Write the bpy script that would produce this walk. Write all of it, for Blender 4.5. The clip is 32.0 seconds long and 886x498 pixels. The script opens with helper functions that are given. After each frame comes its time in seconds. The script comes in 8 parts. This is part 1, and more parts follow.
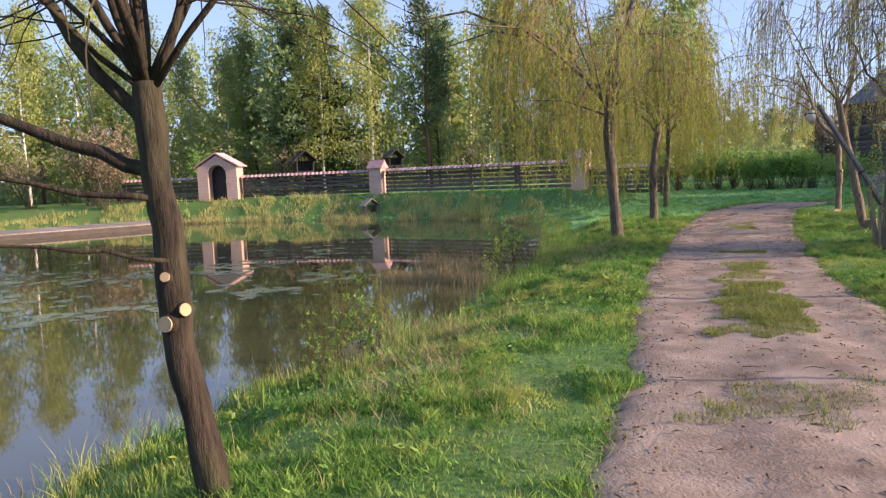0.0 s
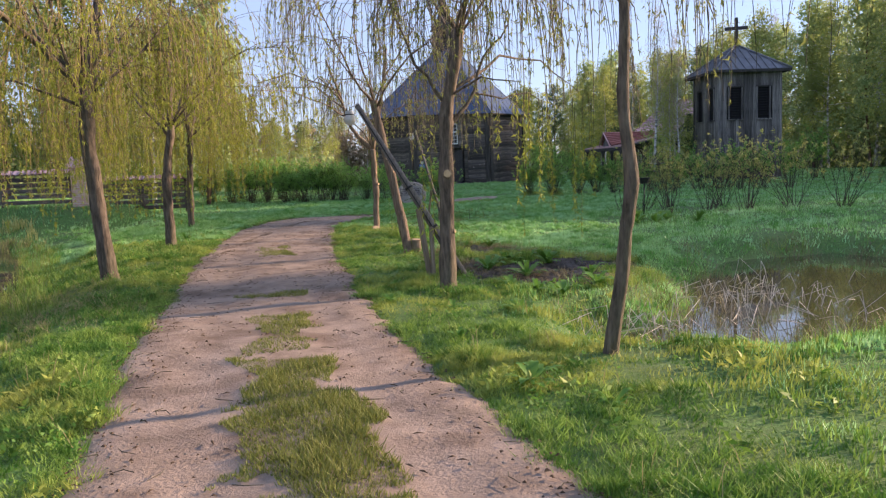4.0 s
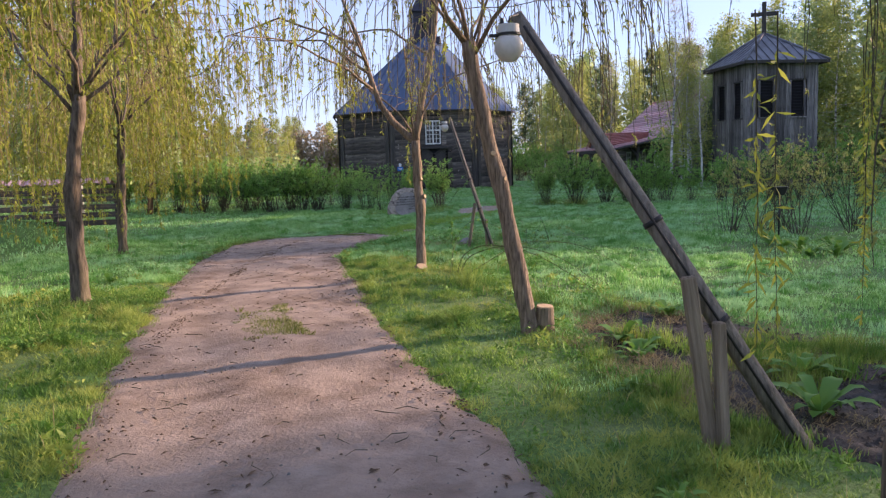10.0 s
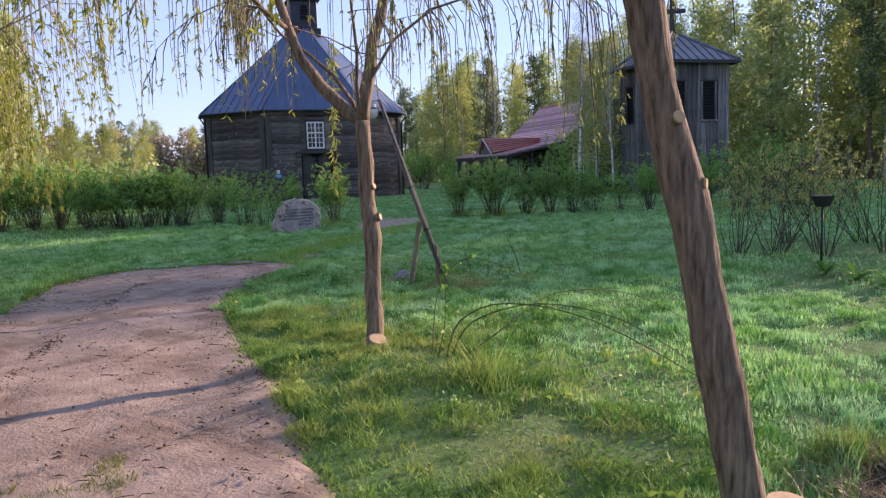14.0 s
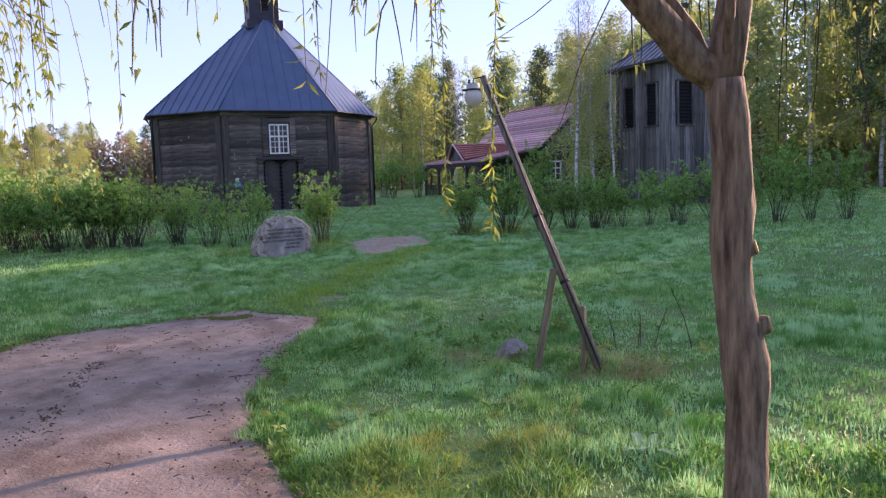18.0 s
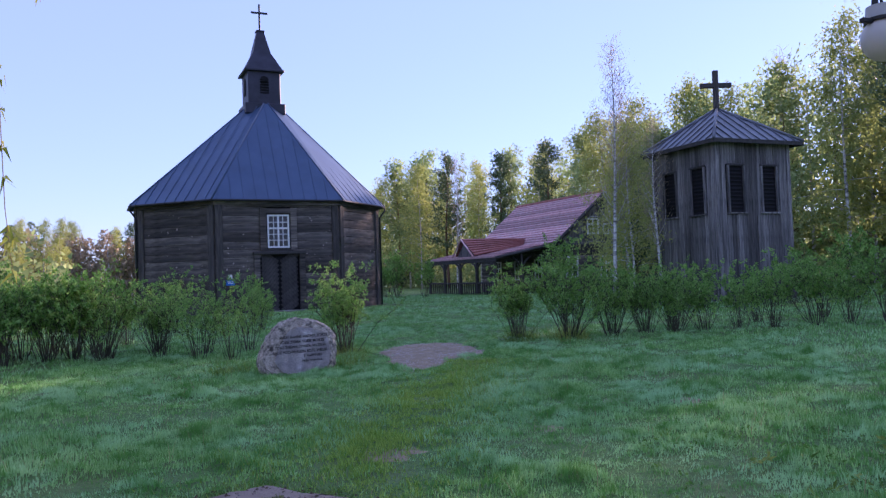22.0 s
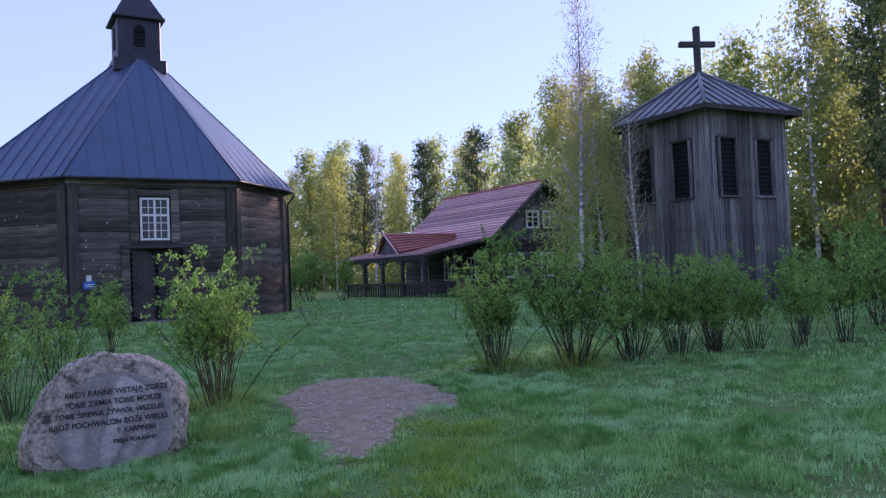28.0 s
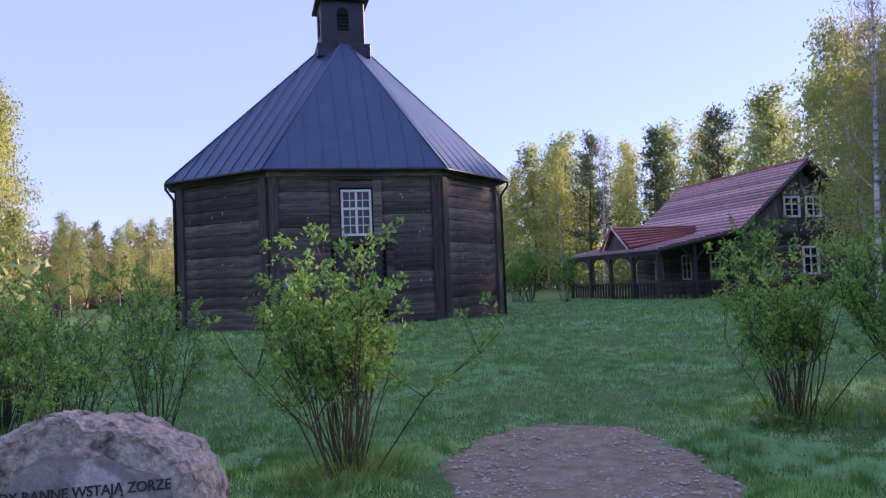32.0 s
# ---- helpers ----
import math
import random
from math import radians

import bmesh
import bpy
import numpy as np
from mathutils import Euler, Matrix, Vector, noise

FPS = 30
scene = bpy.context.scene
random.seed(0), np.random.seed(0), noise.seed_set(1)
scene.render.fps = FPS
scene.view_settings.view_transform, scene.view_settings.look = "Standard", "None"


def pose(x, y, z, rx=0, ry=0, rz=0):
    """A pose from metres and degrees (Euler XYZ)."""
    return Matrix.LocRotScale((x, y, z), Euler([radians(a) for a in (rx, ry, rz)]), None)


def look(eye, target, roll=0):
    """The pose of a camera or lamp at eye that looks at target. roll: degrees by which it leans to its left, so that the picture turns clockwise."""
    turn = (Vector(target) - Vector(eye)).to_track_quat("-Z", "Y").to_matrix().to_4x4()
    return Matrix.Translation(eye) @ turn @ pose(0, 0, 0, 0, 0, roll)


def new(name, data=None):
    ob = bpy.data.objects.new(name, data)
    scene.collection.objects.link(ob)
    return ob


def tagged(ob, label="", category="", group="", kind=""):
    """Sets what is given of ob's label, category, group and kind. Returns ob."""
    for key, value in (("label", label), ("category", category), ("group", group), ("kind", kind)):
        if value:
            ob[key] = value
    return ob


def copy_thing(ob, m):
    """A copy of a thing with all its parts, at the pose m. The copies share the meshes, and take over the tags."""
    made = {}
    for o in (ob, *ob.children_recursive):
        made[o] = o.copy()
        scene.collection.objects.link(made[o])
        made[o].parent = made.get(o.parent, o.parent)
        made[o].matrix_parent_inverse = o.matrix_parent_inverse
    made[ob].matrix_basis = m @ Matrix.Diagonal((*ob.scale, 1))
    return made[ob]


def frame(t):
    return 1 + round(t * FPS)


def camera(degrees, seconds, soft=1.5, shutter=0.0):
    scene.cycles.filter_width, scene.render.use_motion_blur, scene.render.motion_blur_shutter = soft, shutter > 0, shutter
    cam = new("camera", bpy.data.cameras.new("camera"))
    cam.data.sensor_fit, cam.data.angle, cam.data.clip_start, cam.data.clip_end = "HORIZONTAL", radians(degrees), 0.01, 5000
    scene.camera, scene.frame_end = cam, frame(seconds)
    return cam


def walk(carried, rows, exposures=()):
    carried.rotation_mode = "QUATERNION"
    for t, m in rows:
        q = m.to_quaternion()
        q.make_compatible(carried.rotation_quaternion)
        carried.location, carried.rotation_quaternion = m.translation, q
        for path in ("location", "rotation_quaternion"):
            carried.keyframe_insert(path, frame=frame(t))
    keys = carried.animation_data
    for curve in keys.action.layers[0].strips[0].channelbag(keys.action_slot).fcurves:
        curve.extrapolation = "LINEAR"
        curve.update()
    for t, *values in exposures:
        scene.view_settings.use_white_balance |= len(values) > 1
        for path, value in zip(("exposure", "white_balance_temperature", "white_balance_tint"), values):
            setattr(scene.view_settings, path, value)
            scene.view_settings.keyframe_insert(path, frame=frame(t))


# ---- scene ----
cam = camera(59.2, 32.0, soft=1.3)
# seconds, x, y, z, yaw, pitch, roll
ROWS = [
    (0.0, 0.000, 0.000, 1.562, -0.05, -5.50, 2.44),
    (0.5, 0.270, 0.425, 1.574, -5.72, -5.66, 2.22),
    (1.0, 0.529, 0.857, 1.583, -10.31, -5.74, 2.22),
    (1.5, 0.753, 1.321, 1.585, -14.76, -5.90, 2.14),
    (2.0, 0.983, 1.813, 1.581, -20.35, -6.13, 2.17),
    (2.5, 1.191, 2.343, 1.574, -23.96, -6.19, 2.18),
    (3.0, 1.373, 2.872, 1.566, -27.99, -6.24, 2.20),
    (3.5, 1.551, 3.377, 1.561, -31.16, -6.17, 2.26),
    (5.5, 1.572, 5.209, 1.605, -34.62, -5.85, 1.76),
    (6.0, 1.818, 5.731, 1.611, -35.09, -5.81, 1.83),
    (6.5, 2.068, 6.298, 1.600, -35.17, -5.83, 1.84),
    (7.0, 2.315, 6.905, 1.591, -35.40, -5.82, 1.78),
    (7.5, 2.567, 7.551, 1.590, -35.57, -5.81, 1.71),
    (8.0, 2.809, 8.191, 1.600, -35.80, -5.86, 1.79),
    (8.5, 3.044, 8.797, 1.615, -35.96, -5.92, 1.82),
    (9.0, 3.231, 9.436, 1.625, -36.03, -5.99, 1.79),
    (9.5, 3.415, 10.053, 1.627, -36.57, -6.13, 1.84),
    (10.0, 3.616, 10.672, 1.621, -36.69, -5.96, 1.78),
    (10.5, 3.822, 11.303, 1.599, -38.92, -5.87, 1.63),
    (11.0, 4.072, 11.881, 1.577, -40.27, -5.79, 1.63),
    (11.5, 4.361, 12.449, 1.574, -42.84, -5.79, 1.74),
    (12.0, 4.667, 12.946, 1.578, -45.45, -5.84, 1.80),
    (12.5, 4.970, 13.439, 1.588, -46.24, -5.80, 1.85),
    (13.0, 5.259, 13.964, 1.590, -46.69, -5.77, 1.86),
    (13.5, 5.570, 14.491, 1.569, -46.87, -5.68, 1.80),
    (14.0, 5.839, 15.031, 1.573, -46.17, -5.65, 1.85),
    (14.5, 6.070, 15.558, 1.602, -46.04, -5.71, 2.02),
    (15.0, 6.274, 16.095, 1.638, -45.94, -5.74, 1.93),
    (15.5, 6.422, 16.663, 1.670, -46.09, -5.79, 1.91),
    (17.5, 7.317, 18.664, 1.742, -49.48, -5.69, 1.57),
    (18.0, 7.552, 19.149, 1.735, -50.39, -5.34, 1.82),
    (18.5, 7.837, 19.627, 1.715, -50.69, -5.28, 1.82),
    (19.0, 8.091, 20.144, 1.677, -50.78, -5.23, 1.90),
    (19.5, 8.388, 20.631, 1.660, -51.32, -5.21, 1.83),
    (20.0, 8.679, 21.120, 1.651, -51.27, -5.07, 1.65),
    (20.5, 8.965, 21.584, 1.639, -51.41, -0.20, 1.78),
    (21.0, 9.258, 22.031, 1.624, -51.43, 1.69, 2.05),
    (21.5, 9.563, 22.499, 1.610, -51.39, 1.93, 2.05),
    (22.0, 9.893, 22.954, 1.600, -51.44, 1.96, 2.01),
    (22.5, 10.243, 23.403, 1.601, -51.32, 1.99, 2.02),
    (23.0, 10.607, 23.822, 1.618, -51.37, 2.04, 2.06),
    (23.5, 11.030, 24.179, 1.628, -53.60, 1.96, 2.22),
    (24.0, 11.443, 24.539, 1.636, -55.82, 1.85, 2.32),
    (24.5, 11.902, 24.856, 1.626, -56.53, 1.84, 2.40),
    (25.0, 12.343, 25.192, 1.599, -56.92, 1.83, 2.40),
    (25.5, 12.766, 25.525, 1.585, -57.44, 1.88, 2.39),
    (27.5, 14.372, 26.992, 1.556, -57.81, 1.82, 2.22),
    (28.0, 14.775, 27.322, 1.528, -57.78, 1.84, 2.31),
    (28.5, 15.154, 27.651, 1.518, -56.77, 1.95, 2.42),
    (29.0, 15.541, 27.998, 1.519, -55.40, 2.04, 2.45),
    (29.5, 15.947, 28.302, 1.510, -53.74, 2.14, 2.42),
    (30.0, 16.320, 28.599, 1.499, -51.59, 2.18, 2.42),
    (30.5, 16.662, 28.848, 1.500, -50.43, 2.20, 2.49),
    (31.0, 17.052, 29.099, 1.504, -46.15, 2.39, 2.48),
    (31.5, 17.475, 29.385, 1.502, -42.56, 2.48, 2.40),
    (32.0, 17.933, 29.617, 1.495, -41.15, 2.48, 2.39),
]
walk(cam, [(t, pose(x, y, z, 90 + pitch, roll, yaw)) for t, x, y, z, yaw, pitch, roll in ROWS],
     exposures=[(0, 1.36, 6050, 26), (3, 1.42, 6450, 26), (6, 1.36, 6250, 28), (9.5, 1.55, 6400, 31), (12.5, 1.36, 5750, 31), (14, 1.46, 6050, 34), (17.5, 1.65, 6100, 40), (20, 1.7, 6100, 46), (22, 1.42, 5500, 44), (25, 1.35, 5700, 42), (29, 1.5, 5750, 46), (32, 1.43, 5800, 47)])

# ---- light ----
SUN_AZ, SUN_EL = (0.975, -0.222), 17.3
world = bpy.data.worlds.new("sky")
scene.world = world
world.use_nodes = True
wn = world.node_tree.nodes
sky = wn.new("ShaderNodeTexSky")
sky.sky_type, sky.sun_disc = "NISHITA", False
sky.sun_elevation = radians(SUN_EL)
sky.sun_rotation = math.atan2(SUN_AZ[0], SUN_AZ[1])
sky.air_density, sky.dust_density, sky.ozone_density = 1.0, 0.2, 3.0
sky_fill = wn.new("ShaderNodeMix")   # constant pale blue added to even the dome out and lift the shaded ground
sky_fill.data_type = "RGBA"
sky_fill.inputs["Factor"].default_value, sky_fill.inputs["B"].default_value = 0.75, (1.2, 1.55, 2.05, 1)
world.node_tree.links.new(sky.outputs["Color"], sky_fill.inputs["A"])
world.node_tree.links.new(sky_fill.outputs["Result"], wn["Background"].inputs["Color"])
wn["Background"].inputs["Strength"].default_value = 0.15
sun = new("sun", bpy.data.lights.new("sun", "SUN"))
sun.data.energy, sun.data.angle, sun.data.color = 4.0, radians(1.0), (1.0, 0.76, 0.48)
el = radians(SUN_EL)
sun.matrix_world = look((0, 0, 40), Vector((0, 0, 40)) - Vector((SUN_AZ[0] * math.cos(el), SUN_AZ[1] * math.cos(el), math.sin(el))))


# ---- materials ----
def material(name, low, high, scale=4.0, stretch=(1, 1, 1), rough=0.8, metal=0.0, bump=0.3, bump_scale=40.0, patch=None, patch_scale=0.6, patch_amount=0.5, per_piece=0.0, through_light=0.0, spec=0.3):
    """Two colours mixed by noise, a third in larger patches, fine relief, and a shade that varies from piece to piece."""
    m = bpy.data.materials.new(name)
    m.use_nodes = True
    n, l = m.node_tree.nodes, m.node_tree.links
    bsdf, out = n["Principled BSDF"], n["Material Output"]
    coord = n.new("ShaderNodeTexCoord")
    mp = n.new("ShaderNodeMapping")
    mp.inputs["Scale"].default_value = stretch
    l.new(coord.outputs["Object"], mp.inputs["Vector"])
    def noisy(sc, detail):
        t = n.new("ShaderNodeTexNoise")
        t.inputs["Scale"].default_value, t.inputs["Detail"].default_value, t.inputs["Roughness"].default_value = sc, detail, 0.62
        l.new(mp.outputs["Vector"], t.inputs["Vector"])
        return t.outputs["Fac"]
    def ramp(f, a, b):
        r = n.new("ShaderNodeMapRange")
        r.inputs["From Min"].default_value, r.inputs["From Max"].default_value = a, b
        l.new(f, r.inputs["Value"])
        return r.outputs["Result"]
    def mix(f, a, b):
        x = n.new("ShaderNodeMix")
        x.data_type = "RGBA"
        for s, v in ((x.inputs["Factor"], f), (x.inputs["A"], a), (x.inputs["B"], b)):
            if isinstance(v, tuple):
                s.default_value = (*v, 1)
            elif isinstance(v, float):
                s.default_value = v
            else:
                l.new(v, s)
        return x.outputs["Result"]
    col = mix(ramp(noisy(scale, 6), 0.3, 0.7), low, high)
    if patch:
        f = ramp(noisy(patch_scale, 4), 0.48, 0.66)
        k = n.new("ShaderNodeMath")
        k.operation = "MULTIPLY"
        k.inputs[1].default_value = patch_amount
        l.new(f, k.inputs[0])
        col = mix(k.outputs[0], col, patch)
    if per_piece:
        info = n.new("ShaderNodeObjectInfo")
        hsv = n.new("ShaderNodeHueSaturation")
        l.new(col, hsv.inputs["Color"])
        r = n.new("ShaderNodeMapRange")
        r.inputs["To Min"].default_value, r.inputs["To Max"].default_value = 1 - per_piece, 1 + per_piece
        l.new(info.outputs["Random"], r.inputs["Value"])
        l.new(r.outputs["Result"], hsv.inputs["Value"])
        col = hsv.outputs["Color"]
    l.new(col, bsdf.inputs["Base Color"])
    bsdf.inputs["Roughness"].default_value, bsdf.inputs["Metallic"].default_value = rough, metal
    bsdf.inputs["Specular IOR Level"].default_value = spec
    if bump:
        b = n.new("ShaderNodeBump")
        b.inputs["Strength"].default_value, b.inputs["Distance"].default_value = bump, 0.02
        l.new(noisy(bump_scale, 5), b.inputs["Height"])
        l.new(b.outputs["Normal"], bsdf.inputs["Normal"])
    if through_light:
        tr = n.new("ShaderNodeBsdfTranslucent")
        l.new(col, tr.inputs["Color"])
        ms = n.new("ShaderNodeMixShader")
        ms.inputs[0].default_value = through_light
        l.new(bsdf.outputs[0], ms.inputs[1])
        l.new(tr.outputs[0], ms.inputs[2])
        l.new(ms.outputs[0], out.inputs["Surface"])
    return m


def leafy(name, low, high, t=0.4, rough=0.55, patch=None, patch_scale=0.7, fine=None):
    """Foliage: the shade varies from leaf to leaf, and in patches over the place."""
    m = bpy.data.materials.new(name)
    m.use_nodes = True
    n, l = m.node_tree.nodes, m.node_tree.links
    bsdf, out = n["Principled BSDF"], n["Material Output"]
    geo = n.new("ShaderNodeNewGeometry")

    def mix(f, a, b):
        x = n.new("ShaderNodeMix")
        x.data_type = "RGBA"
        l.new(f, x.inputs["Factor"])
        for s, v in ((x.inputs["A"], a), (x.inputs["B"], b)):
            if isinstance(v, tuple):
                s.default_value = (*v, 1)
            else:
                l.new(v, s)
        return x.outputs["Result"]

    def spots(scale, lo, hi):
        q = n.new("ShaderNodeTexNoise")
        q.inputs["Scale"].default_value, q.inputs["Detail"].default_value, q.inputs["Roughness"].default_value = scale, 4, 0.65
        l.new(geo.outputs["Position"], q.inputs["Vector"])
        r = n.new("ShaderNodeMapRange")
        r.inputs["From Min"].default_value, r.inputs["From Max"].default_value = lo, hi
        l.new(q.outputs["Fac"], r.inputs["Value"])
        return r.outputs["Result"]
    col = mix(geo.outputs["Random Per Island"], low, high)
    if patch:
        col = mix(spots(patch_scale, 0.45, 0.6), col, patch)
    # fine dark spots put the shade between tufts into the colour
    if fine:
        col = mix(spots(patch_scale * 5, 0.47, 0.6), col, fine)
    l.new(col, bsdf.inputs["Base Color"])
    bsdf.inputs["Roughness"].default_value, bsdf.inputs["Specular IOR Level"].default_value = rough, 0.25
    tr = n.new("ShaderNodeBsdfTranslucent")
    l.new(col, tr.inputs["Color"])
    ms = n.new("ShaderNodeMixShader")
    ms.inputs[0].default_value = t
    l.new(bsdf.outputs[0], ms.inputs[1])
    l.new(tr.outputs[0], ms.inputs[2])
    l.new(ms.outputs[0], out.inputs["Surface"])
    return m


M_TURF = material("turf", (0.035, 0.085, 0.018), (0.14, 0.27, 0.06), 22.0, bump=1.0, bump_scale=30, patch=(0.13, 0.17, 0.055), patch_scale=0.7, patch_amount=0.6)
M_PATH = material("sandy_path", (0.225, 0.175, 0.138), (0.385, 0.302, 0.245), 3.0, rough=0.95, bump=0.75, bump_scale=34, patch=(0.15, 0.108, 0.083), patch_scale=1.3, patch_amount=0.8, spec=0.1)
M_EARTH = material("dark_earth", (0.22, 0.168, 0.108), (0.42, 0.325, 0.215), 5.0, rough=0.95, bump=0.9, bump_scale=30, patch=(0.3, 0.25, 0.21), patch_scale=3.0, spec=0.1)
M_LITTER = material("leaf_litter", (0.05, 0.036, 0.026), (0.15, 0.105, 0.072), 40.0, rough=0.95, bump=0, spec=0.1)
M_MUD = material("wet_mud", (0.02, 0.017, 0.014), (0.065, 0.056, 0.046), 9.0, rough=0.7, bump=0.9, bump_scale=24, spec=0.2)
# mossy pollard bark, darkened to put its backlit look into the colour
M_BARK = material("backlit_willow_bark", (0.012, 0.009, 0.007), (0.065, 0.049, 0.035), 22.0, (1, 1, 0.2), 0.9, bump=1.0, bump_scale=40, patch=(0.1, 0.11, 0.045), patch_scale=2.0, patch_amount=0.45)
M_BARKTAN = material("tan_furrowed_bark", (0.055, 0.038, 0.027), (0.35, 0.26, 0.185), 42.0, (1, 1, 0.13), 0.9, bump=1.0, bump_scale=34, patch=(0.13, 0.125, 0.06), patch_scale=2.5, patch_amount=0.3)
# paler copy of the bark, its colour taken from trunks in sunlight
M_BARKPALE = material("furrowed_grey_bark", (0.035, 0.028, 0.022), (0.23, 0.18, 0.135), 24.0, (1, 1, 0.2), 0.9, bump=1.0, bump_scale=40, patch=(0.12, 0.125, 0.06), patch_scale=2.0, patch_amount=0.4)
M_TWIG = material("young_twig", (0.12, 0.09, 0.04), (0.2, 0.16, 0.06), 6.0, rough=0.7, bump=0)
M_DARKTWIG = material("dark_twig", (0.045, 0.042, 0.03), (0.095, 0.085, 0.055), 6.0, rough=0.8, bump=0)
M_CUT = material("sawn_wood", (0.44, 0.29, 0.16), (0.6, 0.44, 0.27), 12.0, rough=0.8, bump=0.2)
M_BIRCH = material("birch_bark", (0.45, 0.43, 0.4), (0.7, 0.68, 0.64), 3.0, (1, 1, 3), 0.8, bump=0.2, patch=(0.05, 0.045, 0.04), patch_scale=2.5, patch_amount=0.9)
M_PINE = material("pine_bark", (0.1, 0.06, 0.04), (0.2, 0.12, 0.075), 4.0, (1, 1, 0.4), 0.9, bump=0.8)
M_LOG = material("old_log", (0.022, 0.019, 0.018), (0.24, 0.205, 0.175), 2.6, (0.5, 3, 4.5), 0.75, bump=0.8, bump_scale=12, patch=(0.02, 0.02, 0.022), patch_scale=0.7, patch_amount=0.85, per_piece=0.5)
M_POST = material("dark_post", (0.024, 0.022, 0.022), (0.085, 0.077, 0.072), 5.0, (5, 5, 0.5), 0.75, bump=0.6, bump_scale=14, per_piece=0.2)
M_UPRIGHT = material("weathered_upright", (0.028, 0.025, 0.024), (0.13, 0.115, 0.1), 4.0, (7, 7, 0.5), 0.75, bump=0.6, bump_scale=14, patch=(0.022, 0.022, 0.024), patch_scale=0.8, per_piece=0.25)
M_BOARD = material("grey_board", (0.05, 0.048, 0.048), (0.29, 0.27, 0.255), 5.0, (6, 6, 0.35), 0.8, bump=0.7, bump_scale=14, patch=(0.03, 0.03, 0.034), patch_scale=0.9, patch_amount=0.7, per_piece=0.5)
M_STAKE = material("split_stake", (0.14, 0.11, 0.075), (0.34, 0.27, 0.19), 6.0, (6, 6, 0.4), 0.85, bump=0.6, bump_scale=20)
M_POLE = material("grey_pole", (0.085, 0.078, 0.065), (0.27, 0.24, 0.2), 6.0, (6, 6, 0.4), 0.85, bump=0.6, bump_scale=20)
M_ROOF = material("sheet_metal", (0.05, 0.088, 0.165), (0.07, 0.112, 0.2), 1.2, (1, 1, 1), 0.42, 0.15, bump=0.08, bump_scale=3, patch=(0.05, 0.08, 0.14), patch_scale=0.9, spec=0.5)
M_TROOF = material("grey_sheet", (0.12, 0.13, 0.15), (0.2, 0.21, 0.23), 2.0, (1, 1, 1), 0.38, 0.6, bump=0.1, bump_scale=4, patch=(0.1, 0.09, 0.08), patch_scale=1.4)
M_TURRET = material("turret_sheet", (0.03, 0.03, 0.042), (0.05, 0.05, 0.07), 2.0, rough=0.5, metal=0.2, bump=0.1)
M_GUTTER = material("gutter_zinc", (0.03, 0.03, 0.035), (0.06, 0.06, 0.068), 3.0, rough=0.45, metal=0.6, bump=0)
M_WHITE = material("white_paint", (0.7, 0.7, 0.69), (0.8, 0.8, 0.79), 8.0, rough=0.5, bump=0.1)
M_TILE = material("clay_tile", (0.33, 0.12, 0.1), (0.46, 0.2, 0.165), 6.0, rough=0.75, bump=0.4, patch=(0.22, 0.1, 0.08), patch_scale=1.0, per_piece=0.15)
M_TILEDIM = material("weathered_tile", (0.42, 0.2, 0.2), (0.66, 0.46, 0.46), 6.0, rough=0.7, bump=0.4, patch=(0.45, 0.34, 0.34), patch_scale=1.0, per_piece=0.3)
M_FENCE = material("dark_fence_board", (0.06, 0.05, 0.045), (0.16, 0.135, 0.12), 5.0, (0.5, 4, 8), 0.8, bump=0.4, per_piece=0.3)
M_STONE = material("boulder_granite", (0.26, 0.215, 0.175), (0.62, 0.53, 0.44), 26.0, rough=0.95, bump=1.0, bump_scale=24, patch=(0.06, 0.052, 0.048), patch_scale=8.0, patch_amount=0.9, spec=0.15)
M_FACE = material("ground_stone_face", (0.46, 0.41, 0.39), (0.7, 0.63, 0.6), 26.0, rough=0.9, bump=0.8, bump_scale=40, patch=(0.3, 0.27, 0.27), patch_scale=3.0, spec=0.15)
M_LETTER = material("dark_letter", (0.03, 0.028, 0.028), (0.05, 0.047, 0.046), 9.0, rough=0.8, bump=0)
M_ROCK = material("grey_stone", (0.13, 0.125, 0.115), (0.26, 0.245, 0.22), 6.0, rough=0.9, bump=0.7, bump_scale=20, per_piece=0.25)
M_BLUE = material("blue_enamel", (0.02, 0.14, 0.5), (0.03, 0.18, 0.58), 6.0, rough=0.4, bump=0)
M_BLACK = material("black_metal", (0.015, 0.015, 0.016), (0.03, 0.03, 0.03), 6.0, rough=0.5, bump=0)
M_GREENTIN = material("pale_green_tin", (0.5, 0.66, 0.56), (0.6, 0.75, 0.66), 6.0, rough=0.45, bump=0.05)
M_GLOBE = material("milk_glass", (0.62, 0.62, 0.6), (0.74, 0.74, 0.72), 5.0, rough=0.25, bump=0, patch=(0.35, 0.36, 0.3), patch_scale=5.0, patch_amount=0.6, through_light=0.3)
M_CERAMIC = material("pale_ceramic", (0.42, 0.42, 0.41), (0.55, 0.55, 0.53), 8.0, rough=0.5, bump=0.1)
# near-black that puts the shade of openings, gaps and recesses into the colour
M_DARK = material("unlit_black", (0.008, 0.008, 0.01), (0.014, 0.013, 0.015), 4.0, rough=0.9, bump=0)
M_DECK = material("grey_deck", (0.24, 0.2, 0.17), (0.36, 0.31, 0.26), 5.0, (6, 0.6, 6), 0.85, bump=0.4, per_piece=0.2)
M_PAD = material("lily_pad", (0.14, 0.18, 0.11), (0.24, 0.29, 0.2), 5.0, rough=0.2, bump=0, spec=1.0)
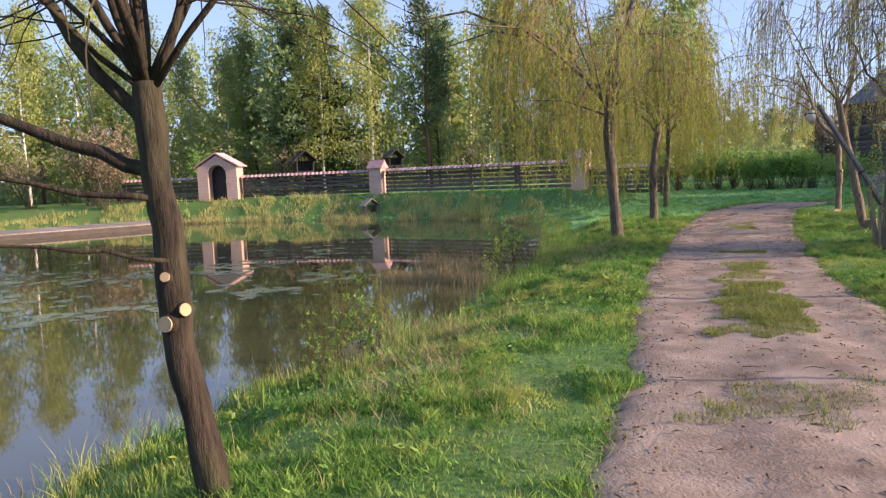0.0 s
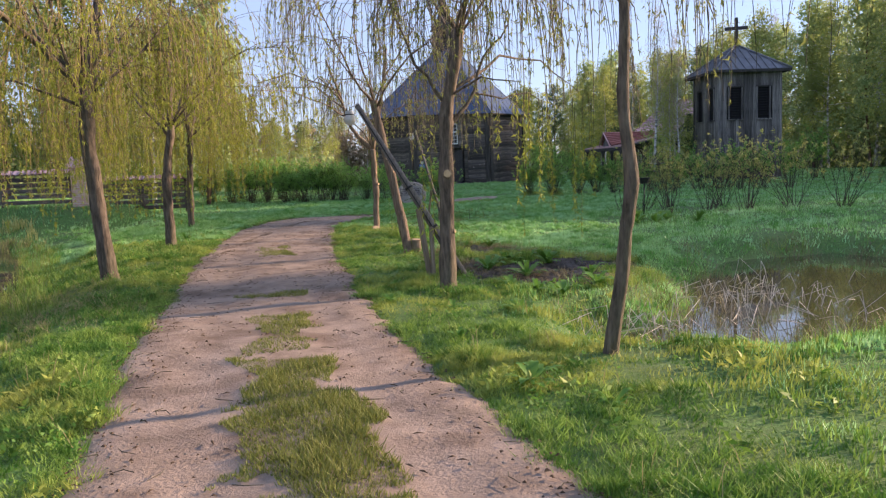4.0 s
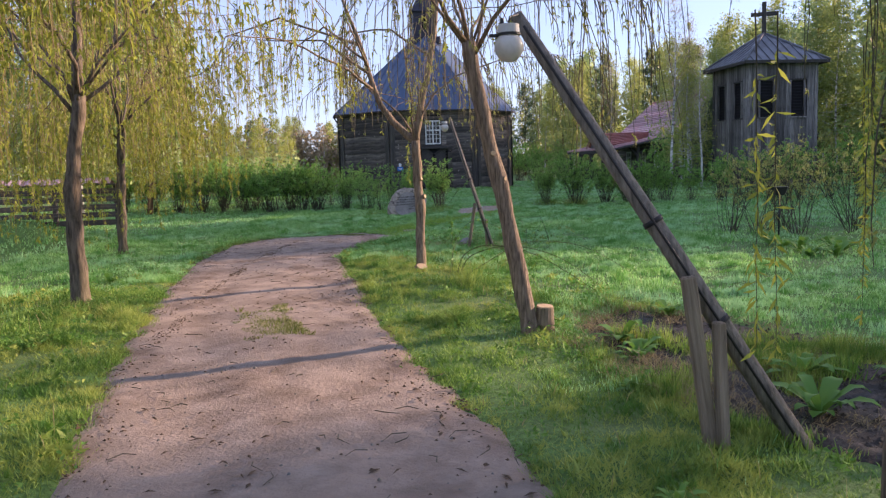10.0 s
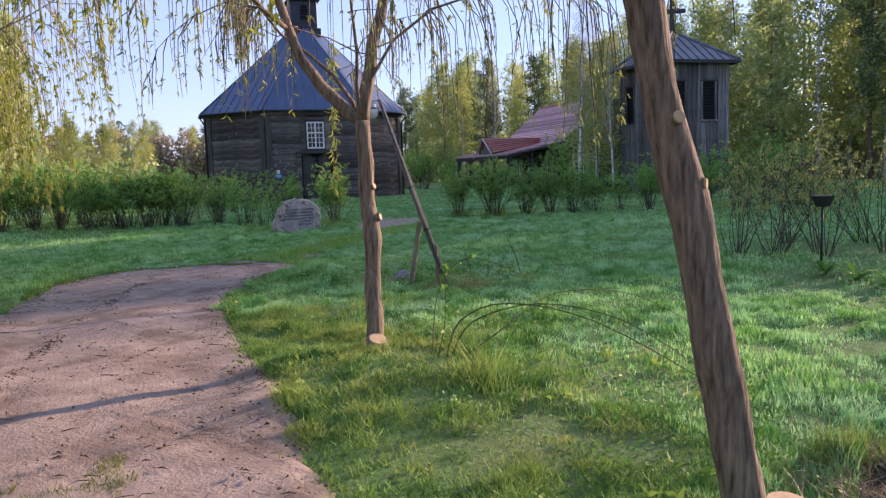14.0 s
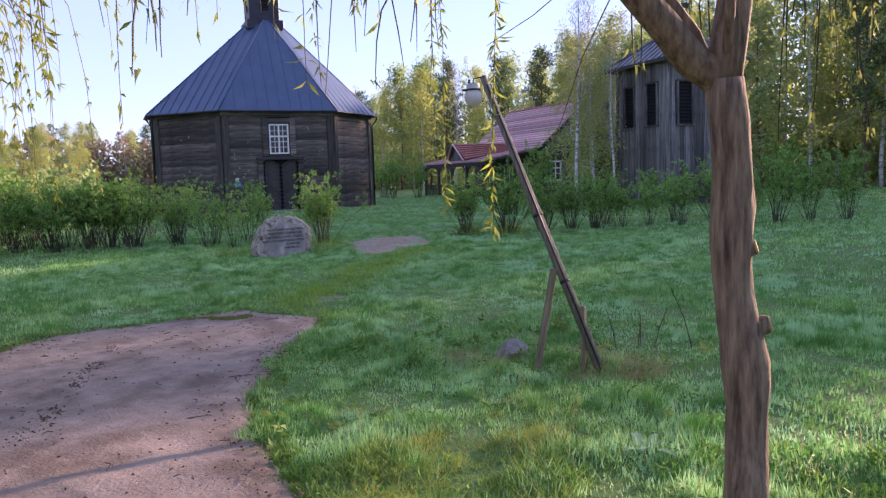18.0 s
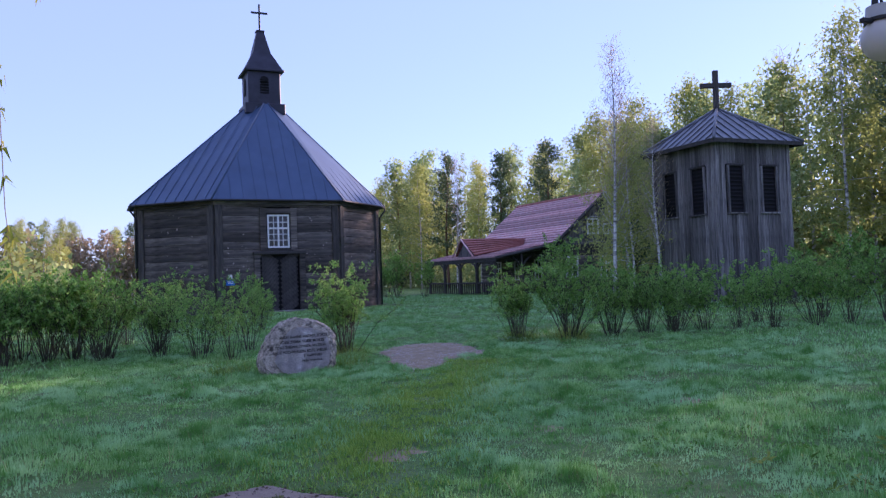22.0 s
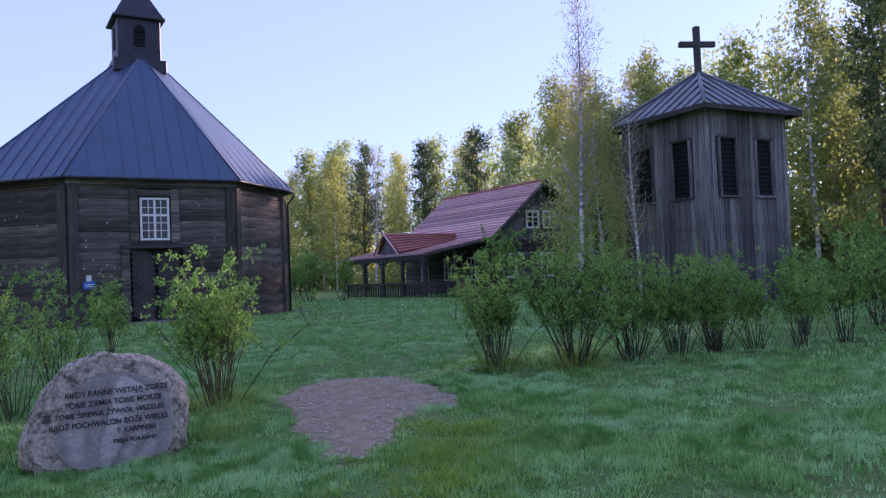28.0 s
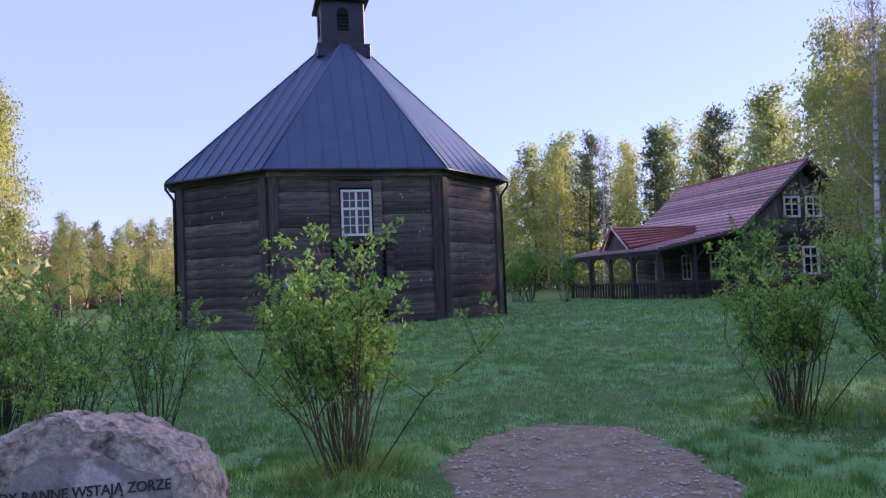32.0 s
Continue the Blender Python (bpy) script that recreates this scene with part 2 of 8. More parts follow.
M_GRASS = leafy("grass_blade", (0.06, 0.15, 0.02), (0.34, 0.52, 0.11), 0.35, patch=(0.38, 0.43, 0.1), patch_scale=0.55, fine=(0.075, 0.19, 0.028))
# dew tone, also bluer than the verge grass to colour in the meadow's shade
M_DEW = leafy("dewy_grass_blade", (0.12, 0.34, 0.06), (0.47, 0.74, 0.3), 0.42, 0.4, patch=(0.42, 0.7, 0.35), patch_scale=0.6, fine=(0.12, 0.33, 0.065))
M_MOSS = leafy("mossy_grass_blade", (0.16, 0.32, 0.035), (0.4, 0.56, 0.11), 0.3)
# pale spring grass, yellowed further to put warm sunlight into the colour
M_BANK = leafy("sunlit_bank_grass", (0.3, 0.35, 0.1), (0.62, 0.57, 0.25), 0.35)
M_WORN = leafy("worn_grass_blade", (0.12, 0.17, 0.035), (0.28, 0.29, 0.08), 0.3)
M_DRY = leafy("dry_grass_blade", (0.32, 0.27, 0.13), (0.45, 0.38, 0.2), 0.3)
M_REED = leafy("reed", (0.2, 0.17, 0.09), (0.34, 0.28, 0.15), 0.25)
M_STALE = leafy("rotting_reed", (0.09, 0.08, 0.045), (0.3, 0.27, 0.16), 0.2)
M_STALK = material("bleached_stalk", (0.45, 0.4, 0.33), (0.62, 0.57, 0.5), 9.0, rough=0.8, bump=0)
M_WILLOW = leafy("willow_leaf", (0.2, 0.26, 0.035), (0.46, 0.49, 0.085), 0.5, patch=(0.36, 0.38, 0.06), patch_scale=1.6)
M_WILLOWG = leafy("grey_willow_leaf", (0.16, 0.2, 0.055), (0.34, 0.36, 0.1), 0.45)
M_BUDLEAF = leafy("opening_bud_leaf", (0.27, 0.32, 0.09), (0.5, 0.5, 0.17), 0.5)
M_BUSH = leafy("bush_leaf", (0.11, 0.29, 0.045), (0.34, 0.54, 0.14), 0.45)
M_HERB = leafy("herb_leaf", (0.07, 0.2, 0.03), (0.16, 0.32, 0.06), 0.35)
M_BIRCHLEAF = leafy("birch_leaf", (0.3, 0.36, 0.09), (0.54, 0.56, 0.18), 0.55, patch=(0.24, 0.3, 0.09), patch_scale=0.12)
M_MIXLEAF = leafy("young_leaf", (0.25, 0.36, 0.13), (0.46, 0.55, 0.25), 0.58, patch=(0.25, 0.31, 0.11), patch_scale=0.12)
M_NEEDLE = leafy("pine_needles", (0.07, 0.115, 0.055), (0.16, 0.22, 0.1), 0.2)
M_GREYBUD = leafy("bare_twig_haze", (0.26, 0.21, 0.14), (0.42, 0.34, 0.22), 0.3)
M_PALEHERB = leafy("dewy_herb_leaf", (0.18, 0.32, 0.15), (0.3, 0.44, 0.25), 0.25)
M_CHIP = material("pale_chips", (0.36, 0.29, 0.26), (0.55, 0.47, 0.43), 30.0, rough=0.9, bump=0)

M_WATER = bpy.data.materials.new("pond_water")
M_WATER.use_nodes = True
wb = M_WATER.node_tree.nodes["Principled BSDF"]
wb.inputs["Base Color"].default_value = (0.07, 0.066, 0.03, 1)
wb.inputs["Roughness"].default_value, wb.inputs["IOR"].default_value, wb.inputs["Specular IOR Level"].default_value = 0.03, 1.42, 0.9
wt = M_WATER.node_tree.nodes.new("ShaderNodeTexNoise")
wt.inputs["Scale"].default_value, wt.inputs["Detail"].default_value = 1.6, 2
wm = M_WATER.node_tree.nodes.new("ShaderNodeBump")
wm.inputs["Strength"].default_value, wm.inputs["Distance"].default_value = 0.05, 0.03
M_WATER.node_tree.links.new(wt.outputs["Fac"], wm.inputs["Height"])
M_WATER.node_tree.links.new(wm.outputs["Normal"], wb.inputs["Normal"])

M_GLASS = bpy.data.materials.new("window_glass")
M_GLASS.use_nodes = True
gb = M_GLASS.node_tree.nodes["Principled BSDF"]
gb.inputs["Base Color"].default_value, gb.inputs["Roughness"].default_value = (0.012, 0.014, 0.02, 1), 0.06
gb.inputs["Specular IOR Level"].default_value = 0.5


# ---- mesh helpers ----
R = random.Random(7)


def mesh_ob(name, verts, faces, mat, parent=None, label="", smooth=False):
    me = bpy.data.meshes.new(name)
    me.from_pydata([tuple(v) for v in verts], [], faces)
    me.materials.append(mat)
    if smooth:
        me.polygons.foreach_set("use_smooth", [True] * len(me.polygons))
    ob = new(name, me)
    if parent:
        ob.parent = parent
    if label:
        tagged(ob, label)
    return ob


def part(name, bm, mat, parent=None, label="", smooth=False):
    """Links a bmesh as one mesh object under a thing or part."""
    me = bpy.data.meshes.new(name)
    bm.to_mesh(me)
    bm.free()
    me.materials.append(mat)
    if smooth:
        me.polygons.foreach_set("use_smooth", [True] * len(me.polygons))
    ob = new(name, me)
    if parent:
        ob.parent = parent
    if label:
        tagged(ob, label)
    return ob


def thing(name, m, label, category, group="", kind=""):
    ob = new(name)
    ob.matrix_world = m
    return tagged(ob, label, category, group, kind)


def box(bm, sx, sy, sz, m=Matrix(), bevel=0.0):
    """A block of that size, centred on m."""
    r = bmesh.ops.create_cube(bm, size=1, matrix=m @ Matrix.Diagonal((sx, sy, sz, 1)))
    if bevel:
        es = list({e for v in r["verts"] for e in v.link_edges})
        bmesh.ops.bevel(bm, geom=es, offset=bevel, segments=1, affect="EDGES")
    return bm


def block(name, size, m, mat, parent=None, bevel=0.012, label=""):
    bm = box(bmesh.new(), *size, Matrix(), bevel)
    ob = part(name, bm, mat, parent, label)
    ob.matrix_local = m
    return ob


def tube_geo(points, radii, sides=6, verts=None, faces=None, cap=True):
    """A tapered round tube through points."""
    verts = [] if verts is None else verts
    faces = [] if faces is None else faces
    base = len(verts)
    pts = [Vector(p) for p in points]
    side = Vector((1, 0, 0))
    for i, p in enumerate(pts):
        d = (pts[min(i + 1, len(pts) - 1)] - pts[max(i - 1, 0)]).normalized()
        side = side - d * side.dot(d)
        if side.length < 1e-3:
            side = d.orthogonal()
        side.normalize()
        up = d.cross(side)
        for k in range(sides):
            a = 2 * math.pi * k / sides
            verts.append(p + (side * math.cos(a) + up * math.sin(a)) * radii[i])
    for i in range(len(pts) - 1):
        for k in range(sides):
            a, b = base + i * sides + k, base + i * sides + (k + 1) % sides
            faces.append((a, b, b + sides, a + sides))
    if cap:
        faces.append(tuple(base + (len(pts) - 1) * sides + k for k in range(sides)))
        faces.append(tuple(base + k for k in reversed(range(sides))))
    return verts, faces


def tube(name, points, radii, mat, parent=None, sides=8, label="", smooth=True):
    v, f = tube_geo(points, radii, sides)
    return mesh_ob(name, v, f, mat, parent, label, smooth)


def step(a):
    a = min(1.0, max(0.0, a))
    return a * a * (3 - 2 * a)

# ---- the ground ----
POND = [(-2.75, 4.0), (-2.3, 5.7), (-1.95, 6.9), (-1.0, 8.0), (-0.45, 9.3), (0.1, 10.6), (0.8, 12.8), (1.9, 16.0), (2.6, 20.0), (3.2, 25.0), (3.0, 29.5), (0.6, 32.0), (-4.2, 35.8),
        (-9.0, 37.6), (-14.0, 38.3), (-20.0, 37.0), (-30.0, 32.0), (-34.0, 16.0), (-22.0, 1.0), (-9.0, -1.0)]
MARSH = [(7.0, 9.2), (7.5, 9.9), (8.3, 9.7), (9.4, 10.2), (10.6, 11.4), (13.4, 12.7), (15.5, 12.2), (15.5, 7.5), (12.0, 6.5), (9.0, 8.0), (7.8, 8.3)]
WATER_Z = -0.35


def signed(poly, x, y):
    """How far (x, y) lies inside the outline, in metres; outside it is negative."""
    inside, best = False, 1e9
    for i in range(len(poly)):
        (ax, ay), (bx, by) = poly[i - 1], poly[i]
        if (ay > y) != (by > y) and x < (bx - ax) * (y - ay) / (by - ay) + ax:
            inside = not inside
        dx, dy = bx - ax, by - ay
        k = min(1, max(0, ((x - ax) * dx + (y - ay) * dy) / (dx * dx + dy * dy)))
        best = min(best, math.hypot(ax + k * dx - x, ay + k * dy - y))
    return best if inside else -best


FENCE = [(-40, 41.0), (-16.8, 41.0), (-11.5, 40.5), (-3.2, 38.8), (5.7, 32.2), (8.6, 30.6), (14, 30.0)]


def fence_y(x):
    for (ax, ay), (bx, by) in zip(FENCE, FENCE[1:]):
        if x <= bx:
            return ay + (by - ay) * max(0, x - ax) / (bx - ax)
    return FENCE[-1][1]


def height(x, y):
    """The ground's height."""
    h = 0.0
    for poly, slope in ((POND, 1.9), (MARSH, 0.8)):
        if poly[0][0] - 45 < x < 20:
            s = signed(poly, x, y)
            if s > -slope:
                h = WATER_Z * step((s + slope) / slope) if s < 0 else WATER_Z - 0.75 * step(s / 2.5) - 0.02
    h += 0.72 * step((y - fence_y(x) + 2.6) / 2.4) * step((9.5 - x) / 3.5)
    h += 0.28 * step((0.55 * x + 0.83 * y - 41) / 13) * step((x - 12) / 6)
    h += 0.16 * math.exp(-((x - 9.9) ** 2 + (y - 19.5) ** 2) / 1.2) + 0.1 * math.exp(-((x - 3.5) ** 2 + (y - 16.1) ** 2) / 0.8)
    if abs(x) < 90 and abs(y) < 130:
        h += 0.035 * noise.noise((x * 0.55, y * 0.55, 3.1)) + 0.02 * noise.noise((x * 1.7, y * 1.7, 0.4))
    return h


LEFT = [(-1.4, -6.0), (-0.5, -1.0), (0.1, 1.6), (0.6, 3.6), (1.35, 5.9), (2.05, 8.6), (2.75, 11.0), (4.0, 14.4), (5.15, 17.6), (6.8, 21.6), (8.0, 24.1), (9.2, 26.3), (10.4, 28.1), (11.5, 28.5), (12.7, 28.3), (13.8, 27.9)]
RIGHT = [(1.2, -6.0), (2.2, -1.0), (2.75, 1.6), (3.4, 4.5), (4.05, 6.2), (4.75, 8.9), (5.25, 10.6), (6.0, 12.6), (7.2, 15.8), (7.7, 17.0), (8.25, 18.3), (9.3, 20.4), (10.0, 22.0), (10.95, 23.9), (12.2, 25.1), (14.1, 26.6)]
DIRT_A = [(19.6, 31.42), (20.1, 32.1), (20.9, 33.1), (21.5, 33.7), (22.4, 34.83), (23.26, 35.21), (23.95, 35.12)]
DIRT_B = [(19.75, 31.3), (20.5, 31.55), (21.3, 32.1), (21.8, 32.3), (22.5, 31.95), (23.4, 32.66), (24.3, 34.2)]


def on_soil(x, y):
    """1 under the path or the bare patch, so that the turf stays below them."""
    return step(max(signed(LEFT + RIGHT[::-1], x, y), signed(DIRT_A + DIRT_B[::-1], x, y)) / 0.2) if -3 < x < 25 and -8 < y < 36 else 0


def axis(lo, hi, fine, far):
    out, a, s = [], lo, fine
    while a <= hi:
        out.append(a)
        a += fine
    s, a = fine, hi
    while a < far:
        s *= 1.5
        a += s
        out.append(a)
    s, a = fine, lo
    while a > -far:
        s *= 1.5
        a -= s
        out.insert(0, a)
    return out


gx, gy = axis(-36, 48, 0.4, 2600), axis(-9, 66, 0.4, 2600)
gv = [(x, y, height(x, y) - 0.06 * on_soil(x, y)) for y in gy for x in gx]
W_ = len(gx)
gf = [(j * W_ + i, j * W_ + i + 1, (j + 1) * W_ + i + 1, (j + 1) * W_ + i) for j in range(len(gy) - 1) for i in range(W_ - 1)]
tagged(mesh_ob("ground", gv, gf, M_TURF, smooth=True), "uneven grassy meadow ground with spring turf", "ground", kind="structure")


def sheet(name, poly, z, mat, label, category):
    ob = mesh_ob(name, [(x, y, z) for x, y in poly], [tuple(range(len(poly)))], mat)
    return tagged(ob, label, category, kind="structure")


def grown(poly, d):
    cx, cy = sum(p[0] for p in poly) / len(poly), sum(p[1] for p in poly) / len(poly)
    return [(x + d * (x - cx) / math.hypot(x - cx, y - cy), y + d * (y - cy) / math.hypot(x - cx, y - cy)) for x, y in poly]


sheet("water", grown(POND, 1.5), WATER_Z, M_WATER, "still dark pond water mirroring trees and sky", "pond")
sheet("water", grown(MARSH, 0.9), WATER_Z + 0.02, M_WATER, "shallow marshy pool with dead reeds", "pool")

def along(line, k):
    i = min(int(k), len(line) - 2)
    f = k - i
    return Vector((line[i][0] * (1 - f) + line[i + 1][0] * f, line[i][1] * (1 - f) + line[i + 1][1] * f))


def flat_sheet(name, edges, mat, label, category, lift=0.02, wob=0.14):
    """A thin layer of soil between two ragged edges, with worn ruts."""
    le, ri = edges
    n, m = (len(le) - 1) * 26, 22
    v, f = [], []
    for i in range(n + 1):
        a, b = along(le, i / 26), along(ri, i / 26)
        d = (b - a).normalized()
        a += d * wob * (0.55 * noise.noise((a.x * 1.9, a.y * 1.9, 5)) + 0.4 * noise.noise((a.x * 7, a.y * 7, 9)) + 0.45 * noise.noise((a.x * 19, a.y * 19, 4)))
        b += d * wob * (0.55 * noise.noise((b.x * 1.9, b.y * 1.9, 8)) + 0.4 * noise.noise((b.x * 7, b.y * 7, 2)) + 0.45 * noise.noise((b.x * 19, b.y * 19, 6)))
        for j in range(m + 1):
            p = a.lerp(b, j / m)
            s = j / m
            rut = -0.018 * (math.exp(-((s - 0.27) / 0.1) ** 2) + math.exp(-((s - 0.76) / 0.1) ** 2)) if wob > 0.1 else 0
            rim = -0.03 * (s in (0.0, 1.0) or i in (0, n)) - (lift - 0.006) * (1 - min(1.0, 5 * s, 5 * (1 - s)))
            v.append((p.x, p.y, height(p.x, p.y) + lift + rut + rim + 0.014 * noise.noise((p.x * 3, p.y * 3, 1)) + 0.008 * noise.noise((p.x * 11, p.y * 11, 1))))
    for i in range(n):
        for j in range(m):
            k = i * (m + 1) + j
            f.append((k, k + 1, k + m + 2, k + m + 1))
    return tagged(mesh_ob(name, v, f, mat, smooth=True), label, category, kind="structure")


flat_sheet("path", (LEFT, RIGHT), M_PATH, "pinkish sandy gravel path with faint wheel ruts", "path")
flat_sheet("bare_earth", (DIRT_A, DIRT_B), M_EARTH, "trodden patch of bare dark earth with chips", "earth patch", 0.025, 0.2)


# ---- the church ----
CH = Matrix.Translation((31.69, 49.14, 0)) @ Matrix.Rotation(-0.476, 4, "Z")   # x along the front, y into the building, z up
CZ, EAVE = 0.18, 5.1
ring = [(-5.5, 3.2), (-2.68, 0.36), (2.68, 0.36), (5.5, 3.2), (5.5, 4.85), (2.68, 7.65), (-2.68, 7.65), (-5.5, 4.85)]
eaves = [(-5.86, 3.02), (-2.84, 0.0), (2.84, 0.0), (5.86, 3.02), (5.86, 5.0), (2.84, 8.0), (-2.84, 8.0), (-5.86, 5.0)]
church = thing("church", CH, "dark weathered log church with eight walls and a blue metal roof", "church")


def wall_frame(a, b):
    """Local frame of the wall from a to b: x along it, y inward."""
    d = Vector((b[0] - a[0], b[1] - a[1], 0))
    return Matrix.Translation((a[0], a[1], 0)) @ Matrix.Rotation(math.atan2(d.y, d.x), 4, "Z"), d.length


block("plinth", (5.6, 0.5, 0.3), Matrix.Translation((0, 0.55, CZ - 0.05)), M_ROCK, church)
for i in range(8):
    fr, ln = wall_frame(ring[i], ring[(i + 1) % 8])
    # backing wall in near-black stands for the shade between the logs
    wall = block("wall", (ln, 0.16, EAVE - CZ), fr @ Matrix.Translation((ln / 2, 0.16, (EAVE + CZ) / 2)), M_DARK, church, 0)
    z = CZ + 0.06
    n = 0
    while z < EAVE - 0.2:
        h = R.uniform(0.3, 0.42)
        h = min(h, EAVE - 0.12 - z)
        spans = [(0.0, ln)]
        if i == 1:
            if z + h > 2.98 and z < 4.62:
                spans = [(0.0, 2.68 - 0.62), (2.68 + 0.62, ln)]
            elif z < 2.75:
                spans = [(0.0, 2.68 - 1.0), (2.68 + 1.0, ln)]
        for a, b in spans:
            block("log", (b - a - 0.01, 0.13, h - 0.01), fr @ Matrix.Translation(((a + b) / 2, 0.055 + R.uniform(-0.014, 0.014), z + h / 2)), M_LOG, church, 0.012)
        z += h
    base = block("sill_beam", (ln + 0.05, 0.24, 0.2), fr @ Matrix.Translation((ln / 2, 0.04, CZ + 0.02)), M_POST, church, 0.02)
    for s in (0.16, ln - 0.16):
        block("corner_post", (0.3, 0.13, EAVE - CZ - 0.1), fr @ Matrix.Translation((s, -0.045, (EAVE + CZ) / 2)), M_UPRIGHT, church, 0.02)
    block("wall_plate", (ln + 0.12, 0.26, 0.22), fr @ Matrix.Translation((ln / 2, 0.0, EAVE - 0.1)), M_LOG, church, 0.02)
    block("stone_footing", (ln, 0.3, 0.22), fr @ Matrix.Translation((ln / 2, 0.1, CZ - 0.13)), M_ROCK, church, 0.03)

# roof: eight sloping sheets with standing seams
TZ = 9.95
top = [(-0.5, 3.5), (0.06, 3.05), (0.24, 3.05), (0.8, 3.5), (0.8, 4.5), (0.7, 4.9), (-0.4, 4.9), (-0.5, 4.5)]
RZ = EAVE + 0.02
for i in range(8):
    a, b = eaves[i], eaves[(i + 1) % 8]
    c, d = top[(i + 1) % 8], top[i]
    A, B, C, D = Vector((*a, RZ)), Vector((*b, RZ)), Vector((*c, TZ)), Vector((*d, TZ))
    nrm = (B - A).cross(D - A).normalized() * 0.05
    vs = [A, B, C, D, A - nrm, B - nrm, C - nrm, D - nrm]
    rf = mesh_ob("roof_sheet", vs, [(0, 1, 2, 3), (7, 6, 5, 4), (0, 4, 5, 1), (1, 5, 6, 2), (2, 6, 7, 3), (3, 7, 4, 0)], M_ROOF, church)
    L = (B - A).length
    axis_u = (B - A).normalized()
    slope_v = nrm.normalized().cross(axis_u).normalized()
    k = 0.3
    while k < L - 0.1:
        p = A + axis_u * k
        # climb until the hip cuts the seam off
        reach = 1.0
        ta, tb = (D - A), (C - B)
        la, lb = ta.dot(slope_v), tb.dot(slope_v)
        if ta.dot(axis_u) > 0 and k < ta.dot(axis_u):
            reach = min(reach, k / ta.dot(axis_u))
        if tb.dot(axis_u) < 0 and L - k < -tb.dot(axis_u):
            reach = min(reach, (L - k) / -tb.dot(axis_u))
        q = p + slope_v * la * reach
        ln = (q - p).length
        if ln > 0.25:
            up = nrm.normalized()
            s = axis_u * 0.009
            o = up * 0.022
            mesh_ob("standing_seam", [p - s, p + s, p + s + o, p - s + o, q - s, q + s, q + s + o, q - s + o],
                    [(0, 1, 2, 3), (4, 7, 6, 5), (0, 4, 5, 1), (1, 5, 6, 2), (2, 6, 7, 3), (3, 7, 4, 0)], M_ROOF, church)
        k += 0.52
    tube("hip_cap", [A, D], [0.04, 0.03], M_ROOF, church, 6)
    block("gutter", (L, 0.09, 0.08), wall_frame(a, b)[0] @ Matrix.Translation((L / 2, 0.0, EAVE - 0.02)), M_GUTTER, church, 0.02)
for i in (0, 3):
    x, y = ring[i]
    ex, ey = eaves[i]
    sgn = -1 if x < 0 else 1
    tube("downpipe", [(ex, ey, EAVE - 0.05), (ex, ey, EAVE - 0.2), (x + sgn * 0.12, y - 0.08, EAVE - 0.55), (x + sgn * 0.12, y - 0.08, CZ + 0.1)], [0.045] * 4, M_GUTTER, church, 8)
# turret
TB, TE = 9.6, 11.5
block("turret_base", (1.86, 1.86, 0.5), Matrix.Translation((0.14, 3.95, TB + 0.1)), M_TURRET, church, 0.03)
tur = block("turret", (1.52, 1.52, TE - TB), Matrix.Translation((0.14, 3.95, (TB + TE) / 2)), M_TURRET, church, 0.03, "dark metal-clad ridge turret")
block("turret_eave", (1.86, 1.86, 0.1), Matrix.Translation((0.14, 3.95, TE + 0.02)), M_TURRET, church, 0.02)
h0, h1 = 0.87, 0.16
sp = [(-h0, -h0, TE + .07), (h0, -h0, TE + .07), (h0, h0, TE + .07), (-h0, h0, TE + .07), (-.42, -.42, TE + .95), (.42, -.42, TE + .95), (.42, .42, TE + .95), (-.42, .42, TE + .95), (-h1, -h1, 13.55), (h1, -h1, 13.55), (h1, h1, 13.55), (-h1, h1, 13.55)]
mesh_ob("spire", [(x + 0.14, y + 3.95, z) for x, y, z in sp], [(i + 4 * r, (i + 1) % 4 + 4 * r, (i + 1) % 4 + 4 * r + 4, i + 4 * r + 4) for r in (0, 1) for i in range(4)] + [(8, 9, 10, 11), (3, 2, 1, 0)], M_TURRET, church)
block("spire_cap", (0.4, 0.4, 0.07), Matrix.Translation((0.14, 3.95, 13.58)), M_TURRET, church, 0.01)
block("cross_upright", (0.08, 0.08, 1.35), Matrix.Translation((0.14, 3.95, 14.25)), M_BLACK, church, 0.01)
block("cross_arm", (0.8, 0.07, 0.09), Matrix.Translation((0.14, 3.95, 14.5)), M_BLACK, church, 0.01)
for side in (0, 3):
    rm = Matrix.Translation((0.14, 3.95, 10.75)) @ Matrix.Rotation(-math.pi / 2 * (side == 3), 4, "Z") @ Matrix.Translation((0, -0.77, 0))
    bm = bmesh.new()
    # flat near-black plate stands for the unlit depth of the opening
    box(bm, 0.4, 0.02, 0.62)
    bmesh.ops.create_cone(bm, cap_ends=True, segments=20, radius1=0.2, radius2=0.2, depth=0.02, matrix=Matrix.Translation((0, 0, 0.31)) @ Matrix.Rotation(math.pi / 2, 4, "X"))
    ob = part("turret_opening", bm, M_DARK, church, "dark arched opening")
    ob.matrix_local = rm
    for k in range(5):
        block("louvre", (0.38, 0.05, 0.02), rm @ Matrix.Translation((0, -0.012, -0.24 + 0.13 * k)) @ Matrix.Rotation(0.5, 4, "X"), M_TURRET, church, 0)


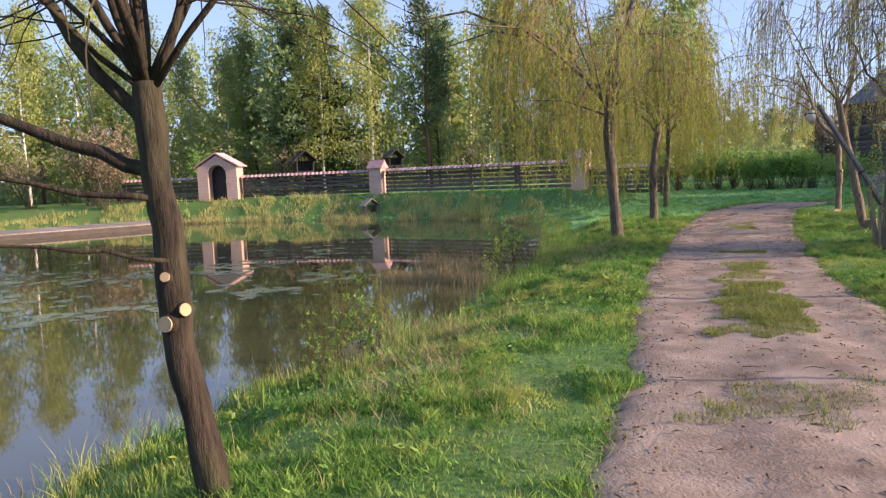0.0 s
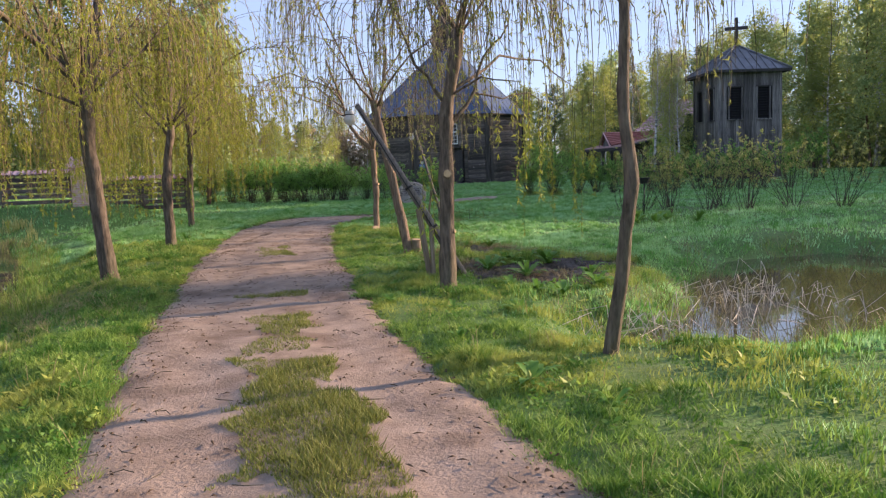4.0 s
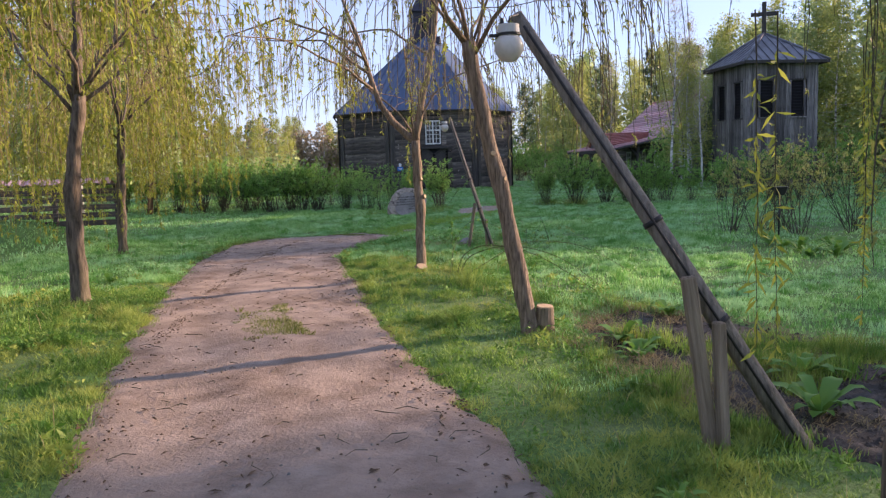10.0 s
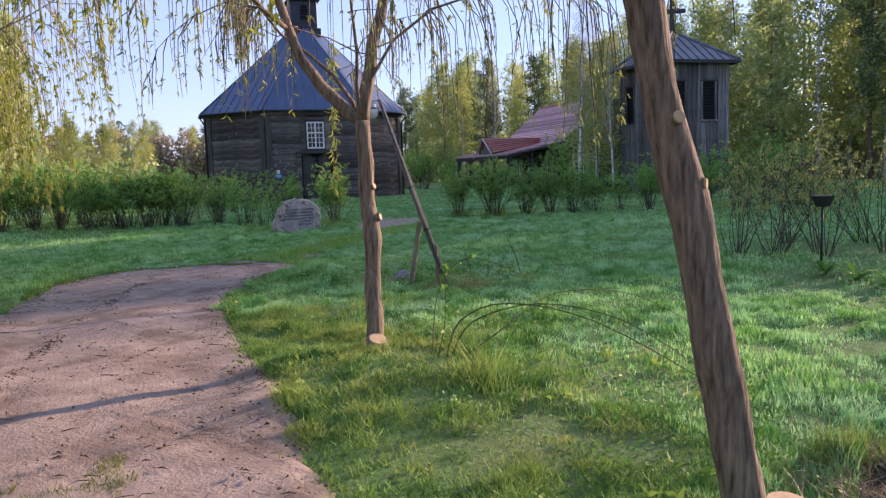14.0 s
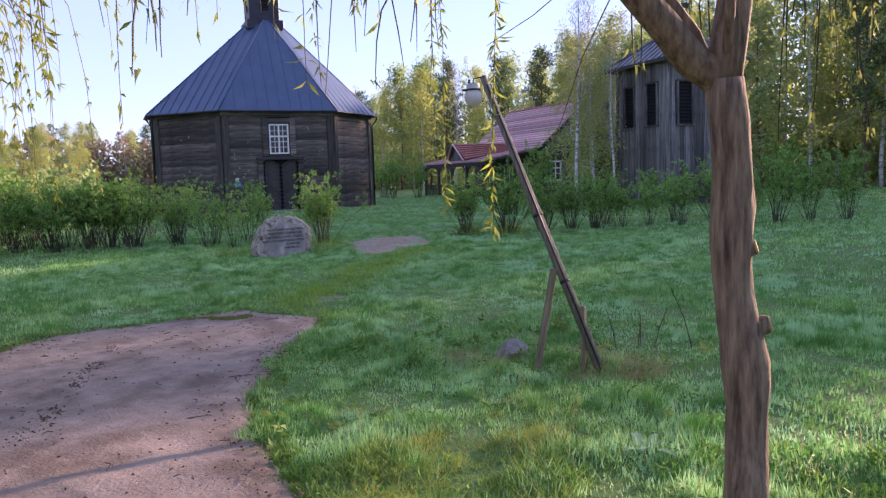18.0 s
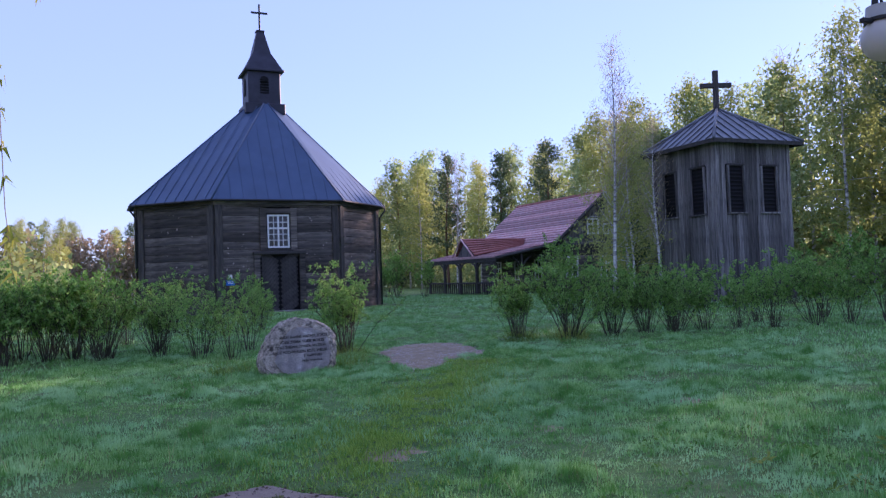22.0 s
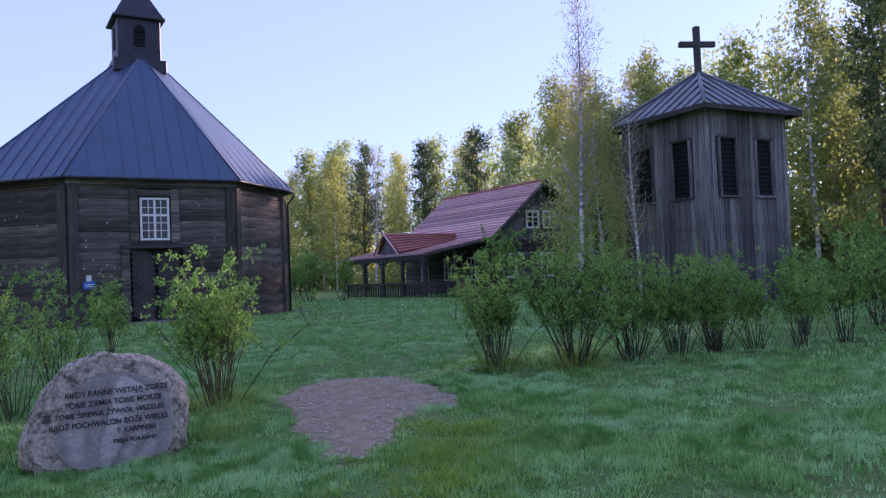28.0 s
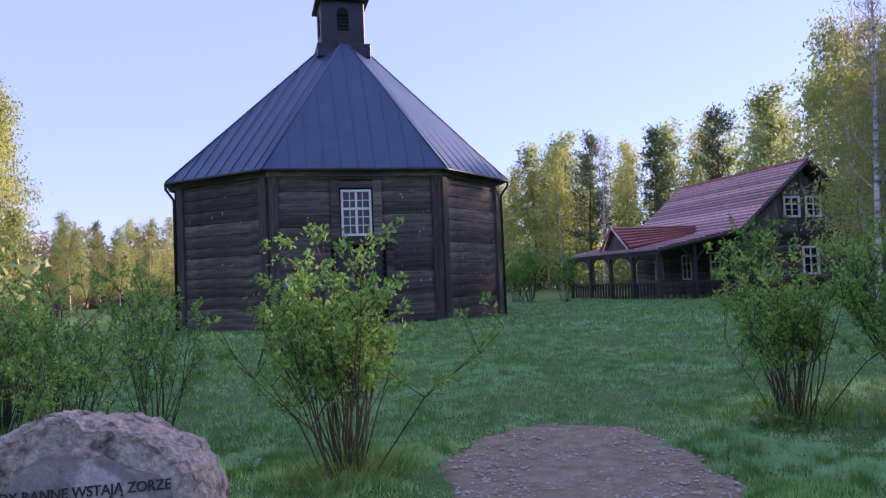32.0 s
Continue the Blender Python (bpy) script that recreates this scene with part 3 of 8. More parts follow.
def sash_window(parent, m, w, h, cols, rows_, frame_mat, border=0.07, split=None):
    """A wooden window at m, x across, y inward, z up from its foot, with each pane of its own."""
    win = new("window")
    win.parent = parent
    win.matrix_local = m
    # near-black sheet stands for the unlit room behind the glass
    block("pane_backing", (w, 0.03, h), Matrix.Translation((0, 0.06, h / 2)), M_DARK, win, 0)
    for x in (-w / 2 + border / 2, w / 2 - border / 2):
        block("frame_side", (border, 0.07, h), Matrix.Translation((x, 0, h / 2)), frame_mat, win, 0.006)
    for z in (border / 2, h - border / 2):
        block("frame_rail", (w - 2 * border, 0.066, border), Matrix.Translation((0, 0, z)), frame_mat, win, 0.006)
    iw, ih = w - 2 * border, h - 2 * border
    for c in range(1, cols):
        t = 0.075 if c * 2 == cols else 0.026
        block("mullion", (t, 0.05, ih), Matrix.Translation((-iw / 2 + iw * c / cols, 0.004, h / 2)), frame_mat, win, 0.004)
    for r in range(1, rows_):
        t = 0.075 if r == split else 0.026
        block("glazing_bar", (iw, 0.044, t), Matrix.Translation((0, 0.006, border + ih * r / rows_)), frame_mat, win, 0.004)
    for c in range(cols):
        for r in range(rows_):
            block("pane", (iw / cols - 0.028, 0.008, ih / rows_ - 0.028), Matrix.Translation((-iw / 2 + iw * (c + 0.5) / cols, 0.022, border + ih * (r + 0.5) / rows_)), M_GLASS, win, 0)
    return win


sash_window(church, Matrix.Translation((-0.02, 0.34, 3.05)), 0.95, 1.44, 4, 5, M_WHITE, 0.075, split=3)
for x, w in ((-0.68, 0.28), (0.64, 0.28)):
    block("window_casing", (w, 0.08, 1.85), Matrix.Translation((x, 0.29, 3.86)), M_LOG, church, 0.015)
block("window_casing", (1.1, 0.08, 0.22), Matrix.Translation((-0.02, 0.29, 4.64)), M_LOG, church, 0.015)
block("window_casing", (1.08, 0.08, 0.12), Matrix.Translation((-0.02, 0.29, 2.97)), M_POST, church, 0.015)
block("door_lintel", (2.3, 0.16, 0.14), Matrix.Translation((0, 0.25, 2.84)), M_POST, church, 0.02)
for x in (-0.98, 0.98):
    block("door_post", (0.26, 0.14, 2.6), Matrix.Translation((x, 0.28, 1.48)), M_LOG, church, 0.02)
for s in (-1, 1):
    leaf = new("door_leaf")
    leaf.parent = church
    leaf.matrix_local = Matrix.Translation((s * 0.42, 0.38, 0))
    for k in range(13):
        z = 0.28 + k * 0.19
        block("door_board", (0.86, 0.045, 0.17), Matrix.Translation((0, 0, z + 0.12)) @ Matrix.Rotation(-s * 0.62, 4, "Y"), M_POST, leaf, 0.01)
block("door_step", (2.4, 0.7, 0.16), Matrix.Translation((0, -0.1, CZ - 0.02)), M_ROCK, church, 0.03)
block("door_step", (2.0, 0.4, 0.16), Matrix.Translation((0, 0.05, CZ + 0.1)), M_ROCK, church, 0.03)
plaque = tagged(block("sign", (0.36, 0.03, 0.24), CH @ Matrix.Translation((-2.1, 0.32, 1.62)), M_BLUE, None, 0.006), "small blue enamel sign on the log wall", "sign")
block("emblem", (0.16, 0.02, 0.2), Matrix.Translation((0, -0.016, 0.23)), M_WHITE, plaque, 0.02)
block("text_bar", (0.26, 0.006, 0.03), Matrix.Translation((0, -0.018, 0.03)), M_WHITE, plaque, 0)
block("text_bar", (0.2, 0.006, 0.025), Matrix.Translation((0, -0.018, -0.03)), M_WHITE, plaque, 0)
# pale putty flecks left on the logs
fleck_me = bpy.data.meshes.new("putty_fleck")
fleck_me.from_pydata([(math.cos(a) * (1 + 0.3 * math.sin(a * 3)), 0, math.sin(a) * (0.7 + 0.2 * math.cos(a * 2))) for a in [k * math.pi / 4 for k in range(8)]] + [(0, -0.25, 0)], [], [(k, (k + 1) % 8, 8) for k in range(8)])
fleck_me.materials.append(M_CHIP)
fr_ = random.Random(17)
for i, n in ((0, 20), (1, 64), (2, 24)):
    fr, ln = wall_frame(ring[i], ring[i + 1])
    for k in range(n):
        u = fr_.uniform(0.4, ln - 0.4)
        z = fr_.uniform(1.3, 4.6)
        if i == 1 and abs(u - 2.68) < 1.15:
            continue
        fo = new("putty_fleck", fleck_me)
        fo.parent = church
        s = fr_.uniform(0.014, 0.05)
        fo.matrix_local = fr @ Matrix.Translation((u, -0.024, z)) @ Matrix.Rotation(fr_.uniform(0, 6), 4, "Y") @ Matrix.Scale(s, 4)

# ---- the bell tower ----
TW = Matrix.Translation((41.87, 33.8, 0.12)) @ Matrix.Rotation(radians(196 + 45), 4, "Z")   # near corner at (a, -a) once turned
bell_tower = thing("bell_tower", TW, "square bell tower of grey weathered boards with metal roof", "bell tower")
A_, E_ = 1.82, 2.25
EZ, AZ = 6.25, 7.9
for k in range(4):
    fr = Matrix.Rotation(k * math.pi / 2, 4, "Z") @ Matrix.Translation((-A_, -A_, 0))
    ln = 2 * A_
    # near-black backing, so gaps between the boards read as shade
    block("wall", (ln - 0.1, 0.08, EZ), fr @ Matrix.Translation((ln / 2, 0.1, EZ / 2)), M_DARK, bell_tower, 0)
    x = 0.02
    wins = (0.55, 2.2)
    while x < ln - 0.05:
        w = min(R.uniform(0.16, 0.3), ln - x)
        c = x + w / 2
        inside = any(a - 0.03 < c < a + 0.83 for a in wins)
        spans = [(0.0, 3.45), (5.35, EZ)] if inside else [(0.0, EZ)]
        for a, b in spans:
            block("board", (w - 0.012, 0.035, b - a), fr @ Matrix.Translation((c, 0.02 + R.uniform(-0.012, 0.012), (a + b) / 2)), M_BOARD, bell_tower, 0.005)
        x += w
    for a in wins:
        lw = new("louvre_window")
        lw.parent = bell_tower
        lw.matrix_local = fr @ Matrix.Translation((a + 0.4, 0.0, 3.5))
        for s in (-0.39, 0.39):
            block("frame_side", (0.09, 0.09, 1.85), Matrix.Translation((s, -0.01, 0.9)), M_BOARD, lw, 0.008)
        block("frame_top", (0.9, 0.1, 0.1), Matrix.Translation((0, -0.01, 1.84)), M_POST, lw, 0.03)
        block("sill", (0.98, 0.12, 0.07), Matrix.Translation((0, -0.02, -0.02)), M_BOARD, lw, 0.008)
        # slats in the same near-black: the opening's shade is in their colour
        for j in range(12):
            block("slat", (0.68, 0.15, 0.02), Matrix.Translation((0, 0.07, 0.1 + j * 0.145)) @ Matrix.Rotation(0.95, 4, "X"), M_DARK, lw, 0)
    block("corner_board", (0.16, 0.16, EZ), fr @ Matrix.Translation((0.03, 0.03, EZ / 2)), M_BOARD, bell_tower, 0.01)
    for j in (0.9, 1.95, 2.75):
        block("batten", (0.05, 0.03, 3.3), fr @ Matrix.Translation((j, -0.02, 1.75)), M_BOARD, bell_tower, 0.004)
    # roof
    rr = Matrix.Rotation(k * math.pi / 2, 4, "Z")
    P0, P1, P2 = Vector((-E_, -E_, EZ)), Vector((E_, -E_, EZ)), Vector((0, 0, AZ))
    nn = (P1 - P0).cross(P2 - P0).normalized() * 0.05
    ob = mesh_ob("roof_sheet", [P0, P1, P2, P0 - nn, P1 - nn, P2 - nn], [(0, 1, 2), (5, 4, 3), (0, 3, 4, 1), (1, 4, 5, 2), (2, 5, 3, 0)], M_TROOF, bell_tower)
    ob.matrix_local = rr
    up = nn.normalized()
    sv = up.cross(Vector((1, 0, 0))).normalized()
    full = (P2 - P0).dot(sv)
    for j in range(1, 10):
        xx = -E_ + j * 2 * E_ / 10
        reach = full * (1 - abs(xx) / E_)
        p, s, o = Vector((xx, -E_, EZ)), Vector((0.018, 0, 0)), up * 0.04
        q = p + sv * reach
        sm = mesh_ob("standing_seam", [p - s, p + s, p + s + o, p - s + o, q - s, q + s, q + s + o, q - s + o], [(0, 1, 2, 3), (4, 7, 6, 5), (0, 4, 5, 1), (1, 5, 6, 2), (2, 6, 7, 3), (3, 7, 4, 0)], M_TROOF, bell_tower)
        sm.matrix_local = rr
    hc = tube("hip_cap", [P0 + Vector((0, 0, 0.02)), P2 + Vector((0, 0, 0.03))], [0.07, 0.06], M_TROOF, bell_tower, 6)
    hc.matrix_local = rr
    block("fascia", (2 * E_, 0.05, 0.16), rr @ Matrix.Translation((0, -E_ + 0.03, EZ - 0.06)), M_POST, bell_tower, 0.008)
CROSS = Matrix.Translation((41.87, 33.8, 0.12)) @ Matrix.Rotation(radians(-51), 4, "Z")
cx_ = TW.inverted() @ CROSS
block("cross_upright", (0.2, 0.18, 1.75), cx_ @ Matrix.Translation((0, 0, AZ + 0.72)), M_POST, bell_tower, 0.015)
block("cross_arm", (1.28, 0.16, 0.19), cx_ @ Matrix.Translation((0, 0, AZ + 0.98)), M_POST, bell_tower, 0.015)
# lean-to on the shaded side
lf = Matrix.Rotation(-math.pi / 2, 4, "Z") @ Matrix.Translation((0, -A_, 0))
for x in (-0.75, 0.75):
    block("porch_post", (0.12, 0.12, 1.75), lf @ Matrix.Translation((x + 0.4, -1.0, 0.87)), M_POST, bell_tower, 0.01)
block("porch_roof", (2.0, 1.35, 0.06), lf @ Matrix.Translation((0.4, -0.6, 1.98)) @ Matrix.Rotation(0.32, 4, "X"), M_TROOF, bell_tower, 0.01)
block("porch_wall", (1.7, 0.06, 1.6), lf @ Matrix.Translation((0.4, -0.95, 0.8)), M_BOARD, bell_tower, 0.01)

# ---- the house ----
HS = Matrix.Translation((56.0, 46.2, 0.1)) @ Matrix.Rotation(math.atan2(0.894, 0.447) - math.pi / 2, 4, "Z")   # y along the ridge, -x towards the porch
house = thing("house", HS, "old wooden house with red tiled roof and open porch", "house")
RIDGE, LEN, Q1, Z1, Q2, Z2 = 6.55, 11.0, 3.9, 3.3, 8.2, 2.5


def tiled(parent, a, b, c, d, n, mat, name="tile_course"):
    """Courses of clay tiles from the eave a-b up to the ridge d-c, each lapping over the last."""
    a, b, c, d = (Vector(p) for p in (a, b, c, d))
    nn = (b - a).cross(d - a).normalized()
    for i in range(n):
        p0, p1, q0, q1 = a.lerp(d, i / n), b.lerp(c, i / n), a.lerp(d, (i + 1.12) / n), b.lerp(c, (i + 1.12) / n)
        m = max(2, int((p1 - p0).length / 0.12))
        v, f = [], []
        for j in range(m + 1):
            k = j / m
            o = nn * (0.03 + 0.022 * math.sin(j * math.pi / 1.0 + 0.8) ** 2 * (j % 2))
            v += [p0.lerp(p1, k) + o + nn * 0.07, q0.lerp(q1, k) + o * 0.6, p0.lerp(p1, k) - nn * 0.01]
            if j:
                e = 3 * j
                f += [(e - 3, e, e + 1, e - 2), (e - 1, e + 2, e, e - 3)]
        mesh_ob(name, v, f, mat, parent)
    mesh_ob("roof_deck", [a, b, c, d, a - nn * 0.14, b - nn * 0.14, c - nn * 0.14, d - nn * 0.14], [(0, 1, 2, 3), (7, 6, 5, 4), (0, 4, 5, 1), (1, 5, 6, 2), (2, 6, 7, 3), (3, 7, 4, 0)], M_POST, parent)


tiled(house, (-Q1, LEN, Z1), (-Q1, -0.2, Z1), (0, -0.2, RIDGE), (0, LEN, RIDGE), 19, M_TILEDIM)
tiled(house, (Q1, -0.2, Z1), (Q1, LEN, Z1), (0, LEN, RIDGE), (0, -0.2, RIDGE), 19, M_TILEDIM)
tiled(house, (-Q2, LEN - 0.6, Z2), (-Q2, -0.1, Z2), (-Q1, -0.1, Z1 + 0.02), (-Q1, LEN - 0.6, Z1 + 0.02), 14, M_TILEDIM)
for j in range(34):
    y0 = -0.2 + j * (LEN + 0.2) / 34
    tube("ridge_tile", [(0, y0, RIDGE + 0.06), (0, y0 + (LEN + 0.2) / 34 + 0.04, RIDGE + 0.045)], [0.12, 0.1], M_TILE, house, 6)
for s in (1, -1):
    tube("bargeboard", [(0, -0.24, RIDGE - 0.02), (s * Q1, -0.24, Z1 - 0.05)], [0.11, 0.11], M_POST, house, 4)
tube("bargeboard", [(-Q1, -0.16, Z1 - 0.05), (-Q2, -0.16, Z2 - 0.05)], [0.1, 0.1], M_POST, house, 4)
block("eave_beam", (0.14, LEN - 0.5, 0.18), Matrix.Translation((-Q2 + 0.12, LEN / 2 - 0.35, Z2 - 0.17)), M_POST, house, 0.02)
# small gable over the porch
tiled(house, (-7.9, 6.0, 2.72), (-7.9, 6.0, 2.72), (-3.1, 4.6, 3.85), (-8.1, 4.6, 3.85), 7, M_TILE)
tiled(house, (-7.9, 3.2, 2.72), (-4.3, 3.2, 3.25), (-3.1, 4.6, 3.85), (-8.1, 4.6, 3.85), 7, M_TILE)
mesh_ob("gable_board", [(-7.85, 3.35, 2.6), (-7.85, 5.85, 2.6), (-7.85, 4.6, 3.7), (-7.75, 3.35, 2.6), (-7.75, 5.85, 2.6), (-7.75, 4.6, 3.7)], [(0, 2, 1), (3, 4, 5), (0, 1, 4, 3), (1, 2, 5, 4), (2, 0, 3, 5)], M_BOARD, house)
for s in (-1, 1):
    tube("bargeboard", [(-8.12, 4.6, 3.84), (-8.05, 4.6 + s * 1.5, 2.68)], [0.07, 0.07], M_TILEDIM, house, 4)
# walls
for (x0, y0, x1, y1) in ((-3.5, 0.5, 3.5, 0.5), (-3.5, 10.4, -3.5, 0.5), (3.5, 0.5, 3.5, 10.4), (3.5, 10.4, -3.5, 10.4)):
    fr, ln = wall_frame((x0, y0), (x1, y1))
    # near-black wall, its colour giving the shade in the log joints
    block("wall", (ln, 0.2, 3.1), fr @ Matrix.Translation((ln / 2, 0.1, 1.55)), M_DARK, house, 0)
    for k in range(11):
        block("log", (ln + 0.1, 0.12, 0.27), fr @ Matrix.Translation((ln / 2, -0.03 + R.uniform(-0.01, 0.01), 0.14 + k * 0.28)), M_LOG, house, 0.03)
mesh_ob("gable_wall", [(-3.5, 0.5, 3.1), (3.5, 0.5, 3.1), (0, 0.5, RIDGE - 0.25), (-3.5, 0.7, 3.1), (3.5, 0.7, 3.1), (0, 0.7, RIDGE - 0.25)], [(0, 1, 2), (5, 4, 3), (0, 3, 4, 1), (1, 4, 5, 2), (2, 5, 3, 0)], M_POST, house)
for j in range(26):
    x = -3.3 + j * 0.264
    h = (RIDGE - 0.35 - 3.15) * (1 - abs(x) / 3.5)
    if h > 0.15:
        block("gable_plank", (0.24, 0.03, h), Matrix.Translation((x, 0.47, 3.15 + h / 2)), M_BOARD, house, 0.004)
block("tie_beam", (7.2, 0.12, 0.2), Matrix.Translation((0, 0.42, 3.1)), M_POST, house, 0.02)
for x, z, w, h in ((-0.62, 3.85, 0.95, 1.05), (0.62, 3.85, 0.95, 1.05), (-2.35, 1.05, 0.95, 1.4), (0.3, 1.05, 0.95, 1.4)):
    sash_window(house, Matrix.Translation((x, 0.36, z)), w, h, 2, 3, M_WHITE, 0.11, split=2)
for y in (2.4, 5.0, 7.8):
    sash_window(house, Matrix.Translation((-3.62, y, 1.0)) @ Matrix.Rotation(-math.pi / 2, 4, "Z"), 0.9, 1.35, 2, 3, M_WHITE, 0.09, split=2)
ys = (0.2, 2.6, 5.0, 7.4, 9.9)
for y in ys:
    block("porch_post", (0.18, 0.18, Z2 - 0.2), Matrix.Translation((-Q2 + 0.15, y, Z2 / 2 - 0.1)), M_POST, house, 0.02)
    for s in (-1, 1):
        if 0 < y + s * 0.7 < LEN - 0.5:
            tube("brace", [(-Q2 + 0.15, y, 1.7), (-Q2 + 0.15, y + s * 0.28, 2.1), (-Q2 + 0.15, y + s * 0.7, Z2 - 0.22)], [0.06, 0.07, 0.06], M_POST, house, 5)
for x in (-6.2, -4.2):
    block("porch_post", (0.18, 0.18, 2.7), Matrix.Translation((x, 0.2, 1.35)), M_POST, house, 0.02)
    for s in (-1, 1):
        tube("brace", [(x, 0.2, 1.8), (x + s * 0.3, 0.2, 2.25), (x + s * 0.75, 0.2, 2.6 - 0.02)], [0.06, 0.07, 0.06], M_POST, house, 5)
block("rail", (0.1, LEN - 1.2, 0.1), Matrix.Translation((-Q2 + 0.15, LEN / 2 - 0.4, 0.95)), M_POST, house, 0.01)
block("rail", (4.5, 0.1, 0.1), Matrix.Translation((-5.8, 0.2, 0.95)), M_POST, house, 0.01)
for k in range(30):
    block("baluster", (0.09, 0.03, 0.8), Matrix.Translation((-Q2 + 0.15, 0.4 + k * 0.31, 0.5)), M_POST, house, 0)
for k in range(14):
    block("baluster", (0.03, 0.09, 0.8), Matrix.Translation((-8.0 + k * 0.32, 0.2, 0.5)), M_POST, house, 0)
block("porch_floor", (4.8, LEN - 0.6, 0.12), Matrix.Translation((-5.8, LEN / 2 - 0.3, 0.06)), M_POST, house, 0.02)

# ---- fence, brick pillars and gate beyond the pond ----
brick_mat = bpy.data.materials.new("brickwork")
brick_mat.use_nodes = True
bn, bl = brick_mat.node_tree.nodes, brick_mat.node_tree.links
bt = bn.new("ShaderNodeTexBrick")
bt.inputs["Color1"].default_value, bt.inputs["Color2"].default_value, bt.inputs["Mortar"].default_value = (0.54, 0.31, 0.24, 1), (0.62, 0.41, 0.33, 1), (0.6, 0.52, 0.46, 1)
bt.inputs["Scale"].default_value, bt.inputs["Brick Width"].default_value, bt.inputs["Row Height"].default_value, bt.inputs["Mortar Size"].default_value = 1.0, 0.27, 0.075, 0.008
bc = bn.new("ShaderNodeTexCoord")
bs = bn.new("ShaderNodeSeparateXYZ")
ba = bn.new("ShaderNodeMath")
bb = bn.new("ShaderNodeCombineXYZ")
bl.new(bc.outputs["Object"], bs.inputs[0])
bl.new(bs.outputs["X"], ba.inputs[0])
bl.new(bs.outputs["Y"], ba.inputs[1])
bl.new(ba.outputs[0], bb.inputs["X"])
bl.new(bs.outputs["Z"], bb.inputs["Y"])
bl.new(bb.outputs[0], bt.inputs["Vector"])
bl.new(bt.outputs["Color"], bn["Principled BSDF"].inputs["Base Color"])
bn["Principled BSDF"].inputs["Roughness"].default_value = 0.9


def fence_run(a, b):
    fr, ln = wall_frame(a, b)
    z = (height(*a) + height(*b)) / 2
    f = thing("fence", fr @ Matrix.Translation((0, 0, z)), "dark board fence with a tiled coping between brick pillars", "fence", "fence runs")
    for k in range(5):
        block("board", (ln, 0.03, 0.13), Matrix.Translation((ln / 2, 0, 0.14 + k * 0.19)), M_FENCE, f, 0.006)
    n = max(2, int(ln / 2.2))
    for k in range(n + 1):
        block("post", (0.1, 0.1, 1.1), Matrix.Translation((0.05 + (ln - 0.1) * k / n, 0.07, 0.5)), M_FENCE, f, 0.01)
    block("coping_board", (ln, 0.34, 0.03), Matrix.Translation((ln / 2, 0.03, 1.06)), M_FENCE, f, 0.005)
    m = int(ln / 0.22)
    for k in range(m):
        mesh_ob("coping_tile", [(0.22 * k, -0.17, 1.07), (0.22 * k + 0.2, -0.17, 1.07), (0.22 * k + 0.2, 0.03, 1.2), (0.22 * k, 0.03, 1.2), (0.22 * k + 0.2, 0.23, 1.07), (0.22 * k, 0.23, 1.07), (0.22 * k + 0.1, -0.18, 1.11), (0.22 * k + 0.1, 0.03, 1.23)],
                [(0, 6, 7, 3), (6, 1, 2, 7), (3, 7, 2, 4, 5)], M_TILEDIM, f)
    return f


def pillar(x, y, turn):
    z = height(x, y) - 0.05
    p = thing("brick_pillar", Matrix.Translation((x, y, z)) @ Matrix.Rotation(turn, 4, "Z"), "pink brick fence pillar with a small tiled cap", "pillar", "fence pillars")
    block("shaft", (0.66, 0.6, 1.3), Matrix.Translation((0, 0, 0.65)), brick_mat, p, 0.01)
    mesh_ob("cap", [(-.42, -.4, 1.3), (.42, -.4, 1.3), (.42, .4, 1.3), (-.42, .4, 1.3), (-.42, 0, 1.68), (.42, 0, 1.68)], [(0, 1, 5, 4), (2, 3, 4, 5), (1, 2, 5), (3, 0, 4), (3, 2, 1, 0)], M_TILEDIM, p)
    return p


runs = [((-16.8, 41.0), (-12.6, 40.6)), ((-10.3, 40.3), (-3.55, 38.9)), ((-2.8, 38.55), (5.4, 32.45)), ((6.0, 32.0), (8.6, 30.6))]
for a, b in runs:
    fence_run(a, b)
pillar(-3.2, 38.75, -0.4)
pillar(5.7, 32.2, -0.6)
GT = Matrix.Translation((-11.45, 40.45, height(-11.45, 40.45) - 0.03)) @ Matrix.Rotation(-0.12, 4, "Z")
gate = thing("gate_house", GT, "small pink brick gateway with an arched dark door and tiled roof", "gate")
arch = [(-0.48, 0.0), (-0.48, 1.35)] + [(-0.48 * math.cos(a), 1.35 + 0.48 * math.sin(a)) for a in [math.pi * k / 10 for k in range(1, 10)]] + [(0.48, 1.35), (0.48, 0.0)]
outer = [(-1.05, 0.0), (-1.05, 1.7)] + [(-1.05 + 2.1 * k / 10, 1.7 + 0.62 * (1 - abs(k / 5 - 1))) for k in range(1, 10)] + [(1.05, 1.7), (1.05, 0.0)]
gvs = [(x, d, z) for d in (-0.45, 0.45) for x, z in outer + arch]
no = len(outer)
gfs = []
for i in range(no - 1):
    gfs += [(i, i + 1, no + i + 1, no + i), (2 * no + i + 1, 2 * no + i, 3 * no + i, 3 * no + i + 1), (no + i, no + i + 1, 3 * no + i + 1, 3 * no + i), (i + 1, i, 2 * no + i, 2 * no + i + 1)]
mesh_ob("brick_wall", gvs, gfs, brick_mat, gate)
for s in (-1, 1):
    block("roof_slab", (1.42, 1.15, 0.07), Matrix.Translation((s * 0.62, 0, 2.08)) @ Matrix.Rotation(s * 0.52, 4, "Y"), M_TILEDIM, gate, 0.01)
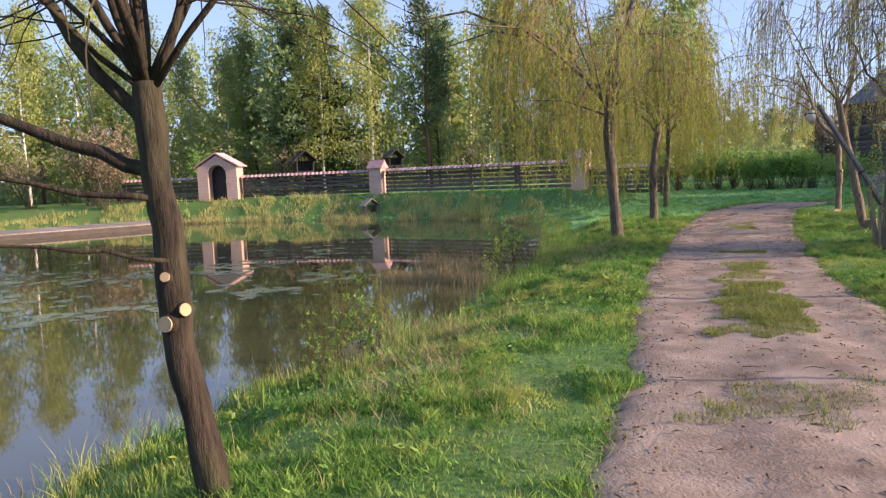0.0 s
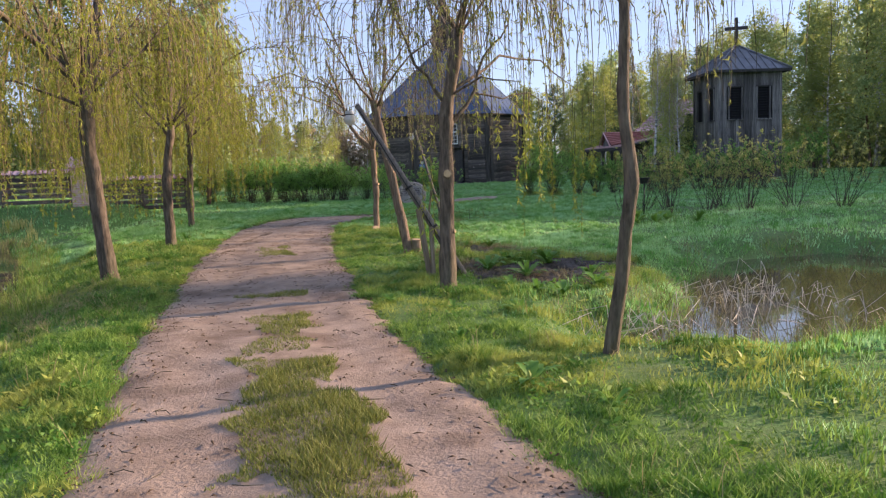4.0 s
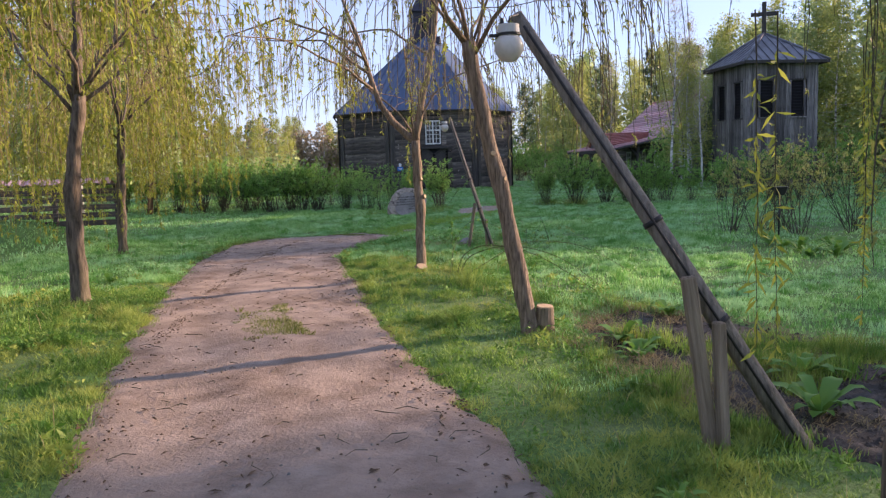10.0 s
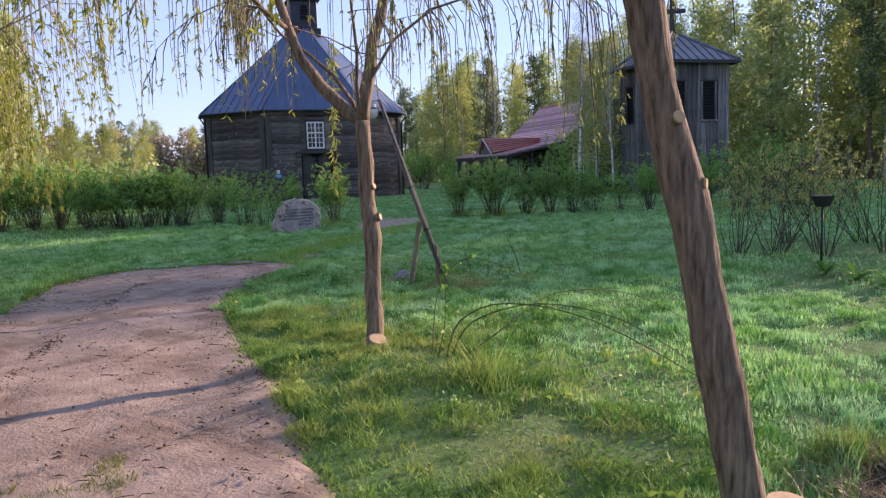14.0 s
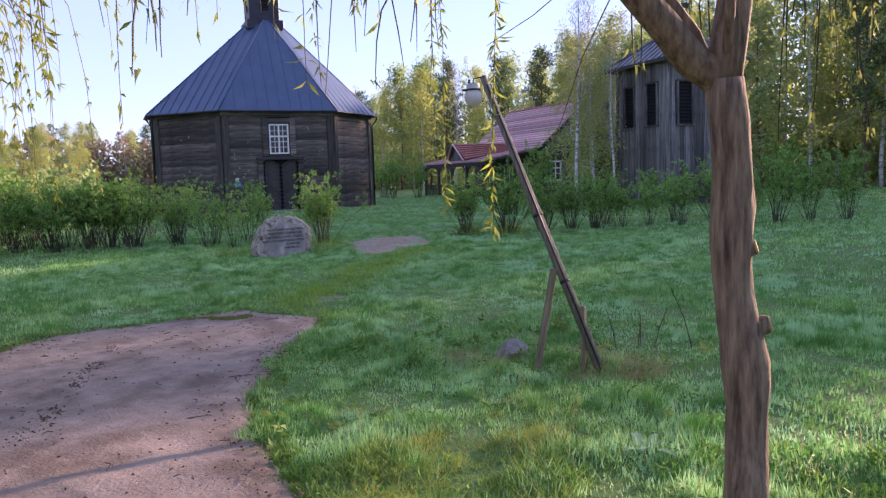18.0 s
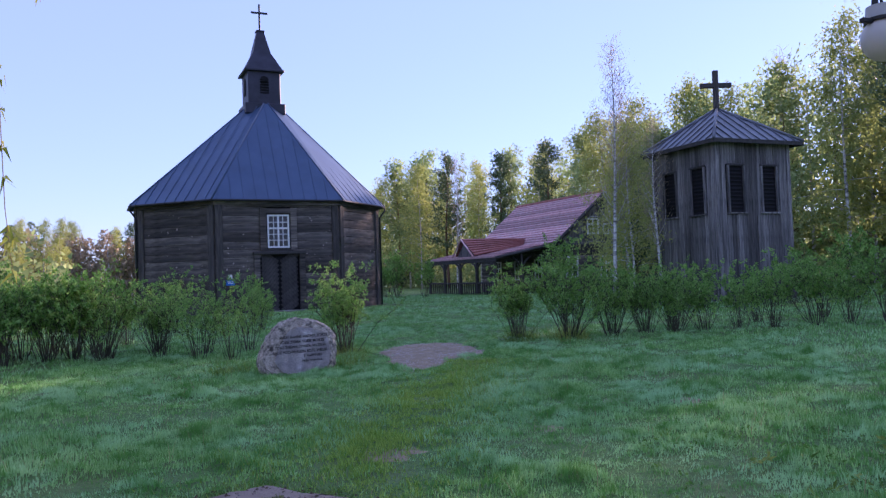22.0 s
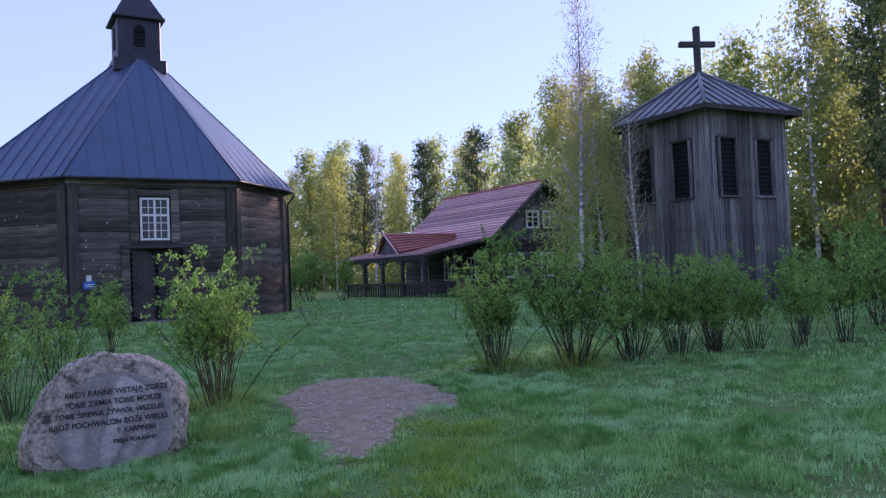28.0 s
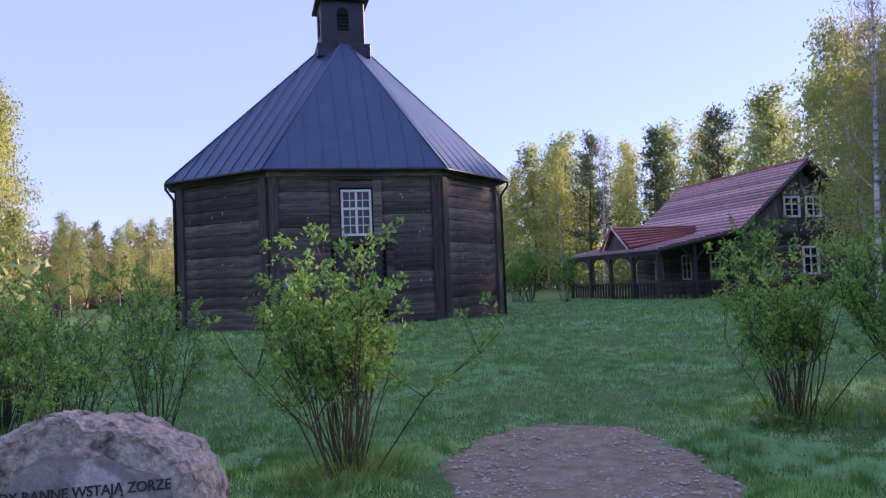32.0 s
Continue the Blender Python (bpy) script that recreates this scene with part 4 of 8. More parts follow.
block("door", (0.94, 0.08, 1.85), Matrix.Translation((0, 0.1, 0.92)), M_BLACK, gate, 0.01)
block("door_handle", (0.05, 0.05, 0.2), Matrix.Translation((0.3, 0.03, 0.95)), M_WHITE, gate, 0.005)

# dock, lantern house on the bank, bird tables behind the fence
dock = thing("dock", Matrix.Translation((-17.2, 33.6, -0.12)) @ Matrix.Rotation(0.72, 4, "Z"), "low grey wooden jetty on the pond bank", "dock")
for k in range(40):
    block("plank", (0.24, 3.6, 0.06), Matrix.Translation((-5.0 + k * 0.26, 0, 0)), M_DECK, dock, 0.005)
for s in (-1.7, 1.7):
    block("beam", (10.4, 0.14, 0.25), Matrix.Translation((0, s, -0.16)), M_FENCE, dock, 0.01)


def hutch(x, y, z, s, pole, label, mat, roof):
    h = thing("bird_table" if pole else "duck_house", Matrix.Translation((x, y, z)) @ Matrix.Rotation(0.4, 4, "Z"), label, "bird table" if pole else "duck house")
    if pole:
        block("pole", (0.1, 0.1, pole), Matrix.Translation((0, 0, pole / 2)), M_POST, h, 0.01)
    for a in (-1, 1):
        block("side", (0.05 * s, 0.8 * s, 0.5 * s), Matrix.Translation((a * 0.38 * s, 0, pole + 0.25 * s)), mat, h, 0.01)
        block("roof", (0.75 * s, 1.1 * s, 0.04), Matrix.Translation((a * 0.29 * s, 0, pole + 0.72 * s)) @ Matrix.Rotation(a * 0.7, 4, "Y"), roof, h, 0.01)
    block("floor", (0.85 * s, 0.85 * s, 0.04), Matrix.Translation((0, 0, pole + 0.02)), mat, h, 0.01)
    block("back", (0.74 * s, 0.05, 0.5 * s), Matrix.Translation((0, 0.3 * s, pole + 0.25 * s)), mat, h, 0.01)


hutch(-3.45, 36.6, height(-3.45, 36.6) - 0.02, 0.72, 0, "small pale duck house on the pond bank", M_DECK, M_DECK)
hutch(-7.7, 43.6, 0.75, 1.2, 1.25, "dark wooden bird table behind the fence", M_POST, M_POST)
hutch(-2.6, 42.5, 0.75, 0.9, 1.35, "dark wooden bird table behind the fence", M_POST, M_POST)

bench = thing("bench", Matrix.Translation((32.2, 84.9, height(32.2, 84.9))) @ Matrix.Rotation(0.5, 4, "Z"), "dark wooden bench standing on the sunny grass", "bench")
for k in range(3):
    block("seat_board", (2.2, 0.13, 0.05), Matrix.Translation((0, 0.15 * k, 0.46)), M_POST, bench, 0.008)
for k in range(2):
    block("back_board", (2.2, 0.05, 0.14), Matrix.Translation((0, 0.44, 0.66 + 0.19 * k)), M_POST, bench, 0.008)
for x in (-0.9, 0.9):
    block("leg", (0.1, 0.12, 0.46), Matrix.Translation((x, 0.0, 0.21)), M_POST, bench, 0.008)
    block("leg", (0.1, 0.12, 0.98), Matrix.Translation((x, 0.38, 0.46)), M_POST, bench, 0.008)

# ---- the inscribed boulder ----
ux, uy = 0.81, -0.586
BO = Matrix(((ux, -uy, 0, 19.06), (uy, ux, 0, 33.6), (0, 0, 1, height(19.1, 33.6) - 0.02), (0, 0, 0, 1))) @ Matrix.Diagonal((0.74, 0.76, 0.81, 1))   # x along the face, y away from it
boulder = thing("boulder", BO, "large pinkish granite boulder with an engraved verse", "boulder")
RIM = [(-0.93, 0.34), (-0.9, 0.1), (-0.62, -0.1), (0.15, -0.12), (0.82, 0.02), (0.9, 0.4), (0.88, 0.74), (0.74, 0.98), (0.38, 1.12), (-0.06, 1.2), (-0.44, 1.1), (-0.72, 0.76)]


def rim_reach(a):
    """How far the boulder's outline lies from its middle, in direction a."""
    d = Vector((math.cos(a), math.sin(a)))
    for (ax, az), (bx, bz) in zip(RIM, RIM[1:] + RIM[:1]):
        p, e = Vector((ax, az - 0.52)), Vector((bx - ax, bz - az))
        den = d.x * e.y - d.y * e.x
        if abs(den) < 1e-9:
            continue
        r, u = (p.x * e.y - p.y * e.x) / den, (p.x * d.y - p.y * d.x) / den
        if r > 0 and -1e-6 <= u <= 1 + 1e-6:
            return r
    return 0.9


def face_y(z):
    return -0.4 + 0.16 * (z - 0.3)


bm = bmesh.new()
bmesh.ops.create_icosphere(bm, subdivisions=6, radius=1)
for v in bm.verts:
    c = v.co.copy()
    a, rho = math.atan2(c.z, c.x), math.hypot(c.x, c.z)
    r = (0.75 * rim_reach(a) + 0.125 * rim_reach(a + 0.12) + 0.125 * rim_reach(a - 0.12)) * rho ** 0.62
    k = 1 + 0.05 * noise.noise(c * 2.1) + 0.045 * abs(noise.noise(c * 4.3)) + 0.04 * noise.noise(c * 9) + 0.03 * noise.noise(c * 21) - 0.03 * max(0.0, noise.noise(c * 14) - 0.25)
    x, z = r * math.cos(a) * k, 0.52 + r * math.sin(a) * k
    y = math.copysign(abs(c.y) ** 0.72, c.y) * 0.55 * k
    f = face_y(z)
    if y < f:
        y = f + 0.012 * noise.noise(c * 7) + 0.006 * noise.noise(c * 25) + 0.03 * max(0.0, noise.noise(c * 3.3) - 0.15) + 0.05 * max(0, -0.45 - x)
    v.co = (x, y, z)
part("stone", bm, M_STONE, boulder)
bm = bmesh.new()
ring_ = []
for q in range(44):
    a = 2 * math.pi * q / 44
    r = rim_reach(a) * (0.83 + 0.06 * noise.noise((math.cos(a) * 3, math.sin(a) * 3, 3)) + 0.03 * noise.noise((math.cos(a) * 9, math.sin(a) * 9, 5)))
    x, z = 0.06 + r * math.cos(a) * (0.9 if math.cos(a) > 0 else 0.78), 0.5 + r * math.sin(a) * (0.92 if math.sin(a) > 0 else 0.86)
    ring_.append(bm.verts.new((x, face_y(z) - 0.018, z)))
bm.faces.new(ring_)
bmesh.ops.solidify(bm, geom=bm.faces[:], thickness=0.05)
part("dressed_face", bm, M_FACE, boulder, "smoothed pale stone face")


def lettering(parent, text, x, z, size, mat, align="CENTER", y0=-0.424, lean=0.16, turn=0.0):
    cu = bpy.data.curves.new("lettering", "FONT")
    cu.body, cu.size, cu.align_x, cu.extrude, cu.offset = text, size * 1.1, align, 0.003, 0.0012
    tmp = bpy.data.objects.new("lettering", cu)
    scene.collection.objects.link(tmp)
    me = bpy.data.meshes.new_from_object(tmp.evaluated_get(bpy.context.evaluated_depsgraph_get()))
    bpy.data.objects.remove(tmp)
    me.materials.clear()
    me.materials.append(mat)
    ob = new("lettering", me)
    ob.parent = parent
    ob.matrix_local = Matrix.Translation((x, y0 + lean * (z - 0.3), z)) @ Matrix.Rotation(-math.atan(lean), 4, "X") @ Matrix.Rotation(math.pi / 2, 4, "X") @ Matrix.Rotation(turn, 4, "Z")
    return ob


for k, (txt, x, sz) in enumerate((("KIEDY RANNE WSTAJĄ ZORZE", 0.12, 0.073), ("TOBIE ZIEMIA TOBIE MORZE", 0.08, 0.074), ("TOBIE ŚPIEWA ŻYWIOŁ WSZELKI", 0.04, 0.071), ("BĄDŹ POCHWALON BOŻE WIELKI", 0.03, 0.073), ("F. KARPIŃSKI", 0.32, 0.066), ("PIEŚŃ PORANNA", 0.3, 0.055))):
    lettering(boulder, txt, x, 0.785 - 0.105 * k + (0.02 if k > 3 else 0), sz, M_LETTER, turn=0.03)

# ---- leaning lamp posts ----
def lamp_post(base, tip, globe, r, label):
    lp = thing("lamp_post", Matrix.Translation(base), label, "lamp post", "leaning lamp posts")
    b, t, g = Vector((0, 0, 0)), Vector(tip) - Vector(base), Vector(globe) - Vector(base)
    d = t.normalized()
    tube("pole", [b - d * 0.3, b.lerp(t, 0.5), t], [r * 1.12, r * 0.98, r * 0.72], M_POLE, lp, 12)
    tube("cable_strap", [b.lerp(t, 0.52), b.lerp(t, 0.53)], [r * 1.15] * 2, M_BLACK, lp, 10)
    tube("cable_strap", [b.lerp(t, 0.3), b.lerp(t, 0.31)], [r * 1.17] * 2, M_BLACK, lp, 10)
    tube("cable", [b.lerp(t, 0.02) + Vector((-r, -r, 0)) * 0.8, b.lerp(t, 0.5) + Vector((-r, -r, 0)) * 0.75, b.lerp(t, 0.97) + Vector((-r, -r, 0)) * 0.75], [0.009] * 3, M_BLACK, lp, 5)
    top_ = g + Vector((0, 0, 0.125))
    tube("hook", [b.lerp(t, 0.985), b.lerp(t, 0.985) + Vector((-0.03, -0.02, 0.035)), top_ + Vector((0.02, 0.01, 0.04)), top_], [0.006] * 4, M_BLACK, lp, 6)
    bm = bmesh.new()
    bmesh.ops.create_uvsphere(bm, u_segments=24, v_segments=14, radius=0.082)
    for v in bm.verts:
        v.co = Vector((v.co.x, v.co.y, v.co.z * (1.06 if v.co.z < 0 else 0.95))) + g
    part("globe", bm, M_GLOBE, lp, "milky glass globe", smooth=True)
    bm = bmesh.new()
    bmesh.ops.create_cone(bm, cap_ends=True, segments=24, radius1=0.063, radius2=0.058, depth=0.055, matrix=Matrix.Translation(g + Vector((0, 0, 0.092))))
    part("cap", bm, M_CERAMIC, lp, "pale ceramic lamp holder")
    bm = bmesh.new()
    bmesh.ops.create_cone(bm, cap_ends=True, segments=24, radius1=0.067, radius2=0.067, depth=0.012, matrix=Matrix.Translation(g + Vector((0, 0, 0.066))))
    part("collar", bm, M_BLACK, lp)
    bm = bmesh.new()
    bmesh.ops.create_cone(bm, cap_ends=True, segments=10, radius1=0.013, radius2=0.011, depth=0.04, matrix=Matrix.Translation(g + Vector((-0.03, 0.02, 0.135))))
    part("knob", bm, M_BLACK, lp)
    block("bracket", (0.05, 0.022, 0.018), Matrix.Translation(g + Vector((-0.07, 0.045, 0.06))) @ Matrix.Rotation(-0.57, 4, "Z"), M_BLACK, lp, 0.003)
    return lp


lamp_post((7.75, 12.85, -0.08), (6.79, 14.17, 2.5), (6.58, 14.0, 2.28), 0.055, "tilted grey wooden lamp post with a milky globe beside the path")
lamp_post((13.48, 22.34, -0.02), (13.32, 23.42, 2.62), (13.2, 23.44, 2.43), 0.04, "tilted grey wooden lamp post with a milky globe on the meadow")


def stake(a, b, w, label):
    s = thing("stake", Matrix.Translation(a), label, "stake", "stakes")
    d = Vector(b) - Vector(a)
    q = d.to_track_quat("Z", "X").to_matrix().to_4x4()
    block("post", (w, w * 0.75, d.length + 0.2), q @ Matrix.Translation((0, 0, d.length / 2 - 0.1)), M_STAKE, s, 0.01)


stake((7.36, 13.15, -0.02), (7.38, 13.2, 0.72), 0.075, "short split wooden stake against the leaning post")
stake((7.35, 13.22, -0.02), (7.24, 13.3, 0.98), 0.08, "short split wooden stake against the leaning post")
stake((13.31, 22.89, 0), (13.37, 22.74, 0.9), 0.06, "short wooden stake beside the leaning lamp post")
stake((13.45, 22.5, 0), (13.45, 22.5, 0.58), 0.055, "short wooden stake beside the leaning lamp post")


def sign_lamp(x, y, h, cone, label):
    z = height(x, y)
    s = thing("garden_lamp", Matrix.Translation((x, y, z)), label, "garden lamp", "garden lamps")
    tube("pole", [(0, 0, -0.1), (0.02, 0, h)], [0.018, 0.018], M_BLACK, s, 8)
    bm = bmesh.new()
    if cone:
        bmesh.ops.create_cone(bm, cap_ends=True, segments=4, radius1=0.215, radius2=0.06, depth=0.17, matrix=Matrix.Translation((0.02, 0, h + 0.06)) @ Matrix.Rotation(radians(15), 4, "Z"))
        bmesh.ops.bevel(bm, geom=bm.edges[:], offset=0.006, segments=1, affect="EDGES")
        part("shade", bm, M_GREENTIN, s, "pale green tin shade")
    else:
        bmesh.ops.create_cone(bm, cap_ends=True, segments=8, radius1=0.1, radius2=0.17, depth=0.16, matrix=Matrix.Translation((0.02, 0, h + 0.05)))
        part("lantern", bm, M_BLACK, s, "black lantern head")


sign_lamp(4.48, 4.87, 1.05, True, "garden lamp on a thin black pole with a pale green shade")
sign_lamp(17.9, 18.95, 0.92, False, "black lantern on a thin pole in the meadow")
for x, y, s in ((13.6, 23.36, 0.17), (13.72, 22.2, 0.07)):
    g = random.Random(7)
    cuts = [(Vector((g.gauss(0, 1), g.gauss(0, 1), g.gauss(0.3, 0.8))).normalized(), g.uniform(0.62, 0.86)) for k in range(11)]
    bm = bmesh.new()
    bmesh.ops.create_icosphere(bm, subdivisions=3, radius=s)
    for v in bm.verts:
        for n, far in cuts:
            over = v.co.dot(n) - far * s
            if over > 0:
                v.co -= n * over
        v.co = Vector((v.co.x * 1.35, v.co.y, v.co.z * 0.8)) * (1 + 0.12 * noise.noise(v.co * 14))
    ob = part("stone", bm, M_ROCK, None, smooth=False)
    ob.location = (x, y, height(x, y) + s * 0.2)
    tagged(ob, "rough grey field stone lying in the grass", "stone")

# ---- plants ----
def big_mesh(name, verts, faces_n, mat, parent=None, smooth=False):
    """A mesh from arrays: verts (n, 3), and faces that each take the next faces_n corners."""
    me = bpy.data.meshes.new(name)
    n = len(verts)
    me.vertices.add(n)
    me.vertices.foreach_set("co", np.asarray(verts, dtype=np.float32).ravel())
    k = n // faces_n
    me.loops.add(n)
    me.loops.foreach_set("vertex_index", np.arange(n, dtype=np.int32))
    me.polygons.add(k)
    me.polygons.foreach_set("loop_start", np.arange(0, n, faces_n, dtype=np.int32))
    me.update(calc_edges=True)
    me.materials.append(mat)
    ob = new(name, me)
    if parent:
        ob.parent = parent
    return ob


def leaves(rng, at, way, length, width, droop=0.0, three=False):
    """Diamond leaves at points (n, 3), pointing along way (n, 3) with scatter. Returns (4n, 3)."""
    n = len(at)
    d = way + rng.normal(0, 0.55, (n, 3))
    d[:, 2] -= droop
    d /= np.linalg.norm(d, axis=1)[:, None] + 1e-9
    s = np.cross(d, rng.normal(0, 1, (n, 3)))
    s /= np.linalg.norm(s, axis=1)[:, None] + 1e-9
    ln = (length * rng.uniform(0.6, 1.25, n))[:, None]
    wd = (width * rng.uniform(0.7, 1.2, n))[:, None]
    bow = np.cross(d, s) * ln * 0.12
    if three:
        return np.stack([at + s * wd * 0.62, at - s * wd * 0.62, at + d * ln + bow], 1).reshape(-1, 3)
    out = np.empty((n, 4, 3))
    out[:, 0] = at
    out[:, 1] = at + d * ln * 0.45 + s * wd * 0.5 + bow
    out[:, 2] = at + d * ln
    out[:, 3] = at + d * ln * 0.45 - s * wd * 0.5 + bow
    return out.reshape(-1, 3)


def bend(rng, a, d, length, n, wander, lift):
    """A wandering line from a towards d."""
    pts = [np.array(a, float)]
    d = np.array(d, float)
    for i in range(n):
        d = d / np.linalg.norm(d) + rng.normal(0, wander, 3)
        d[2] += lift
        pts.append(pts[-1] + d / np.linalg.norm(d) * length / n)
    return pts


WAY = [(0, 0), (1.6, 3.5), (1.8, 5.7), (3.2, 9.4), (4.4, 12.5), (6.4, 16.7), (8.1, 20.2), (10.6, 23.9), (14.4, 27.1), (18.0, 29.7)]


def way_gap(x, y):
    """How far (x, y) lies from the trodden line."""
    best = 1e9
    for (ax, ay), (bx, by) in zip(WAY, WAY[1:]):
        dx, dy = bx - ax, by - ay
        k = min(1, max(0, ((x - ax) * dx + (y - ay) * dy) / (dx * dx + dy * dy)))
        best = min(best, math.hypot(ax + k * dx - x, ay + k * dy - y))
    return best


def willow(trunk, r0, r1, seed, limbs, strands, hang, leaf, leaf_mat, label, cuts=(), custom=(), twig_mat=None, per=16, spread=(0.5, 1.0), limb_len=(1.8, 3.2), stump=None, extra=(), bark=None):
    """A weeping willow: trunk through the given points, limbs from its head, and hanging strands set with narrow leaves."""
    rng = np.random.default_rng(seed)
    base = Vector(trunk[0])
    loc = [Vector(p) - base for p in trunk]
    tree = thing("willow_tree", Matrix.Translation(base), label, "tree", "willows along the path")
    v, f = [], []
    # trunk, rounded out by extra points and root flare
    pts, rad = [Vector((0, 0, -0.15))], [r0 * 1.45]
    m = len(loc) - 1
    for i in range(m * 9 + 1):
        k = min(int(i / 9), m - 1)
        t = i / 9 - k
        p = loc[k].lerp(loc[k + 1], t)
        s = i / (m * 9)
        wob = r0 * 0.22
        pts.append(p + Vector((noise.noise((seed, s * 5, 0)), noise.noise((seed, s * 5, 7)), 0)) * wob * (0.15 < s < 0.95))
        rad.append((r0 * (1 - s) + r1 * s) * (1.22 if i == 0 else 1.0) * (1 + 0.2 * noise.noise((seed, s * 7, 3))))
    tube_geo(pts, rad, 14, v, f)
    for q in v:
        k = 1 + 0.17 * noise.noise((q.x * 13 + seed, q.y * 13, q.z * 3.5)) + 0.12 * noise.noise((q.x * 40, q.y * 40, q.z * 9))
        c = min(pts, key=lambda p: abs(p.z - q.z))
        q.x, q.y = c.x + (q.x - c.x) * k, c.y + (q.y - c.y) * k
    head = np.array(loc[-1])
    bearing = []
    for lim in custom:
        ps = [Vector(p) - base for p in lim[0]]
        fine = []
        for i in range(len(ps) - 1):
            fine += [ps[i].lerp(ps[i + 1], t) + Vector(rng.normal(0, 0.012, 3)) for t in (0, 0.34, 0.67)]
        fine.append(ps[-1])
        tube_geo(fine, [lim[1] + (lim[2] - lim[1]) * i / (len(fine) - 1) for i in range(len(fine))], 7, v, f)
        bearing.append([np.array(p) for p in fine])
    for k in range(limbs):
        a = 2 * math.pi * (k + rng.uniform(-0.3, 0.3)) / limbs
        s = rng.uniform(*spread)
        start = np.array(loc[-1]) - np.array(loc[-1] - loc[-2]) * rng.uniform(0, 0.25)
        ps = bend(rng, start, (math.cos(a) * s, math.sin(a) * s, 1.0), rng.uniform(*limb_len), 7, 0.16, -0.03)
        rb = r1 * rng.uniform(0.22, 0.4)
        tube_geo(ps, [rb * (1 - 0.8 * i / 7) for i in range(8)], 6, v, f)
        bearing.append(ps)
        for _ in range(9):
            i = int(rng.integers(2, 7))
            a2 = a + rng.uniform(-1.3, 1.3)
            qs = bend(rng, ps[i], (math.cos(a2), math.sin(a2), rng.uniform(0.0, 0.7)), rng.uniform(0.9, 1.9), 6, 0.2, -0.1)
            tube_geo(qs, [rb * 0.3 * (1 - 0.75 * i / 6) for i in range(7)], 4, v, f, False)
            bearing.append(qs)
            bearing.append(qs)
    mesh_ob("trunk", v, f, bark or M_BARKPALE, tree, smooth=True)
    # strands
    tv, tf, at, way = [], [], [], []
    lush_at, lush_way = [], []
    share = np.cumsum(rng.exponential(1.0, len(bearing)) ** 1.3)
    for _ in range(strands):
        b = bearing[min(len(bearing) - 1, int(np.searchsorted(share, rng.uniform(0, share[-1]))))]
        i = int(rng.integers(1, len(b)))
        p = b[i - 1] + (b[i] - b[i - 1]) * rng.uniform(0, 1)
        out = p - head
        out[2] = 0
        if np.linalg.norm(out) < 0.8 and rng.uniform() < 0.6:
            continue
        out = out / (np.linalg.norm(out) + 1e-6) + rng.normal(0, 0.5, 3)
        ln = rng.uniform(*hang)
        off = way_gap(p[0] + base.x, p[1] + base.y)
        if off < 3.2 and leaf_mat is M_WILLOW and rng.uniform() < 0.55:
            continue
        if off > 4.2:
            ln *= 1.25
        ln = min(ln, max(0.4, p[2] + base.z - (rng.uniform(0.7, 1.9) if off < 4.2 else rng.uniform(0.0, 1.6))))
        if off < 2.4:
            ln = min(ln, p[2] + base.z - rng.uniform(2.1, 2.9))
            if ln < 0.25:
                continue
        n = 7
        q = [p]
        d = np.array([out[0], out[1], 0.25])
        for j in range(n):
            d = d * 0.55 + np.array([0, 0, -0.75]) + rng.normal(0, 0.1, 3)
            q.append(q[-1] + d / np.linalg.norm(d) * ln / n)
        tube_geo(q[::2] + q[-1:], [0.006, 0.005, 0.004, 0.003, 0.0018], 3, tv, tf, False)
        for _k in range(int(per * ln / 4) + 1):
            u = rng.uniform(0.12, 1) * n
            j = min(int(u), n - 1)
            c = q[j] + (q[j + 1] - q[j]) * (u - j)
            d = (q[j + 1] - q[j]) / np.linalg.norm(q[j + 1] - q[j])
            for _l in range(4):
                at.append(c + rng.normal(0, 0.012, 3))
                way.append(d)
    for sx, sy, sz, ln, *few in extra:
        q = [np.array([sx - base.x, sy - base.y, sz - base.z])]
        for j in range(7):
            q.append(q[-1] + np.array([rng.normal(0, 0.03), rng.normal(0, 0.03), -1]) * ln / 7)
        tube_geo(q, [0.005 - 0.0005 * j for j in range(8)], 3, tv, tf, False)
        for _k in range(int((few[0] if few else 36) * ln)):
            u = rng.uniform(few[1] if len(few) > 1 else 0.1, 1) * 7
            j = min(int(u), 6)
            lush_at.append(q[j] + (q[j + 1] - q[j]) * (u - j))
            lush_way.append((rng.normal(0, 0.5), rng.normal(0, 0.5), -0.7))
    if lush_at:
        tagged(big_mesh("young_foliage", leaves(rng, np.array(lush_at), np.array(lush_way), 0.095, 0.017, 0.25), 4, M_WILLOW, tree), kind="stuff")
    tagged(mesh_ob("twig_clump", tv, tf, twig_mat or M_TWIG, tree), kind="stuff")
    tagged(big_mesh("foliage", leaves(rng, np.array(at), np.array(way), leaf, leaf * 0.2, 0.15, True), 3, leaf_mat, tree), kind="stuff")
    for c, nrm, r in cuts:
        c, nrm = Vector(c) - base, Vector(nrm)
        if nrm.z < 0.7:
            i = min(range(1, len(pts)), key=lambda n: abs(pts[n].z - c.z))
            c = Vector((pts[i].x, pts[i].y, c.z)) + nrm.normalized() * (rad[i] * 0.97)
        q = Vector(nrm).to_track_quat("Z", "X").to_matrix().to_4x4()
        bm = bmesh.new()
        bmesh.ops.create_cone(bm, cap_ends=True, segments=16, radius1=r * 1.25, radius2=r, depth=0.03, matrix=Matrix.Translation(c) @ q)
        part("branch_stub", bm, bark or M_BARKPALE, tree)
        bm = bmesh.new()
